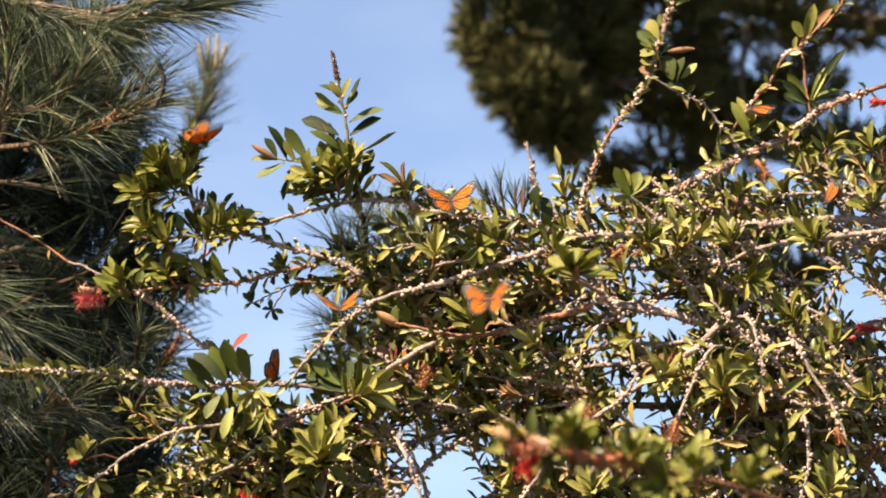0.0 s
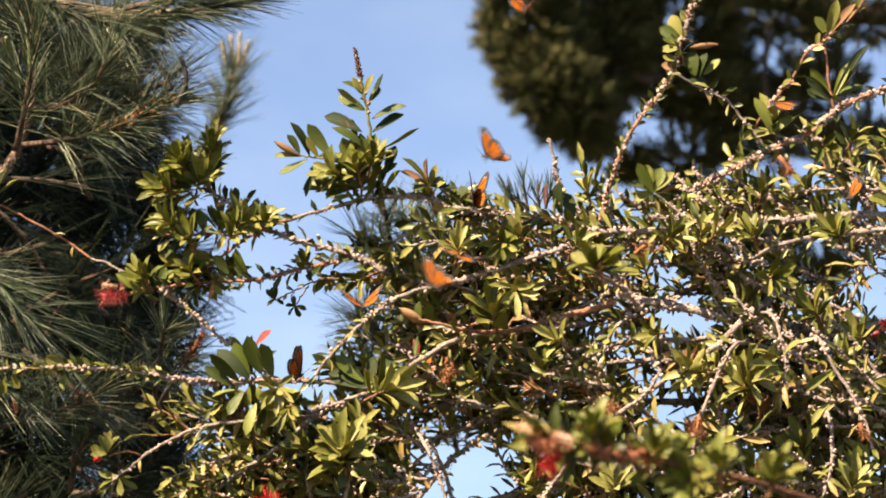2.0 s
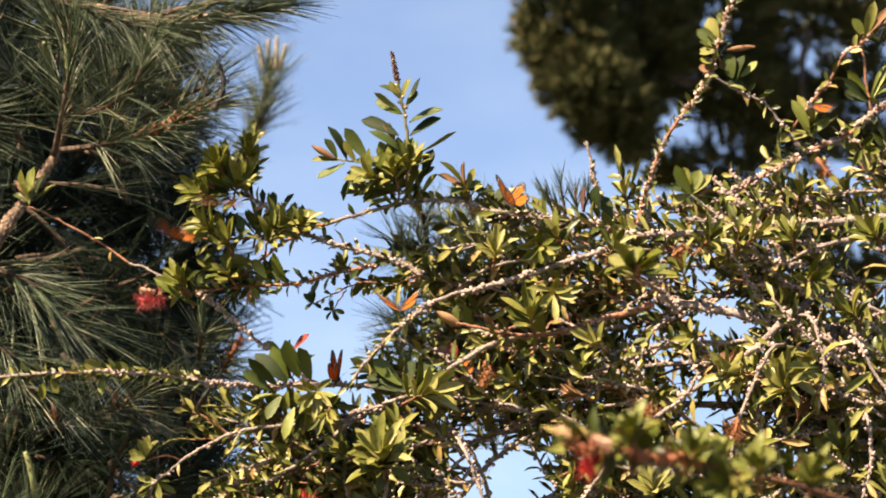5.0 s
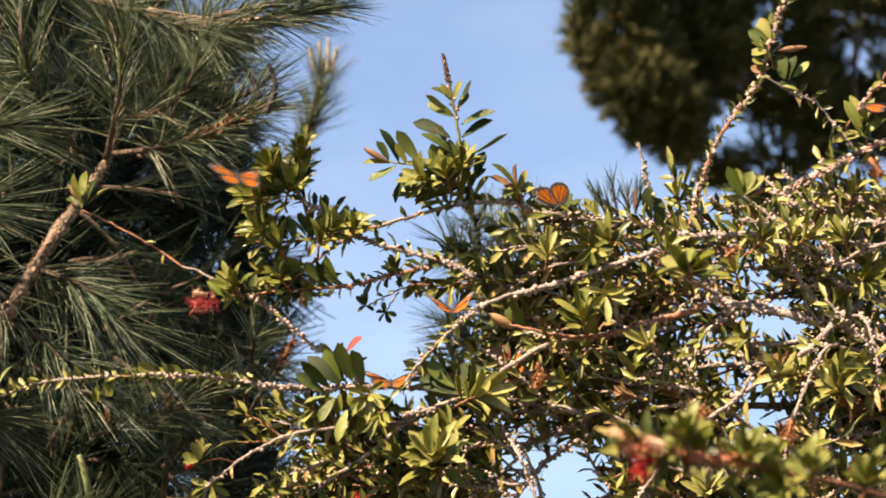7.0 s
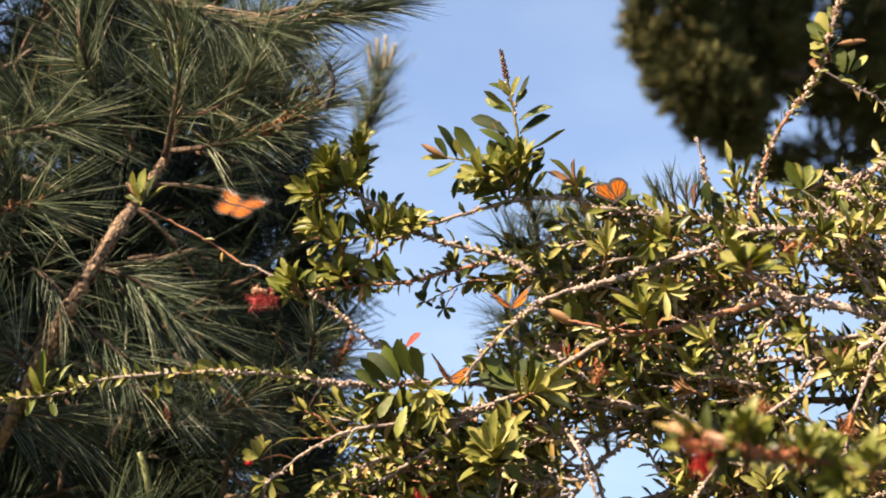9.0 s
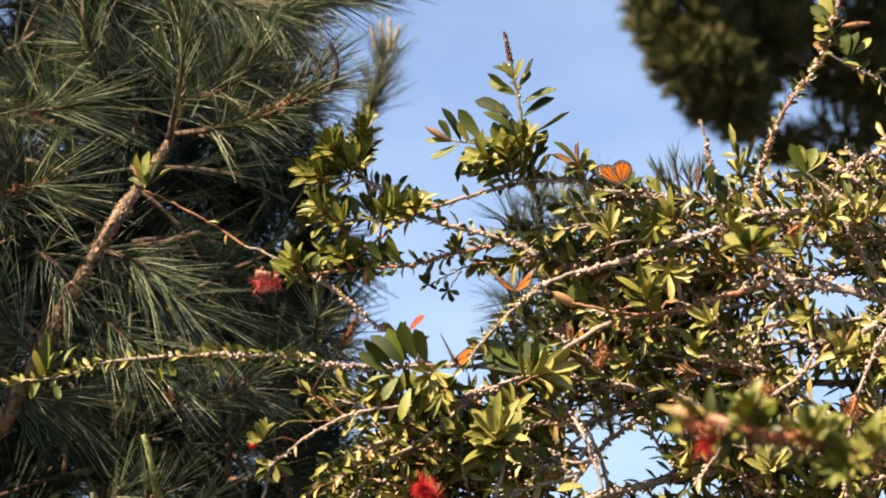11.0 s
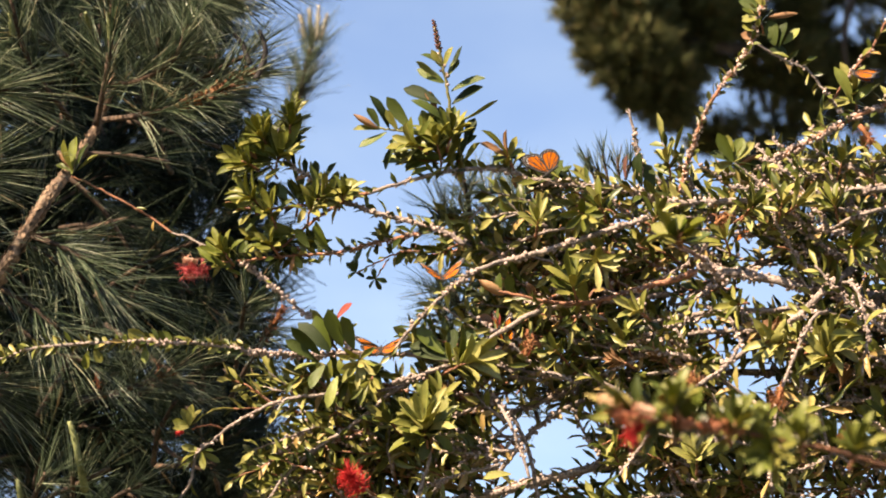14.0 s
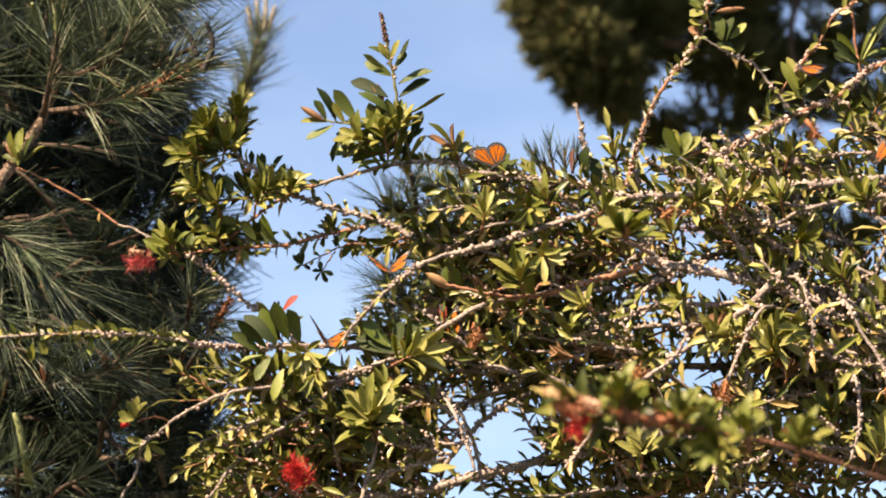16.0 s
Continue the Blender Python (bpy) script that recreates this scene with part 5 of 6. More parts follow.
def inner(box, count, heading, size, wood=None):
    (x0, x1), (y0, y1), (z0, z1) = box
    made = 0
    while made < count:
        p = Vector((RB.uniform(x0, x1), RB.uniform(y0, y1), RB.uniform(z0, z1)))
        g = radians(heading + RB.gauss(0, 38))
        d = Vector((math.cos(g), RB.uniform(-0.5, 0.4), math.sin(g))).normalized()
        ln = size * RB.uniform(0.6, 1.3)
        q = p + d * ln
        made += 1
        if open_sky((p, q, (p + q) / 2), 0.9):
            continue
        m = p.lerp(q, 0.5) + wild(RB) * ln * 0.12
        branch([p, m, q], 0.0026, 0.0014, (0.0, RB.uniform(0.3, 0.8)), (RB.randint(11, 19), RB.uniform(0.032, 0.054), RB.uniform(0.011, 0.0155), RB.uniform(0.0, 0.4)), RB.choice((BARK_GREY, BARK_RED, BARK_RED)), "twig", step=0.0075)


def span(a, b, y0=0.04, y1=0.42):
    return ((a[0], b[0]), (a[1] + y0, a[1] + y1), (b[2], a[2]))


inner(span((0.205, 5.117, 2.982), (0.519, 5.149, 2.863)), 80, 160, 0.12)
inner(span((0.443, 5.092, 3.074), (0.832, 5.149, 2.863)), 92, 150, 0.12)
inner(span((0.424, 5.149, 2.863), (0.832, 5.247, 2.495)), 210, 150, 0.13)
inner(span((0.053, 5.159, 2.826), (0.443, 5.247, 2.495)), 200, 160, 0.13)
inner(span((-0.061, 5.108, 3.014), (0.215, 5.159, 2.826)), 120, 170, 0.11)
inner(span((-0.194, 5.106, 3.023), (-0.061, 5.119, 2.973)), 14, 170, 0.08)
inner(span((-0.118, 5.163, 2.807), (0.072, 5.208, 2.642)), 70, 170, 0.12)
inner(span((-0.403, 5.188, 2.716), (-0.061, 5.247, 2.495)), 130, 160, 0.12)
inner(span((-0.422, 5.183, 2.734), (-0.251, 5.247, 2.495)), 44, 170, 0.11)
inner(span((-0.498, 5.181, 2.743), (-0.384, 5.198, 2.679)), 9, 180, 0.08)
inner(span((-0.460, 5.208, 2.642), (-0.336, 5.240, 2.523)), 16, 180, 0.1)
inner(span((0.443, 5.072, 3.147), (0.794, 5.095, 3.064)), 12, 150, 0.09)
inner(span((0.110, 5.095, 3.064), (0.367, 5.109, 3.009)), 14, 150, 0.08)


def laden(box, count, heading, size):
    """Older stems crowded with pale seed cups, in the outer layer."""
    (x0, x1), (y0, y1), (z0, z1) = box
    for _ in range(count):
        p = Vector((RB.uniform(x0, x1), RB.uniform(y0, y1), RB.uniform(z0, z1)))
        g = radians(heading + RB.gauss(0, 28))
        q = p + Vector((math.cos(g), RB.uniform(-0.25, 0.25), math.sin(g))) * size * RB.uniform(0.6, 1.4)
        if open_sky((p, q, (p + q) / 2), 0.85):
            continue
        branch([p, p.lerp(q, 0.5) + wild(RB) * 0.016, q], 0.003, 0.002, (0.0, 1.0), (12, 0.036, 0.012, 0.2), name="twig", step=0.0042)


laden(span((-0.042, 5.107, 3.019), (0.490, 5.139, 2.899), 0.0, 0.16), 26, 172, 0.16)
laden(span((0.443, 5.092, 3.074), (0.832, 5.183, 2.734), -0.02, 0.16), 60, 150, 0.15)
laden(span((0.205, 5.149, 2.863), (0.832, 5.242, 2.514), 0.0, 0.18), 44, 150, 0.14)
laden(span((-0.137, 5.159, 2.826), (0.205, 5.232, 2.551), 0.0, 0.18), 24, 165, 0.13)
laden(span((0.512, 5.1, 2.815), (0.712, 5.1, 2.652), -0.06, 0.04), 26, 150, 0.12)
laden(span((0.212, 5.1, 2.844), (0.397, 5.1, 2.69), -0.04, 0.1), 12, 165, 0.12)
laden(span((0.25, 5.12, 2.772), (0.681, 5.12, 2.542), -0.04, 0.05), 34, 150, 0.11)
laden(span((-0.127, 5.13, 2.765), (0.228, 5.13, 2.545), -0.02, 0.08), 22, 160, 0.11)
laden(span((-0.422, 5.198, 2.679), (-0.137, 5.242, 2.514), 0.0, 0.16), 10, 205, 0.13)

# ---- pine beside the shrub ----
RP = random.Random(21)
pine = thing("pine_tree", (-1.75, 6.6, 0), "dark green pine with long needles and scaly brown limbs", "tree")


def unit(v):
    return v / np.maximum(np.linalg.norm(v, axis=-1, keepdims=True), 1e-9)


def needles_on(h, path, count, length, thick=0.0014, spread=(18, 60), t0=0.0, sag=0.1, rnd=RP, far=False):
    """Long needles in bundles round a shoot."""
    g = np.random.default_rng(rnd.randrange(1 << 30))
    pts, n, per = np.array([tuple(q) for q in path]), len(path), 1 if far else 3
    base, faces = (N_V2, N_F2) if far else (N_V, N_F)
    t = t0 + (1 - t0) * g.random(count)
    k = np.minimum((t * (n - 1)).astype(int), n - 2)
    p = pts[k] + (pts[k + 1] - pts[k]) * (t * (n - 1) - k)[:, None]
    way = unit(pts[k + 1] - pts[k])
    side = unit(np.cross(way, (0.13, 0.2, 1.0)))
    rise = np.cross(side, way)
    turn, o = g.uniform(0, 6.283, count)[:, None], np.radians(g.uniform(*spread, count) * (1.15 - 0.5 * t))[:, None]
    d = way * np.cos(o) + (side * np.cos(turn) + rise * np.sin(turn)) * np.sin(o)
    p, d, m = np.repeat(p, per, 0), np.repeat(d, per, 0), count * per
    d = unit(d + unit(g.normal(size=(m, 3))) * 0.07)
    ln = length * g.uniform(0.7, 1.1, m)
    x = unit(np.cross(d, (0, 0, 1) + unit(g.normal(size=(m, 3))) * 0.2))
    z = np.cross(x, d)
    drop = (0 if far else sag) * ln * g.uniform(0.3, 1.6, m)
    bx, by, bz = base[:, 0] * thick, base[:, 1], base[:, 2] * thick
    v = p[:, None] + x[:, None] * bx[None, :, None] + d[:, None] * (ln[:, None] * by[None])[..., None] + z[:, None] * (bz[None] - drop[:, None] * by[None] ** 2)[..., None]
    f = faces[None] + (np.arange(m) * len(base))[:, None, None]
    h.add((v.reshape(-1, 3), f.reshape(-1, 3)))


def bark_scales(h, path, r0, r1, count, rnd=RP):
    n = len(path)
    for i in range(count):
        t = rnd.random()
        k = min(int(t * (n - 1)), n - 2)
        p = path[k].lerp(path[k + 1], t * (n - 1) - k)
        way = (path[k + 1] - path[k]).normalized()
        a, b = frame_of(way)
        g = rnd.uniform(0, 6.283)
        out = a * math.cos(g) + b * math.sin(g)
        r = r0 + (r1 - r0) * t
        s = r * rnd.uniform(0.5, 0.95)
        h.add(SMALL_LEAVES[0], basis(p + out * r * 0.93, way * 0.95 + out * 0.3, out, s * 1.6, s, s * 1.2))


def pine_limb(points, r0, r1, name="limb", scales=0):
    path = smooth_path(points)
    h = Heap()
    h.add(tube(path, r0, r1, sides=9, rough=0.16, rnd=RP))
    ob = part(name, h, BARK_PINE, pine)
    if scales:
        s = Heap()
        bark_scales(s, path, r0, r1, scales)
        part("scaly_bark", s, SCALE_PINE, ob, kind="stuff")
    return ob


def pine_shoot(points, needles=70, length=0.17, r=0.004, sag=0.1, cones=0, spread=(18, 62), t0=0.15, thick=0.0015, far=False, mat=None):
    """A needled shoot, perhaps with a collar of pollen cones."""
    path = smooth_path(points, 2 if far else 4)
    h = Heap()
    h.add(tube(path, r * 1.3, r, 4 if far else 6, rnd=RP))
    ob = part("shoot", h, BARK_SHOOT, pine)
    g = Heap()
    needles_on(g, path, needles if far else int(needles * 0.72), length, thick, spread, t0, sag, RP, far)
    part("needles", g, mat or NEEDLE_LIT, ob, kind="stuff")
    if cones:
        c = Heap()
        n = len(path)
        for i in range(cones):
            k = RP.randrange(n // 2, n - 1)
            p = path[k].lerp(path[k + 1], RP.random())
            d = wild(RP)
            c.add(BUD, basis(p, d + (path[k + 1] - path[k]).normalized() * 0.7, wild(RP), RP.uniform(0.011, 0.021), 0.007, 0.007))
        part("cone_mass", c, CONE, ob, kind="stuff")
    return ob


def candle(points, r, mat, label):
    path = smooth_path(points)
    h = Heap()
    h.add(tube(path, r, r * 0.6, sides=8, rough=0.1, rnd=RP))
    bark_scales(h, path, r, r * 0.6, 60)
    return part("candle", h, mat, pine, label)


pine_limb([(-1.75, 6.6, -0.1), (-1.74, 6.58, 1.2), (-1.7, 6.55, 2.6), (-1.66, 6.5, 4.2), (-1.62, 6.5, 6.0)], 0.13, 0.05, "trunk", 300)
pine_limb([(-1.72, 6.57, 2.0), (-1.421, 5.841, 2.597), (-1.158, 5.510, 2.672), (-1.031, 5.265, 2.737), (-0.963, 5.135, 2.799), (-0.919, 5.096, 2.864), (-0.877, 5.088, 2.935), (-0.842, 5.109, 3.009), (-0.816, 5.173, 3.079), (-0.778, 5.213, 3.164), (-0.754, 5.214, 3.236), (-0.746, 5.195, 3.307)], 0.018, 0.005, "limb", 900)
pine_limb([(-1.68, 6.54, 3.2), (-1.358, 5.595, 3.516), (-1.088, 5.279, 3.535), (-0.873, 5.143, 3.464), (-0.681, 5.109, 3.396), (-0.531, 5.066, 3.364), (-0.431, 5.015, 3.363)], 0.018, 0.006, "limb", 60)
pine_limb([(-1.7, 6.55, 2.7), (-1.470, 5.881, 3.222), (-1.230, 5.476, 3.185), (-1.098, 5.373, 3.186), (-0.988, 5.380, 3.157)], 0.02, 0.006, "limb", 60)
pine_limb([(-1.72, 6.57, 1.8), (-1.495, 6.562, 2.612), (-1.182, 6.645, 2.686), (-0.870, 6.633, 2.732), (-0.573, 6.525, 2.749), (-0.308, 6.396, 2.845), (-0.163, 6.149, 2.992), (-0.095, 6.108, 3.144)], 0.016, 0.005, "limb")
pine_limb([(-1.7, 6.55, 2.4), (-1.489, 6.703, 3.244), (-1.380, 6.897, 3.291), (-1.205, 7.008, 3.265)], 0.018, 0.006, "limb")
# named shoots
pine_shoot([(-0.778, 5.213, 3.164), (-0.752, 5.134, 3.226), (-0.739, 5.095, 3.294), (-0.735, 5.066, 3.365)], 130, 0.16)
pine_shoot([(-0.749, 5.156, 3.223), (-0.685, 5.105, 3.217), (-0.624, 5.067, 3.245), (-0.602, 5.034, 3.289)], 80, 0.14)
pine_shoot([(-0.759, 5.171, 3.165), (-0.696, 5.131, 3.160), (-0.625, 5.099, 3.165), (-0.555, 5.064, 3.179), (-0.496, 5.055, 3.213)], 150, 0.13, cones=150, t0=0.25)
pine_shoot([(-0.681, 5.109, 3.396), (-0.570, 5.068, 3.356), (-0.479, 5.018, 3.349), (-0.393, 5.012, 3.372)], 200, 0.12, spread=(15, 50))
pine_shoot([(-0.820, 5.119, 3.435), (-0.714, 5.061, 3.384), (-0.614, 5.041, 3.342), (-0.555, 5.022, 3.335)], 170, 0.13, spread=(15, 55))
pine_shoot([(-0.576, 5.035, 3.365), (-0.479, 5.011, 3.376), (-0.384, 5.004, 3.404)], 150, 0.12, spread=(15, 45))
pine_shoot([(-0.832, 5.266, 3.196), (-0.893, 5.193, 3.276), (-0.914, 5.121, 3.354), (-0.919, 5.106, 3.410)], 110, 0.17)
pine_shoot([(-1.209, 5.373, 3.186), (-1.098, 5.261, 3.215), (-0.982, 5.159, 3.209), (-0.923, 5.157, 3.218)], 120, 0.18, sag=0.05)
pine_shoot([(-1.209, 5.404, 3.070), (-1.088, 5.246, 3.078), (-0.982, 5.145, 3.071)], 110, 0.2, cones=30, sag=0.05)
pine_shoot([(-0.882, 5.099, 2.932), (-0.857, 5.182, 2.930), (-0.783, 5.144, 2.881), (-0.726, 5.154, 2.844)], 100, 0.2, sag=0.15, t0=0.0)
pine_shoot([(-0.991, 5.193, 2.775), (-1.020, 5.163, 2.807), (-1.054, 5.139, 2.821)], 70, 0.2, sag=0.1)
pine_shoot([(-1.148, 5.384, 2.758), (-1.049, 5.286, 2.737), (-0.944, 5.242, 2.708)], 90, 0.2, sag=0.1)
pine_shoot([(-0.827, 5.492, 2.740), (-0.734, 5.389, 2.739), (-0.658, 5.334, 2.752)], 80, 0.16, sag=0.15)
pine_shoot([(-0.802, 5.254, 2.468), (-0.796, 5.193, 2.505), (-0.787, 5.131, 2.542)], 46, 0.13, sag=0.0)
pine_shoot([(-0.878, 5.254, 2.468), (-0.860, 5.190, 2.514), (-0.833, 5.131, 2.542)], 40, 0.13, sag=0.0)
pine_shoot([(-0.778, 5.346, 2.512), (-0.733, 5.289, 2.532), (-0.688, 5.235, 2.541)], 34, 0.13, sag=0.05)
pine_shoot([(-0.627, 6.081, 2.862), (-0.534, 5.664, 2.871), (-0.493, 5.556, 2.887)], 70, 0.12, cones=24, sag=0.05)
pine_shoot([(-0.621, 6.081, 2.862), (-0.575, 5.753, 2.924), (-0.555, 5.642, 2.952)], 80, 0.13)
for a, b, c in (((-0.095, 6.108, 3.144), (-0.104, 5.991, 3.195), (-0.116, 5.977, 3.249)), ((-0.095, 6.108, 3.144), (-0.054, 5.988, 3.206), (-0.049, 5.974, 3.259)), ((-0.163, 6.129, 3.068), (-0.138, 6.011, 3.120), (-0.160, 5.994, 3.184)), ((-0.163, 6.132, 3.057), (-0.149, 6.046, 2.991), (-0.160, 6.057, 2.948)),
                ((-0.208, 6.132, 3.057), (-0.193, 6.049, 2.980), (-0.205, 6.060, 2.937)), ((-0.106, 6.114, 3.123), (-0.071, 6.023, 3.077), (-0.027, 6.023, 3.077)), ((-0.117, 6.120, 3.101), (-0.104, 6.034, 3.034), (-0.093, 6.046, 2.991))):
    pine_shoot([a, b, c], 75, 0.12)
# the outer fans in the sun
for way, n, ln in ((((-0.696, 5.3, 3.17), (-0.683, 5.26, 3.251), (-0.674, 5.22, 3.331)), 150, 0.15), (((-0.663, 5.3, 3.294), (-0.61, 5.26, 3.354), (-0.556, 5.22, 3.392)), 120, 0.13), (((-0.684, 5.3, 3.316), (-0.639, 5.26, 3.344), (-0.626, 5.22, 3.414)), 110, 0.14), (((-0.934, 5.3, 3.215), (-0.998, 5.26, 3.246), (-1.052, 5.22, 3.276)), 120, 0.16), (((-0.756, 5.3, 3.38), (-0.781, 5.26, 3.41), (-0.787, 5.22, 3.449)), 90, 0.14), (((-1.02, 5.3, 3.092), (-1.044, 5.26, 3.122), (-1.057, 5.22, 3.152)), 90, 0.15), (((-0.653, 5.3, 3.252), (-0.579, 5.26, 3.28), (-0.515, 5.22, 3.297)), 90, 0.13), (((-0.835, 5.3, 3.308), (-0.87, 5.26, 3.338), (-0.914, 5.22, 3.346)), 90, 0.15)):
    pine_shoot(way, n, ln, sag=0.06, t0=0.05)
# low fans beside the scaly limb
for way, n, ln in ((((-0.913, 5.2, 2.975), (-0.832, 5.13, 2.936), (-0.769, 5.1, 2.898)), 50, 0.17), (((-0.949, 5.2, 2.886), (-0.868, 5.13, 2.828), (-0.814, 5.1, 2.782)), 50, 0.17), (((-1.0, 5.2, 2.966), (-0.957, 5.13, 2.928), (-0.912, 5.1, 2.88)), 46, 0.16), (((-0.898, 5.2, 2.806), (-0.827, 5.13, 2.75), (-0.765, 5.1, 2.723)), 30, 0.16)):
    pine_shoot(way, n, ln, sag=0.1, t0=0.0, spread=(15, 50))
# needles of the pine that show through the shrub
for a, b in (((-0.148, 6.0, 2.974), (-0.179, 5.9, 3.04)), ((-0.16, 6.0, 3.019), (-0.212, 5.9, 3.04)), ((-0.127, 6.0, 3.065), (-0.147, 5.9, 3.13)), ((-0.105, 6.0, 3.11), (-0.059, 5.9, 3.175)), ((-0.127, 6.0, 3.156), (-0.081, 5.9, 3.221)), ((-0.16, 6.0, 3.179), (-0.213, 5.9, 3.198)), ((-0.082, 6.0, 3.019), (-0.037, 5.9, 3.085)), ((-0.06, 6.0, 3.156), (-0.015, 5.9, 3.221)), ((-0.192, 6.0, 2.974), (-0.211, 5.9, 2.996)), ((-0.149, 6.0, 3.214), (-0.158, 5.9, 3.255)), ((-0.038, 6.0, 2.974), (-0.016, 5.9, 3.04)), ((-0.104, 6.0, 2.996), (-0.114, 5.9, 3.04)), ((-0.071, 6.0, 2.906), (-0.081, 5.9, 2.951)), ((-0.016, 6.0, 2.794), (-0.038, 5.9, 2.84))):
    pine_shoot([a, tuple((Vector(a) + Vector(b)) / 2), b], 60, 0.11, sag=0.05, t0=0.0)
# a pale needled tuft on the crest
for a, b in (((0.087, 5.14, 3.036), (0.068, 5.12, 3.075)), ((0.106, 5.14, 3.036), (0.097, 5.12, 3.08)), ((0.125, 5.14, 3.036), (0.121, 5.12, 3.075)), ((0.101, 5.14, 3.031), (0.082, 5.12, 3.06)), ((0.135, 5.14, 3.041), (0.144, 5.12, 3.07))):
    pine_shoot([a, tuple((Vector(a) + Vector(b)) / 2), b], 22, 0.045, 0.002, 0.0, 0, (8, 40), 0.2, 0.0013)
pine_shoot([(0.433, 5.404, 3.070), (0.422, 5.301, 3.067), (0.414, 5.246, 3.078)], 40, 0.06, spread=(10, 50), sag=0)
candle([(-0.768, 5.138, 2.515), (-0.770, 5.087, 2.552), (-0.777, 5.066, 2.590), (-0.785, 5.059, 2.616)], 0.007, CANDLE_GREEN, "upright pale green candle")
candle([(-0.871, 5.148, 2.479), (-0.873, 5.120, 2.507), (-0.877, 5.114, 2.529)], 0.0055, CANDLE_GREEN, "upright pale green candle")
candle([(-0.484, 5.03, 3.19), (-0.471, 5.03, 3.222), (-0.469, 5.03, 3.247), (-0.479, 5.03, 3.276)], 0.0055, CANDLE_OLD, "dark bent candle")
candle([(-0.494, 5.03, 3.217), (-0.501, 5.03, 3.237), (-0.508, 5.03, 3.254), (-0.521, 5.03, 3.272)], 0.005, CANDLE_OLD, "dark bent candle")
for top, foot in (((-0.919, 5.123, 3.345), (-0.914, 5.133, 3.307)), ((-0.781, 5.076, 3.328), (-0.777, 5.113, 3.305)), ((-0.742, 5.076, 3.328), (-0.740, 5.098, 3.285))):
    candle([foot, tuple((Vector(foot) + Vector(top)) / 2), top], 0.005, CANDLE_GREEN, "upright pale green candle")
# the leading shoot farther back, with pale candles
pine_limb([(-1.62, 6.56, 2.9), (-1.7, 7.8, 3.6), (-1.091, 9.326, 3.887), (-0.926, 9.158, 4.126), (-0.807, 9.110, 4.307), (-0.725, 9.066, 4.472), (-0.702, 9.039, 4.570)], 0.014, 0.006, "limb")
pine_shoot([(-0.773, 9.101, 4.340), (-0.736, 9.077, 4.431), (-0.702, 9.039, 4.570)], 150, 0.16, r=0.008, t0=0.35, spread=(15, 58), thick=0.002)
pine_shoot([(-0.841, 9.132, 4.225), (-0.782, 9.105, 4.324), (-0.748, 9.077, 4.431)], 150, 0.1, r=0.008, t0=0.2, thick=0.002)
pine_shoot([(-0.986, 9.193, 3.995), (-0.952, 9.167, 4.093), (-0.935, 9.145, 4.176)], 200, 0.15, r=0.008, t0=0.0, thick=0.002)
for top, foot in (((-0.736, 9.017, 4.653), (-0.722, 9.035, 4.587)), ((-0.708, 9.012, 4.672), (-0.703, 9.037, 4.579)), ((-0.679, 9.009, 4.682), (-0.686, 9.037, 4.579)), ((-0.654, 9.016, 4.656), (-0.674, 9.037, 4.579))):
    candle([foot, tuple((Vector(foot) + Vector(top)) / 2), top], 0.008, CANDLE, "pale upright candle")


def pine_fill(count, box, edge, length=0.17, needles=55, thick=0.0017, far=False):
    """Shoots deeper in the pine and unseen sun blockers, the shade put into darker needles; edge: x beyond which it is
    open sky, by height.
    """
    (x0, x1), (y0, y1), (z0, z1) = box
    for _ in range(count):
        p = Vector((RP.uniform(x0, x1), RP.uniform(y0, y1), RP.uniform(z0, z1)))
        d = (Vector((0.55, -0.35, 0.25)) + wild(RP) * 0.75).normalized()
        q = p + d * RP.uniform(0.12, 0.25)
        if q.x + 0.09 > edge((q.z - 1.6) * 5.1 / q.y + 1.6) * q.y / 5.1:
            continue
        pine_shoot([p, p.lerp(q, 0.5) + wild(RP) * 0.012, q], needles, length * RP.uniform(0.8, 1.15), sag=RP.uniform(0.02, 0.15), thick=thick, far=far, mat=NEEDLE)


def pine_edge(z):
    """The pine's outline against the sky."""
    return -0.42 - 0.14 * max(0, min(1, (z - 3.05) / 0.3)) if z < 3.3 else -0.5


# the first four boxes are unseen shoots, added to block the sun
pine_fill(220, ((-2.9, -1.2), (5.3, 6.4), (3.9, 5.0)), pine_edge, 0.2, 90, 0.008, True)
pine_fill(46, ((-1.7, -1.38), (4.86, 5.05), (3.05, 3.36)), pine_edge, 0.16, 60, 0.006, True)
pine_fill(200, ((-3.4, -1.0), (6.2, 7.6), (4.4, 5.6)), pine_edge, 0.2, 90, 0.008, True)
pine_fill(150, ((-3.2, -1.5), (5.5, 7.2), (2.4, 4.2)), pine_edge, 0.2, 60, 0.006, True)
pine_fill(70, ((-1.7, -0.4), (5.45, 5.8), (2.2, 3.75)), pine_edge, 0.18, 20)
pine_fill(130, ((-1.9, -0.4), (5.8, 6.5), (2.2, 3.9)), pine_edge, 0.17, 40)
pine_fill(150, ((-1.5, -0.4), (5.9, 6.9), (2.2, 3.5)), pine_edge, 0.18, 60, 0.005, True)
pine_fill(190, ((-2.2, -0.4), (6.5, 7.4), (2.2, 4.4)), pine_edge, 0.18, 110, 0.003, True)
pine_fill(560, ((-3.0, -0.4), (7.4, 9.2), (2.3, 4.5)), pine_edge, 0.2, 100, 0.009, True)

# ---- the far pine ----
RF = random.Random(5)
far_pine = thing("pine_tree", (5.6, 26.0, 0), "broad dark pine with dense rounded crown behind the shrub", "tree")


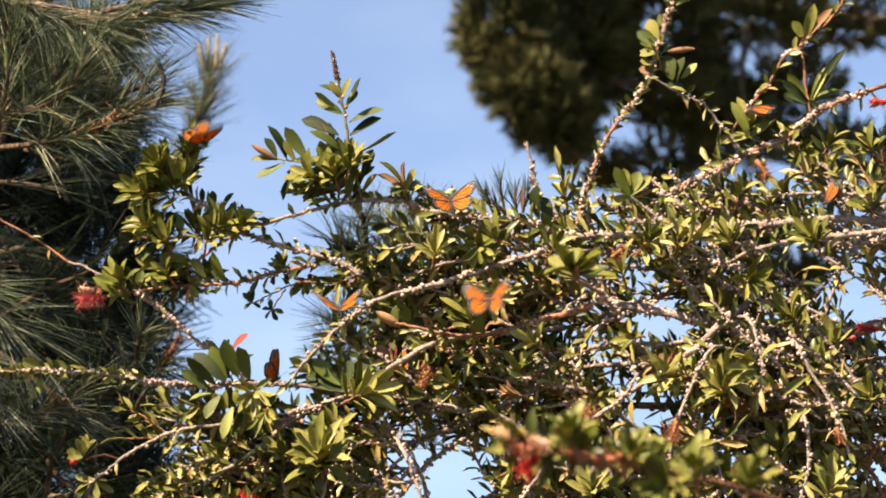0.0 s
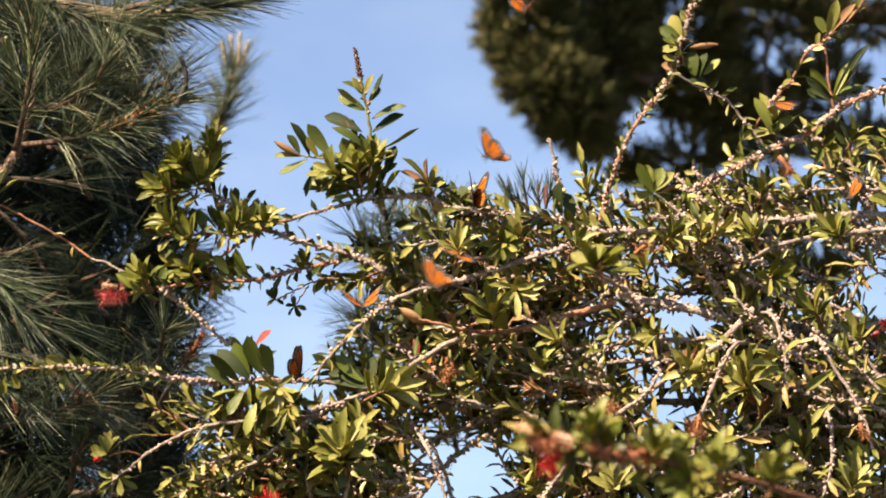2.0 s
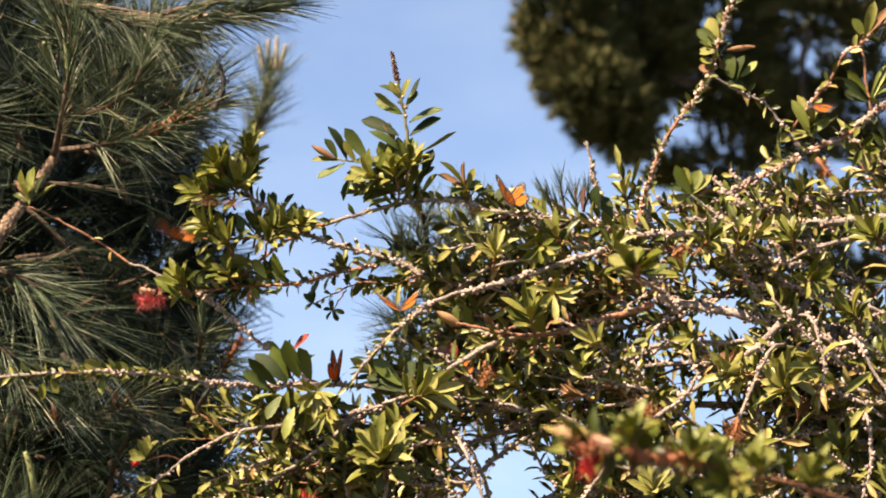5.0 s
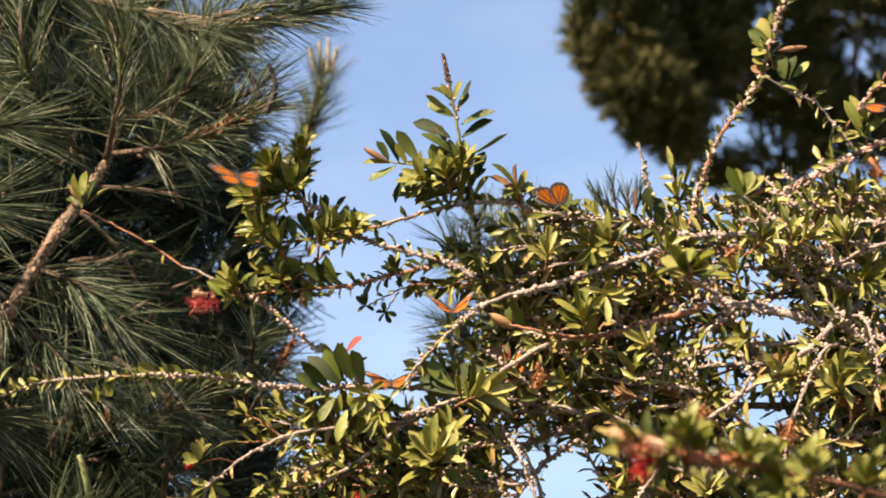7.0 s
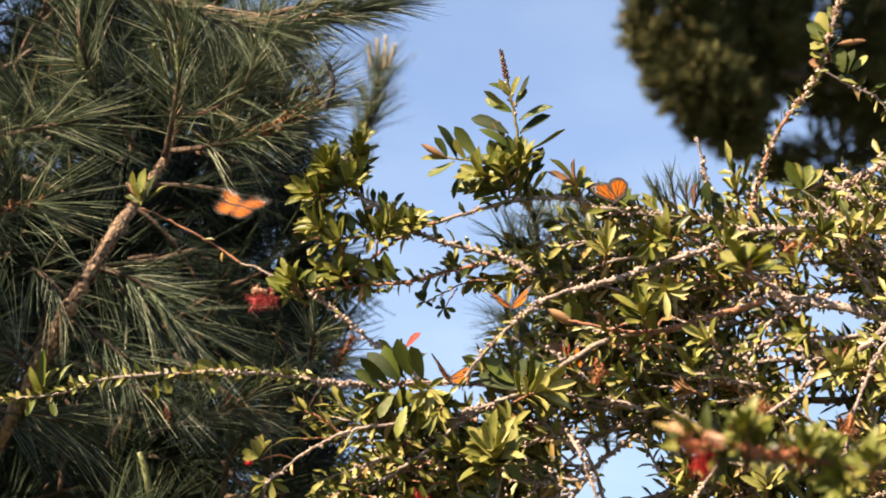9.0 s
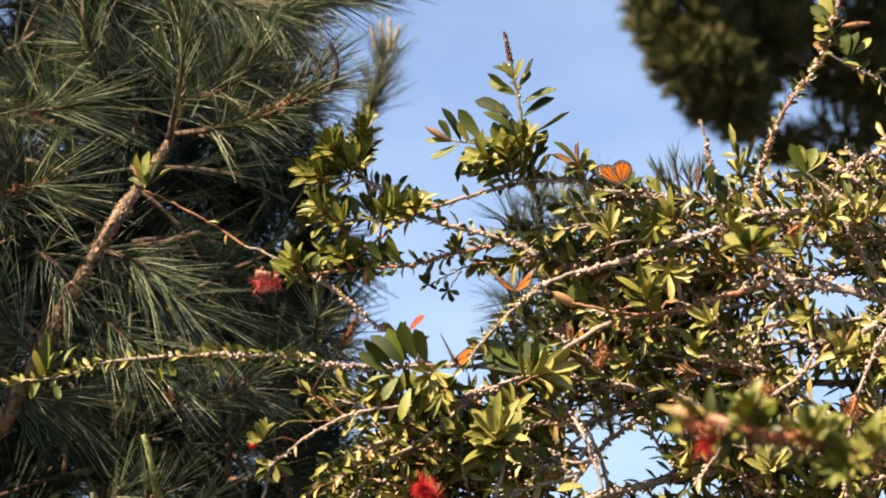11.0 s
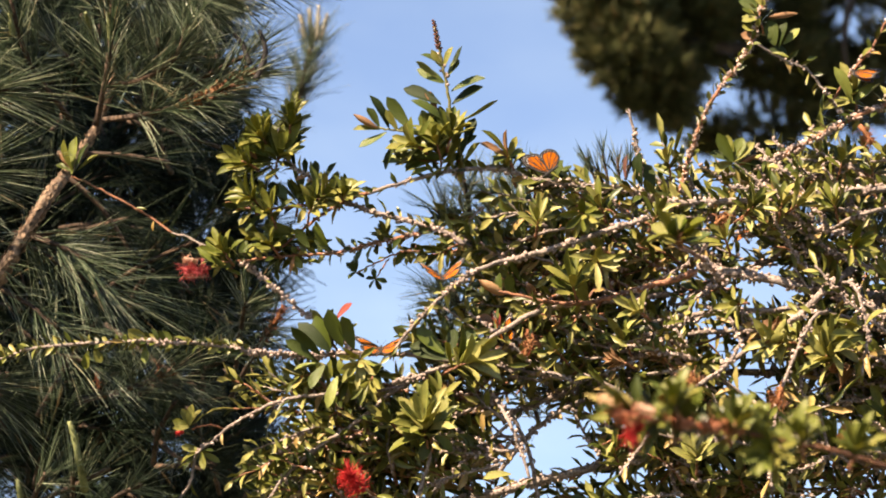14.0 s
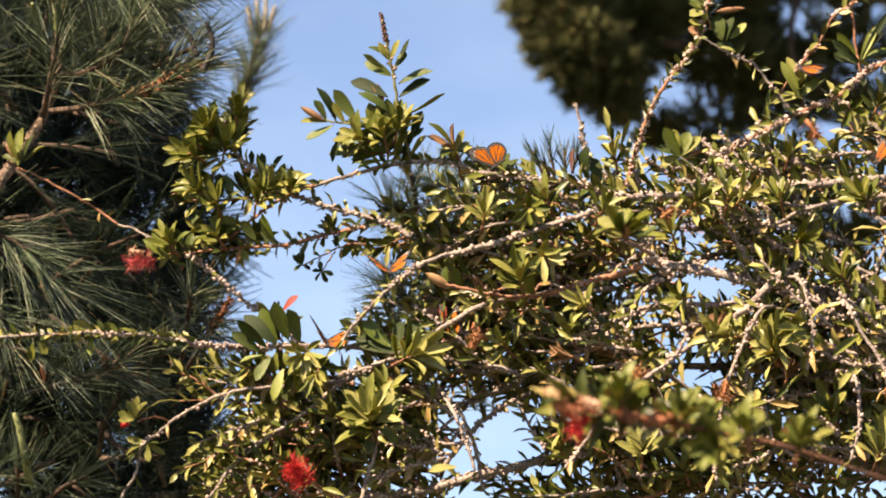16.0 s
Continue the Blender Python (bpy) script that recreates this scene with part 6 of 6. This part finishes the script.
def far_limb(points, r0, r1, name="limb"):
    h = Heap()
    h.add(tube(smooth_path(points), r0, r1, sides=9, rough=0.15, rnd=RF))
    return part(name, h, BARK_FAR, far_pine)


def far_clump(centre, radius, shoots, owner, needles=24, thick=0.015):
    """A rounded mass of short needled shoots."""
    h = Heap()
    c = Vector(centre)
    for _ in range(int(shoots * 1.6)):
        d = wild(RF)
        q = c + Vector((d.x * radius[0], d.y * radius[1], d.z * radius[2])) * RF.uniform(0.55, 1.0)
        p = q - (d * 0.8 + Vector((0, 0, 0.45))).normalized() * RF.uniform(0.12, 0.22)
        path = [p, p.lerp(q, 0.5), q]
        needles_on(h, path, needles, RF.uniform(0.07, 0.13), thick, (15, 65), 0.1, 0.0, RF, True)
    part("crown", h, NEEDLE_FAR, owner, kind="stuff")


far_limb([(5.6, 26.0, -0.1), (5.6, 26, 4), (5.650, 25.836, 8.727), (5.450, 24.988, 9.960), (5.261, 24.500, 11.781)], 0.3, 0.14, "trunk")
f1 = far_limb([(5.560, 25.520, 9.134), (3.234, 25.171, 9.277), (2.386, 24.620, 9.399), (1.569, 24.096, 9.423), (0.871, 23.586, 9.397)], 0.1, 0.04)
f2 = far_limb([(5.450, 24.976, 10.005), (3.093, 24.902, 10.279), (2.155, 24.393, 10.248), (1.342, 23.920, 10.080), (0.738, 23.482, 9.784)], 0.1, 0.04)
f3 = far_limb([(5.626, 25.935, 8.355), (3.376, 25.378, 8.503), (2.941, 24.848, 8.550), (2.476, 24.331, 8.547), (1.977, 24.308, 8.634)], 0.08, 0.03)
far_limb([(2.454, 23.991, 9.817), (2.376, 23.883, 9.448), (2.394, 23.952, 9.187)], 0.03, 0.015)
far_clump((0.493, 23.494, 9.741), (0.46, 0.5, 0.55), 280, f2)
far_clump((0.671, 23.603, 9.333), (0.46, 0.5, 0.46), 280, f1)
far_clump((0.897, 23.779, 9.062), (0.4, 0.5, 0.36), 220, f1)
far_clump((1.161, 24.026, 9.686), (0.5, 0.6, 0.55), 260, f1)
far_clump((1.161, 23.850, 10.343), (0.6, 0.6, 0.5), 200, f2)
far_clump((1.771, 24.251, 10.003), (0.6, 0.6, 0.5), 200, f2)
far_clump((1.863, 24.406, 9.427), (0.5, 0.6, 0.3), 110, f1)
far_clump((1.02, 24.4, 9.35), (0.28, 0.45, 0.24), 110, f1)
far_clump((2.489, 24.512, 10.191), (0.7, 0.6, 0.35), 150, f2)
far_clump((2.396, 24.776, 9.205), (0.5, 0.6, 0.35), 80, f3)
far_clump((1.839, 24.824, 9.025), (0.45, 0.6, 0.24), 50, f3)
far_clump((1.374, 24.848, 8.936), (0.25, 0.5, 0.12), 40, f3)
far_clump((2.882, 24.858, 9.670), (0.5, 0.6, 0.3), 100, f2)
far_clump((1.839, 24.932, 8.622), (0.35, 0.5, 0.3), 100, f3)
far_clump((2.535, 24.968, 8.487), (0.45, 0.5, 0.35), 100, f3)
far_clump((3.328, 24.915, 10.233), (0.6, 0.6, 0.3), 90, f2)
far_clump((3.376, 25.183, 9.231), (0.6, 0.6, 0.35), 90, f3)
far_clump((2.998, 25.451, 8.229), (0.3, 0.5, 0.15), 40, f3)
far_clump((1.025, 24.231, 8.919), (0.25, 0.4, 0.1), 26, f1)
far_clump((2.078, 24.7, 9.657), (0.42, 0.5, 0.34), 150, f2)
far_clump((1.184, 24.2, 9.666), (0.3, 0.5, 0.25), 110, f2)
far_clump((2.317, 24.9, 9.426), (0.35, 0.5, 0.3), 90, f3)
# unseen limb and clumps above the view, added to shade the crown below
f5 = far_limb([(5.261, 24.5, 11.781), (3.6, 23.6, 12.0), (2.0, 22.9, 11.7), (0.2, 22.6, 11.3)], 0.1, 0.04)
for at in ((-0.1, 22.75, 11.0), (0.6, 22.8, 11.1), (1.3, 22.9, 11.25), (2.1, 23.1, 11.35), (2.9, 23.4, 11.4), (0.3, 22.2, 11.9), (1.0, 22.3, 12.0), (1.9, 22.5, 12.2), (2.8, 22.9, 12.2), (3.7, 23.6, 11.6)):
    far_clump(at, (0.62, 0.6, 0.5), 200, f5, 14, 0.04)

# ---- butterflies ----
def outline_slab(points, thick):
    """A thin plate with the given outline, fanned from its middle."""
    n = len(points)
    c = np.mean(np.array(points), axis=0)
    v = [(*p, thick / 2) for p in points] + [(*p, -thick / 2) for p in points] + [(c[0], c[1], thick / 2), (c[0], c[1], -thick / 2)]
    f = []
    for i in range(n):
        j = (i + 1) % n
        f += [(i, j, 2 * n), (n + j, n + i, 2 * n + 1), (i, n + i, n + j), (i, n + j, j)]
    return np.array(v), np.array(f)


def ribbon(points, wide, thick):
    """A flat band along a line in the wing's plane."""
    h, n = Heap(), len(points)
    v = []
    for i in range(n):
        a, b = np.array(points[max(i - 1, 0)]), np.array(points[min(i + 1, n - 1)])
        d = (b - a) / (np.linalg.norm(b - a) + 1e-9)
        s = np.array((-d[1], d[0])) * (wide[i] if isinstance(wide, (list, tuple)) else wide) / 2
        p = np.array(points[i])
        v += [(*(p + s), thick / 2), (*(p - s), thick / 2), (*(p - s), -thick / 2), (*(p + s), -thick / 2)]
    return np.array(v), np.array(grid_faces(n, 4, True))


def curve2(points, per=5):
    return [(p.x, p.y) for p in smooth_path([(x, y, 0) for x, y in points], per)]


FORE = [(0.5, 3), (14, 13), (30, 20.5), (43, 23), (47, 20), (45.5, 13), (41, 5), (36, -2), (24, -4.5), (10, -3.5), (0.5, -1.5)]
HIND = [(0.5, -1), (14, -2.5), (27, -3), (33, -9), (33, -18), (28, -26), (19, -30), (10, -27), (4, -19), (0.8, -8)]


def wing_mesh(flip):
    s = -0.001 if flip else 0.001
    scale = lambda pts: [(x * s, y * 0.001) for x, y in pts]
    skin, dark, white = Heap(), Heap(), Heap()
    for pts, z in ((FORE, 0.0), (HIND, -0.0006)):
        line = curve2(pts + pts[:1])[:-1]
        lift = Matrix.Translation((0, 0, z))
        skin.add(outline_slab(scale(line), 0.0003), lift)
        rim = scale(line + line[:2])
        n = len(rim)
        outer = max(x for x, _ in line)
        wide = [0.0026 + 0.0046 * max(0, abs(x) / (outer * 0.001) - 0.35) for x, _ in rim]
        dark.add(ribbon([(x * 0.965, y * 0.97) for x, y in rim], wide, 0.0007), lift)
        root = pts[0]
        for k in range(2, len(pts) - 2):
            e = pts[k]
            m = (root[0] * 0.5 + e[0] * 0.5, root[1] * 0.5 + e[1] * 0.5 + (1.5 if k % 2 else -1.0))
            dark.add(ribbon(scale(curve2([root, m, e], 4)), 0.0012, 0.0006), lift)
        for k in range(0, len(line), 3):
            x, y = line[k]
            if x > outer * 0.62:
                for q in (0.95,):
                    g = np.linspace(0, 6.283, 7)[:-1]
                    white.add(outline_slab([(x * q * s + math.cos(a) * 0.0006, y * q * 0.001 + math.sin(a) * 0.0006) for a in g], 0.0009), lift)
    tip = [(30, 19.5), (43, 22), (46, 19), (44.5, 13), (38, 15)]
    dark.add(outline_slab(scale(tip), 0.00065))
    for x, y in ((38, 18), (40.5, 15.5), (34, 18.6)):
        g = np.linspace(0, 6.283, 8)[:-1]
        white.add(outline_slab([(x * s + math.cos(a) * 0.0013, y * 0.001 + math.sin(a) * 0.0009) for a in g], 0.0009))
    return skin.mesh("wing", False), dark.mesh("wing_veins", False), white.mesh("wing_spots", False)


def body_mesh():
    h = Heap()
    rings = [(-0.02, 0.0006), (-0.017, 0.0018), (-0.011, 0.0021), (-0.005, 0.0016), (-0.003, 0.0022), (0.002, 0.003), (0.006, 0.0026), (0.0085, 0.0014), (0.0095, 0.0019), (0.012, 0.0017), (0.0132, 0.0005)]
    v = [(math.cos(g) * r, y, math.sin(g) * r) for y, r in rings for g in np.linspace(0, 2 * math.pi, 9)[:-1]]
    h.add((np.array(v), np.array(grid_faces(len(rings), 8, True))))
    return h.mesh("body")


WINGS = {False: wing_mesh(False), True: wing_mesh(True)}
BODY = body_mesh()


def limb_mesh(name, points, r0, r1, sides):
    h = Heap()
    h.add(tube([Vector(p) for p in points], r0, r1, sides, 0))
    me = h.mesh(name)
    me.materials.append(WING_BLACK)
    return me


FEELERS = [limb_mesh("antenna", [(0.0006 * k, 0.0125, 0.0008), (0.004 * k, 0.019, 0.003), (0.0075 * k, 0.025, 0.0045), (0.008 * k, 0.0262, 0.0047)], 0.00025, 0.0005, 5) for k in (-1, 1)]
LEGS = [limb_mesh("leg", [(0.001 * k, y, -0.001), (0.004 * k, y + 0.001, -0.003), (0.005 * k, y + 0.002, -0.009)], 0.0003, 0.0002, 4) for k in (-1, 1) for y in (-0.001, 0.002, 0.005)]
for trio in WINGS.values():
    for me, m in zip(trio, (WING, WING_BLACK, WING_WHITE)):
        me.materials.append(m)
BODY.materials.append(WING_BLACK)


def butterfly(label):
    b = tagged(new("monarch_butterfly"), label=label, category="butterfly", group="monarch butterflies")
    for nm, me in [("body", BODY)] + [("antenna", f) for f in FEELERS] + [("leg", g) for g in LEGS]:
        o = new(nm, me)
        o.parent = b
    wings = []
    for flip in (False, True):
        skin, dark, white = WINGS[flip]
        w = tagged(new("wing", skin), label="orange black-veined wing")
        w.parent = b
        for nm, me in (("vein_web", dark), ("spot_pattern", white)):
            k = new(nm, me)
            k.parent = w
            tagged(k, kind="stuff")
        wings.append(w)
    return b, wings


def flap(wings, rows):
    """rows: seconds and the wings' angle above the level."""
    right, left = wings
    walk(right, [(t, pose(0, 0, 0, 0, -a, 0)) for t, a in rows])
    walk(left, [(t, pose(0, 0, 0, 0, a, 0)) for t, a in rows])


def beat(until, rate, mid, swing, phase=0.0):
    """A steady wing beat, keyed thirty times a second."""
    n = int(until * 30)
    return [(i / 30, mid + swing * math.sin(6.283 * rate * i / 30 + phase)) for i in range(n + 1)]


def settle(bf, wings, place, turns, angles):
    """A feeding butterfly: turns are (seconds, rx, ry, rz), angles (seconds, wing angle)."""
    walk(bf, [(t, Matrix.Translation(place) @ pose(0, 0, 0, a, b, c)) for t, a, b, c in turns])
    flap(wings, angles)


def fly(bf, wings, rows, rate, phase, held=()):
    """A butterfly in flight: rows are (seconds, place, rx, ry, rz); held: wing angles at certain seconds."""
    walk(bf, [(t, Matrix.Translation(p) @ pose(0, 0, 0, a, b, c)) for t, p, a, b, c in rows])
    held = [(float(t), a) for t, a in held]
    flap(wings, [(t, next((b for u, b in held if abs(u - t) < 0.03), a)) for t, a in beat(16, rate, 25, 46, phase)])


FEEDING = "orange black-veined monarch feeding with half-open wings on the shrub"
FLYING = "orange black-veined monarch fluttering over the shrub"


def motions():
    crest_monarch, crest_wings = butterfly(FEEDING)
    walk(crest_monarch, [(t, Matrix.Translation(p) @ pose(0, 0, 0, a, b, c)) for p, rows in (
        ((0.013, 5.0, 3.022), [(0, 58, -8, 8), (1.1, 55, -8, 5), (1.5, 50, 0, 0), (1.8, 70, 0, 10), (2.2, 74, 0, 15), (2.4, 76, -5, 10), (2.6, 70, -35, 15), (3.0, 68, -38, 20), (3.5, 66, -30, 15), (4.0, 66, -20, 10), (4.3, 68, 10, 12)]),
        ((0.006, 5.02, 3.021), [(5.2, 20, 5, 50), (6.3, -34, 0, 78), (7.0, -36, 0, 82), (8.5, -30, 0, 70), (9.2, -34, 0, 76), (11.3, -32, 0, 80), (12.5, -28, 0, 72), (14.5, -36, 0, 82), (16, -34, 0, 80)])) for t, a, b, c in rows])
    flap(crest_wings, [(0, 22), (0.9, 18), (1.2, 80), (1.5, 45), (1.8, 30), (2.0, 70), (2.2, 40), (2.4, 14), (2.6, 50), (2.8, 28), (3.0, 40), (3.3, 58), (3.6, 44), (3.8, 62), (4.0, 30), (4.3, 34), (6.3, 78), (7.0, 70), (7.8, 80), (8.2, 68), (9.0, 80), (11.3, 80), (12.0, 74), (12.6, 66), (13.2, 78), (14.5, 82), (15.2, 74), (16, 80)])
    settle(*butterfly(FEEDING), (-0.174, 5.116, 2.868), [(0, 30, -5, 8), (8, 30, -5, 6), (16, 30, -5, 9)], [(0, 32), (3, 36), (7, 32), (10, 38), (13, 32), (16, 34)])
    settle(*butterfly("monarch with closed dark wings that opens them on a low branch"), (-0.278, 5.147, 2.753), [(0, 30, 0, -28), (4.2, 30, 0, -28), (6.3, 35, 0, 10), (7.0, 35, 0, 5), (7.5, 35, 10, 50), (8.2, 35, 0, 5), (9.0, 40, 10, 22), (11.3, 35, 10, 30), (12.5, 35, 0, 5), (14.5, 35, 0, 0), (15.2, 40, 10, 22), (16, 40, 12, 26)],
           [(0, 86), (4.2, 86), (6.3, 40), (7.0, 14), (7.5, 60), (8.2, 14), (9.0, 34), (11.3, 45), (12.5, 18), (14.5, 18), (15.3, 32), (16, 34)])
    settle(*butterfly(FEEDING), (0.516, 5.05, 3.2), [(0, 106.4, 50.3, 108.8), (16, 106.4, 50.3, 108.8)], [(0, 84), (5, 88), (11, 82), (16, 85)])
    settle(*butterfly(FEEDING), (0.637, 5.05, 3.032), [(0, 13.2, 29.4, 25.5), (16, 13.2, 29.4, 25.5)], [(0, 84), (6, 88), (12, 82), (16, 85)])
    fly(*butterfly(FLYING), [(0, (0.076, 4.996, 2.854), 75, 0, -25), (0.2, (0.109, 4.992, 2.868), 60, 10, -50), (0.4, (0.131, 5.025, 2.861), 30, 0, 30), (0.6, (0.029, 4.970, 2.950), 40, 0, 20), (0.7, (0.015, 4.963, 2.977), 45, 0, 10), (1.0, (0.027, 4.980, 3.107), 45, 5, -10), (1.2, (0.037, 4.954, 3.202), 20, 0, -30), (1.5, (0.032, 4.946, 3.231), 10, 0, 4), (1.7, (0.036, 4.957, 3.192), 10, 0, 24),
                             (2.0, (0.036, 4.985, 3.086), 30, 20, 60), (2.2, (0.058, 4.990, 3.070), 20, 10, 60), (2.5, (0.04, 5.04, 3.02), 50, 0, 40), (2.7, (0.03, 5.03, 3.016), 60, 0, 20), (3.0, (0.024, 5.03, 3.012), 64, 25, 10), (3.2, (0.03, 5.044, 3.06), 50, 0, 30), (3.3, (0.014, 5.045, 3.135), 40, 20, 40), (3.5, (-0.041, 5.055, 3.213), 40, 18, 22), (4.0, (-0.262, 5.033, 3.296), 25, -20, 70), (4.2, (-0.359, 5.049, 3.235), 25, -20, 60), (4.8, (-0.470, 4.989, 3.073), 20, 0, 40), (5.5, (-0.423, 5.037, 2.893), 20, 0, -60), (6.3, (-0.309, 5.050, 2.843), 25, 30, 40), (6.5, (-0.374, 5.031, 2.917), 30, 0, 50), (6.7, (-0.453, 5.013, 2.981), 20, 0, 70), (6.9, (-0.496, 4.997, 3.040), 40, 0, 50), (7.1, (-0.561, 4.983, 3.093), 50, 0, 20), (7.3, (-0.642, 4.979, 3.109), 40, 0, 10), (7.5, (-0.714, 4.982, 3.098), 20, 0, 60), (7.7, (-0.805, 4.986, 3.082), 20, 0, 70), (7.9, (-0.887, 4.991, 3.064), 20, 0, 75), (8.1, (-0.941, 4.999, 3.034), 20, 0, 60), (8.5, (-0.922, 4.911, 2.976), 40, 0, -30), (8.6, (-0.862, 4.864, 2.960), 45, 30, -60), (8.8, (-0.722, 4.812, 2.961), 40, 30, -60), (9.0, (-0.589, 4.762, 2.952), 50, 20, -40), (9.2, (-0.474, 4.716, 2.932), 50, 10, -30),
                             (9.8, (-0.320, 4.701, 2.988), 40, 0, 20), (10.6, (-0.636, 4.678, 3.073), 30, 0, 80), (11.3, (-1.025, 4.797, 3.016), 30, 0, 60), (11.6, (-0.968, 4.926, 2.923), 40, 0, -20), (11.8, (-0.913, 5.000, 2.839), 30, 0, -50), (12.0, (-0.843, 5.072, 2.763), 25, 0, -60), (12.2, (-0.785, 5.141, 2.698), 40, 0, -20), (12.4, (-0.698, 5.110, 2.620), 70, 20, -30), (12.5, (-0.653, 5.121, 2.578), 70, 25, -35), (12.7, (-0.602, 5.240, 2.523), 40, 0, -40), (13.2, (-0.507, 5.269, 2.413), 30, 0, -40), (16, (-0.270, 5.318, 2.229), 30, 0, -40)], 8.5, 0.6, ((0.0, 25), (0.1, 10), (1.0, 20), (1.5, 82), (1.6, 80), (3.3, 60), (3.4, 70), (3.5, 80), (3.6, 70), (3.9, 60), (4.0, 74), (4.1, 60), (12.4, 30), (12.5, 35), (12.6, 30)))
    fly(*butterfly(FLYING), [(0, (-0.399, 5.026, 3.129), 15, 25, -60), (0.3, (-0.329, 5.039, 3.080), 5, 10, -90), (0.5, (-0.282, 5.079, 3.046), 5, 10, -80), (0.7, (-0.16, 5.25, 3.04), 20, 0, -80), (1.0, (-0.05, 5.25, 3.03), 20, 0, -80), (1.2, (-0.014, 5.172, 3.163), 10, 20, -70), (1.5, (0.084, 5.057, 3.205), 20, 10, -60), (1.7, (0.108, 5.040, 3.266), 35, 10, -50), (2.0, (0.104, 5.016, 3.356), 40, 0, -20), (2.3, (0.091, 4.989, 3.459), 30, 0, 60), (2.5, (0.084, 4.999, 3.422), 20, 0, 60), (2.6, (0.042, 5.017, 3.355), 18, 0, 30), (2.7, (-0.012, 5.026, 3.320), 14, 8, 10), (2.8, (-0.087, 5.032, 3.298), 32, 22, 15), (2.9, (-0.112, 5.034, 3.289), 30, 26, 15), (3.0, (-0.210, 5.040, 3.269), 15, 26, 8), (3.1, (-0.217, 5.013, 3.251), 15, 26, 8), (3.2, (-0.260, 4.997, 3.237), 26, 16, 10), (3.3, (-0.280, 5.003, 3.213), 14, 2, 8), (3.5, (-0.349, 4.997, 3.157), 28, 10, 8), (4.0, (-0.423, 5.034, 3.022), 22, 8, 5), (5.0, (-0.550, 5.066, 2.978), 20, 0, 60), (5.7, (-0.427, 5.044, 3.060), 30, 0, -60), (6.3, (-0.462, 5.028, 3.120), 40, 0, 20), (6.5, (-0.578, 5.003, 3.212), 40, 10, 40), (6.7, (-0.688, 5.018, 3.349), 30, 0, 50), (7.3, (-0.904, 5.055, 3.597), 30, 0, 50), (16, (-1.902, 5.693, 4.693), 30, 0, 50)], 9.2, 0.0, ((0.0, 45), (2.6, 12), (2.7, 8), (2.8, 12), (2.9, 12), (3.0, 8), (3.1, 8), (3.2, 14), (3.3, 6), (3.4, 10), (3.5, 6), (3.6, 14), (4.0, 12)))
    fly(*butterfly(FLYING), [(0, (0.364, 5.417, 2.826), 30, 0, 40), (0.6, (0.248, 5.278, 2.765), 30, 0, 30), (0.8, (0.179, 5.076, 2.749), 40, 10, 20), (1.0, (0.148, 5.074, 2.754), 40, 10, 20), (1.2, (0.138, 5.062, 2.799), 20, 10, 60), (1.4, (0.114, 5.051, 2.842), 30, 10, 20), (1.6, (0.097, 5.041, 2.877), 30, 10, 50), (1.8, (0.006, 5.025, 2.861), 40, 10, 40), (2.0, (-0.059, 5.021, 2.877), 25, 10, 60), (2.2, (-0.176, 4.995, 2.972), 40, 30, 50), (2.5, (-0.365, 4.976, 3.121), 32, 12, 15), (2.6, (-0.422, 4.993, 3.251), 45, 0, 60), (2.7, (-0.534, 5.114, 3.378), 40, 0, 50), (2.9, (-0.707, 5.263, 3.593), 20, 0, 80), (4.2, (-1.410, 4.937, 3.652), 20, 0, 80), (16, (-2.063, 5.349, 4.046), 20, 0, 80)], 8.5, 2.0, ((2.5, 10), (2.6, 60), (2.7, 40)))
    fly(*butterfly(FLYING), [(0, (0.229, 5.489, 2.946), 30, 0, 20), (1.4, (0.177, 5.435, 2.953), 30, 0, 40), (1.8, (0.073, 5.037, 2.894), 30, 0, 60), (2.2, (-0.053, 5.010, 2.993), 40, 0, 40), (2.5, (-0.143, 4.991, 3.066), 30, 20, 50), (2.6, (-0.210, 4.987, 3.080), 30, 10, 70), (2.7, (-0.264, 4.992, 3.138), 20, 0, 80), (2.8, (-0.318, 5.000, 3.222), 50, 20, 60), (2.9, (-0.364, 4.996, 3.241), 40, 20, 30), (3.0, (-0.435, 4.965, 3.355), 30, 0, 40), (3.2, (-0.507, 4.974, 3.514), 30, 0, 30), (4.2, (-0.365, 4.863, 3.927), 20, 0, -50), (10.8, (0.139, 4.932, 3.670), 20, 0, -60), (11.3, (0.192, 5.013, 2.983), 45, 0, -30), (11.5, (0.254, 4.999, 2.956), 20, 10, -60), (11.9, (0.323, 5.508, 3.066), 45, 0, -50), (16, (0.381, 5.610, 3.072), 30, 0, -40)], 8.0, 4.0, ((2.7, 60), (2.8, 70), (2.9, 25)))
    settle(*butterfly("small-looking monarch half hidden among bottlebrush leaves"), (-0.079, 5.134, 2.762), [(0, 40, 0, 20), (16, 40, 0, 25)], [(0, 70), (1.3, 70), (1.6, 45), (3, 40), (8, 70), (16, 70)])


motions()
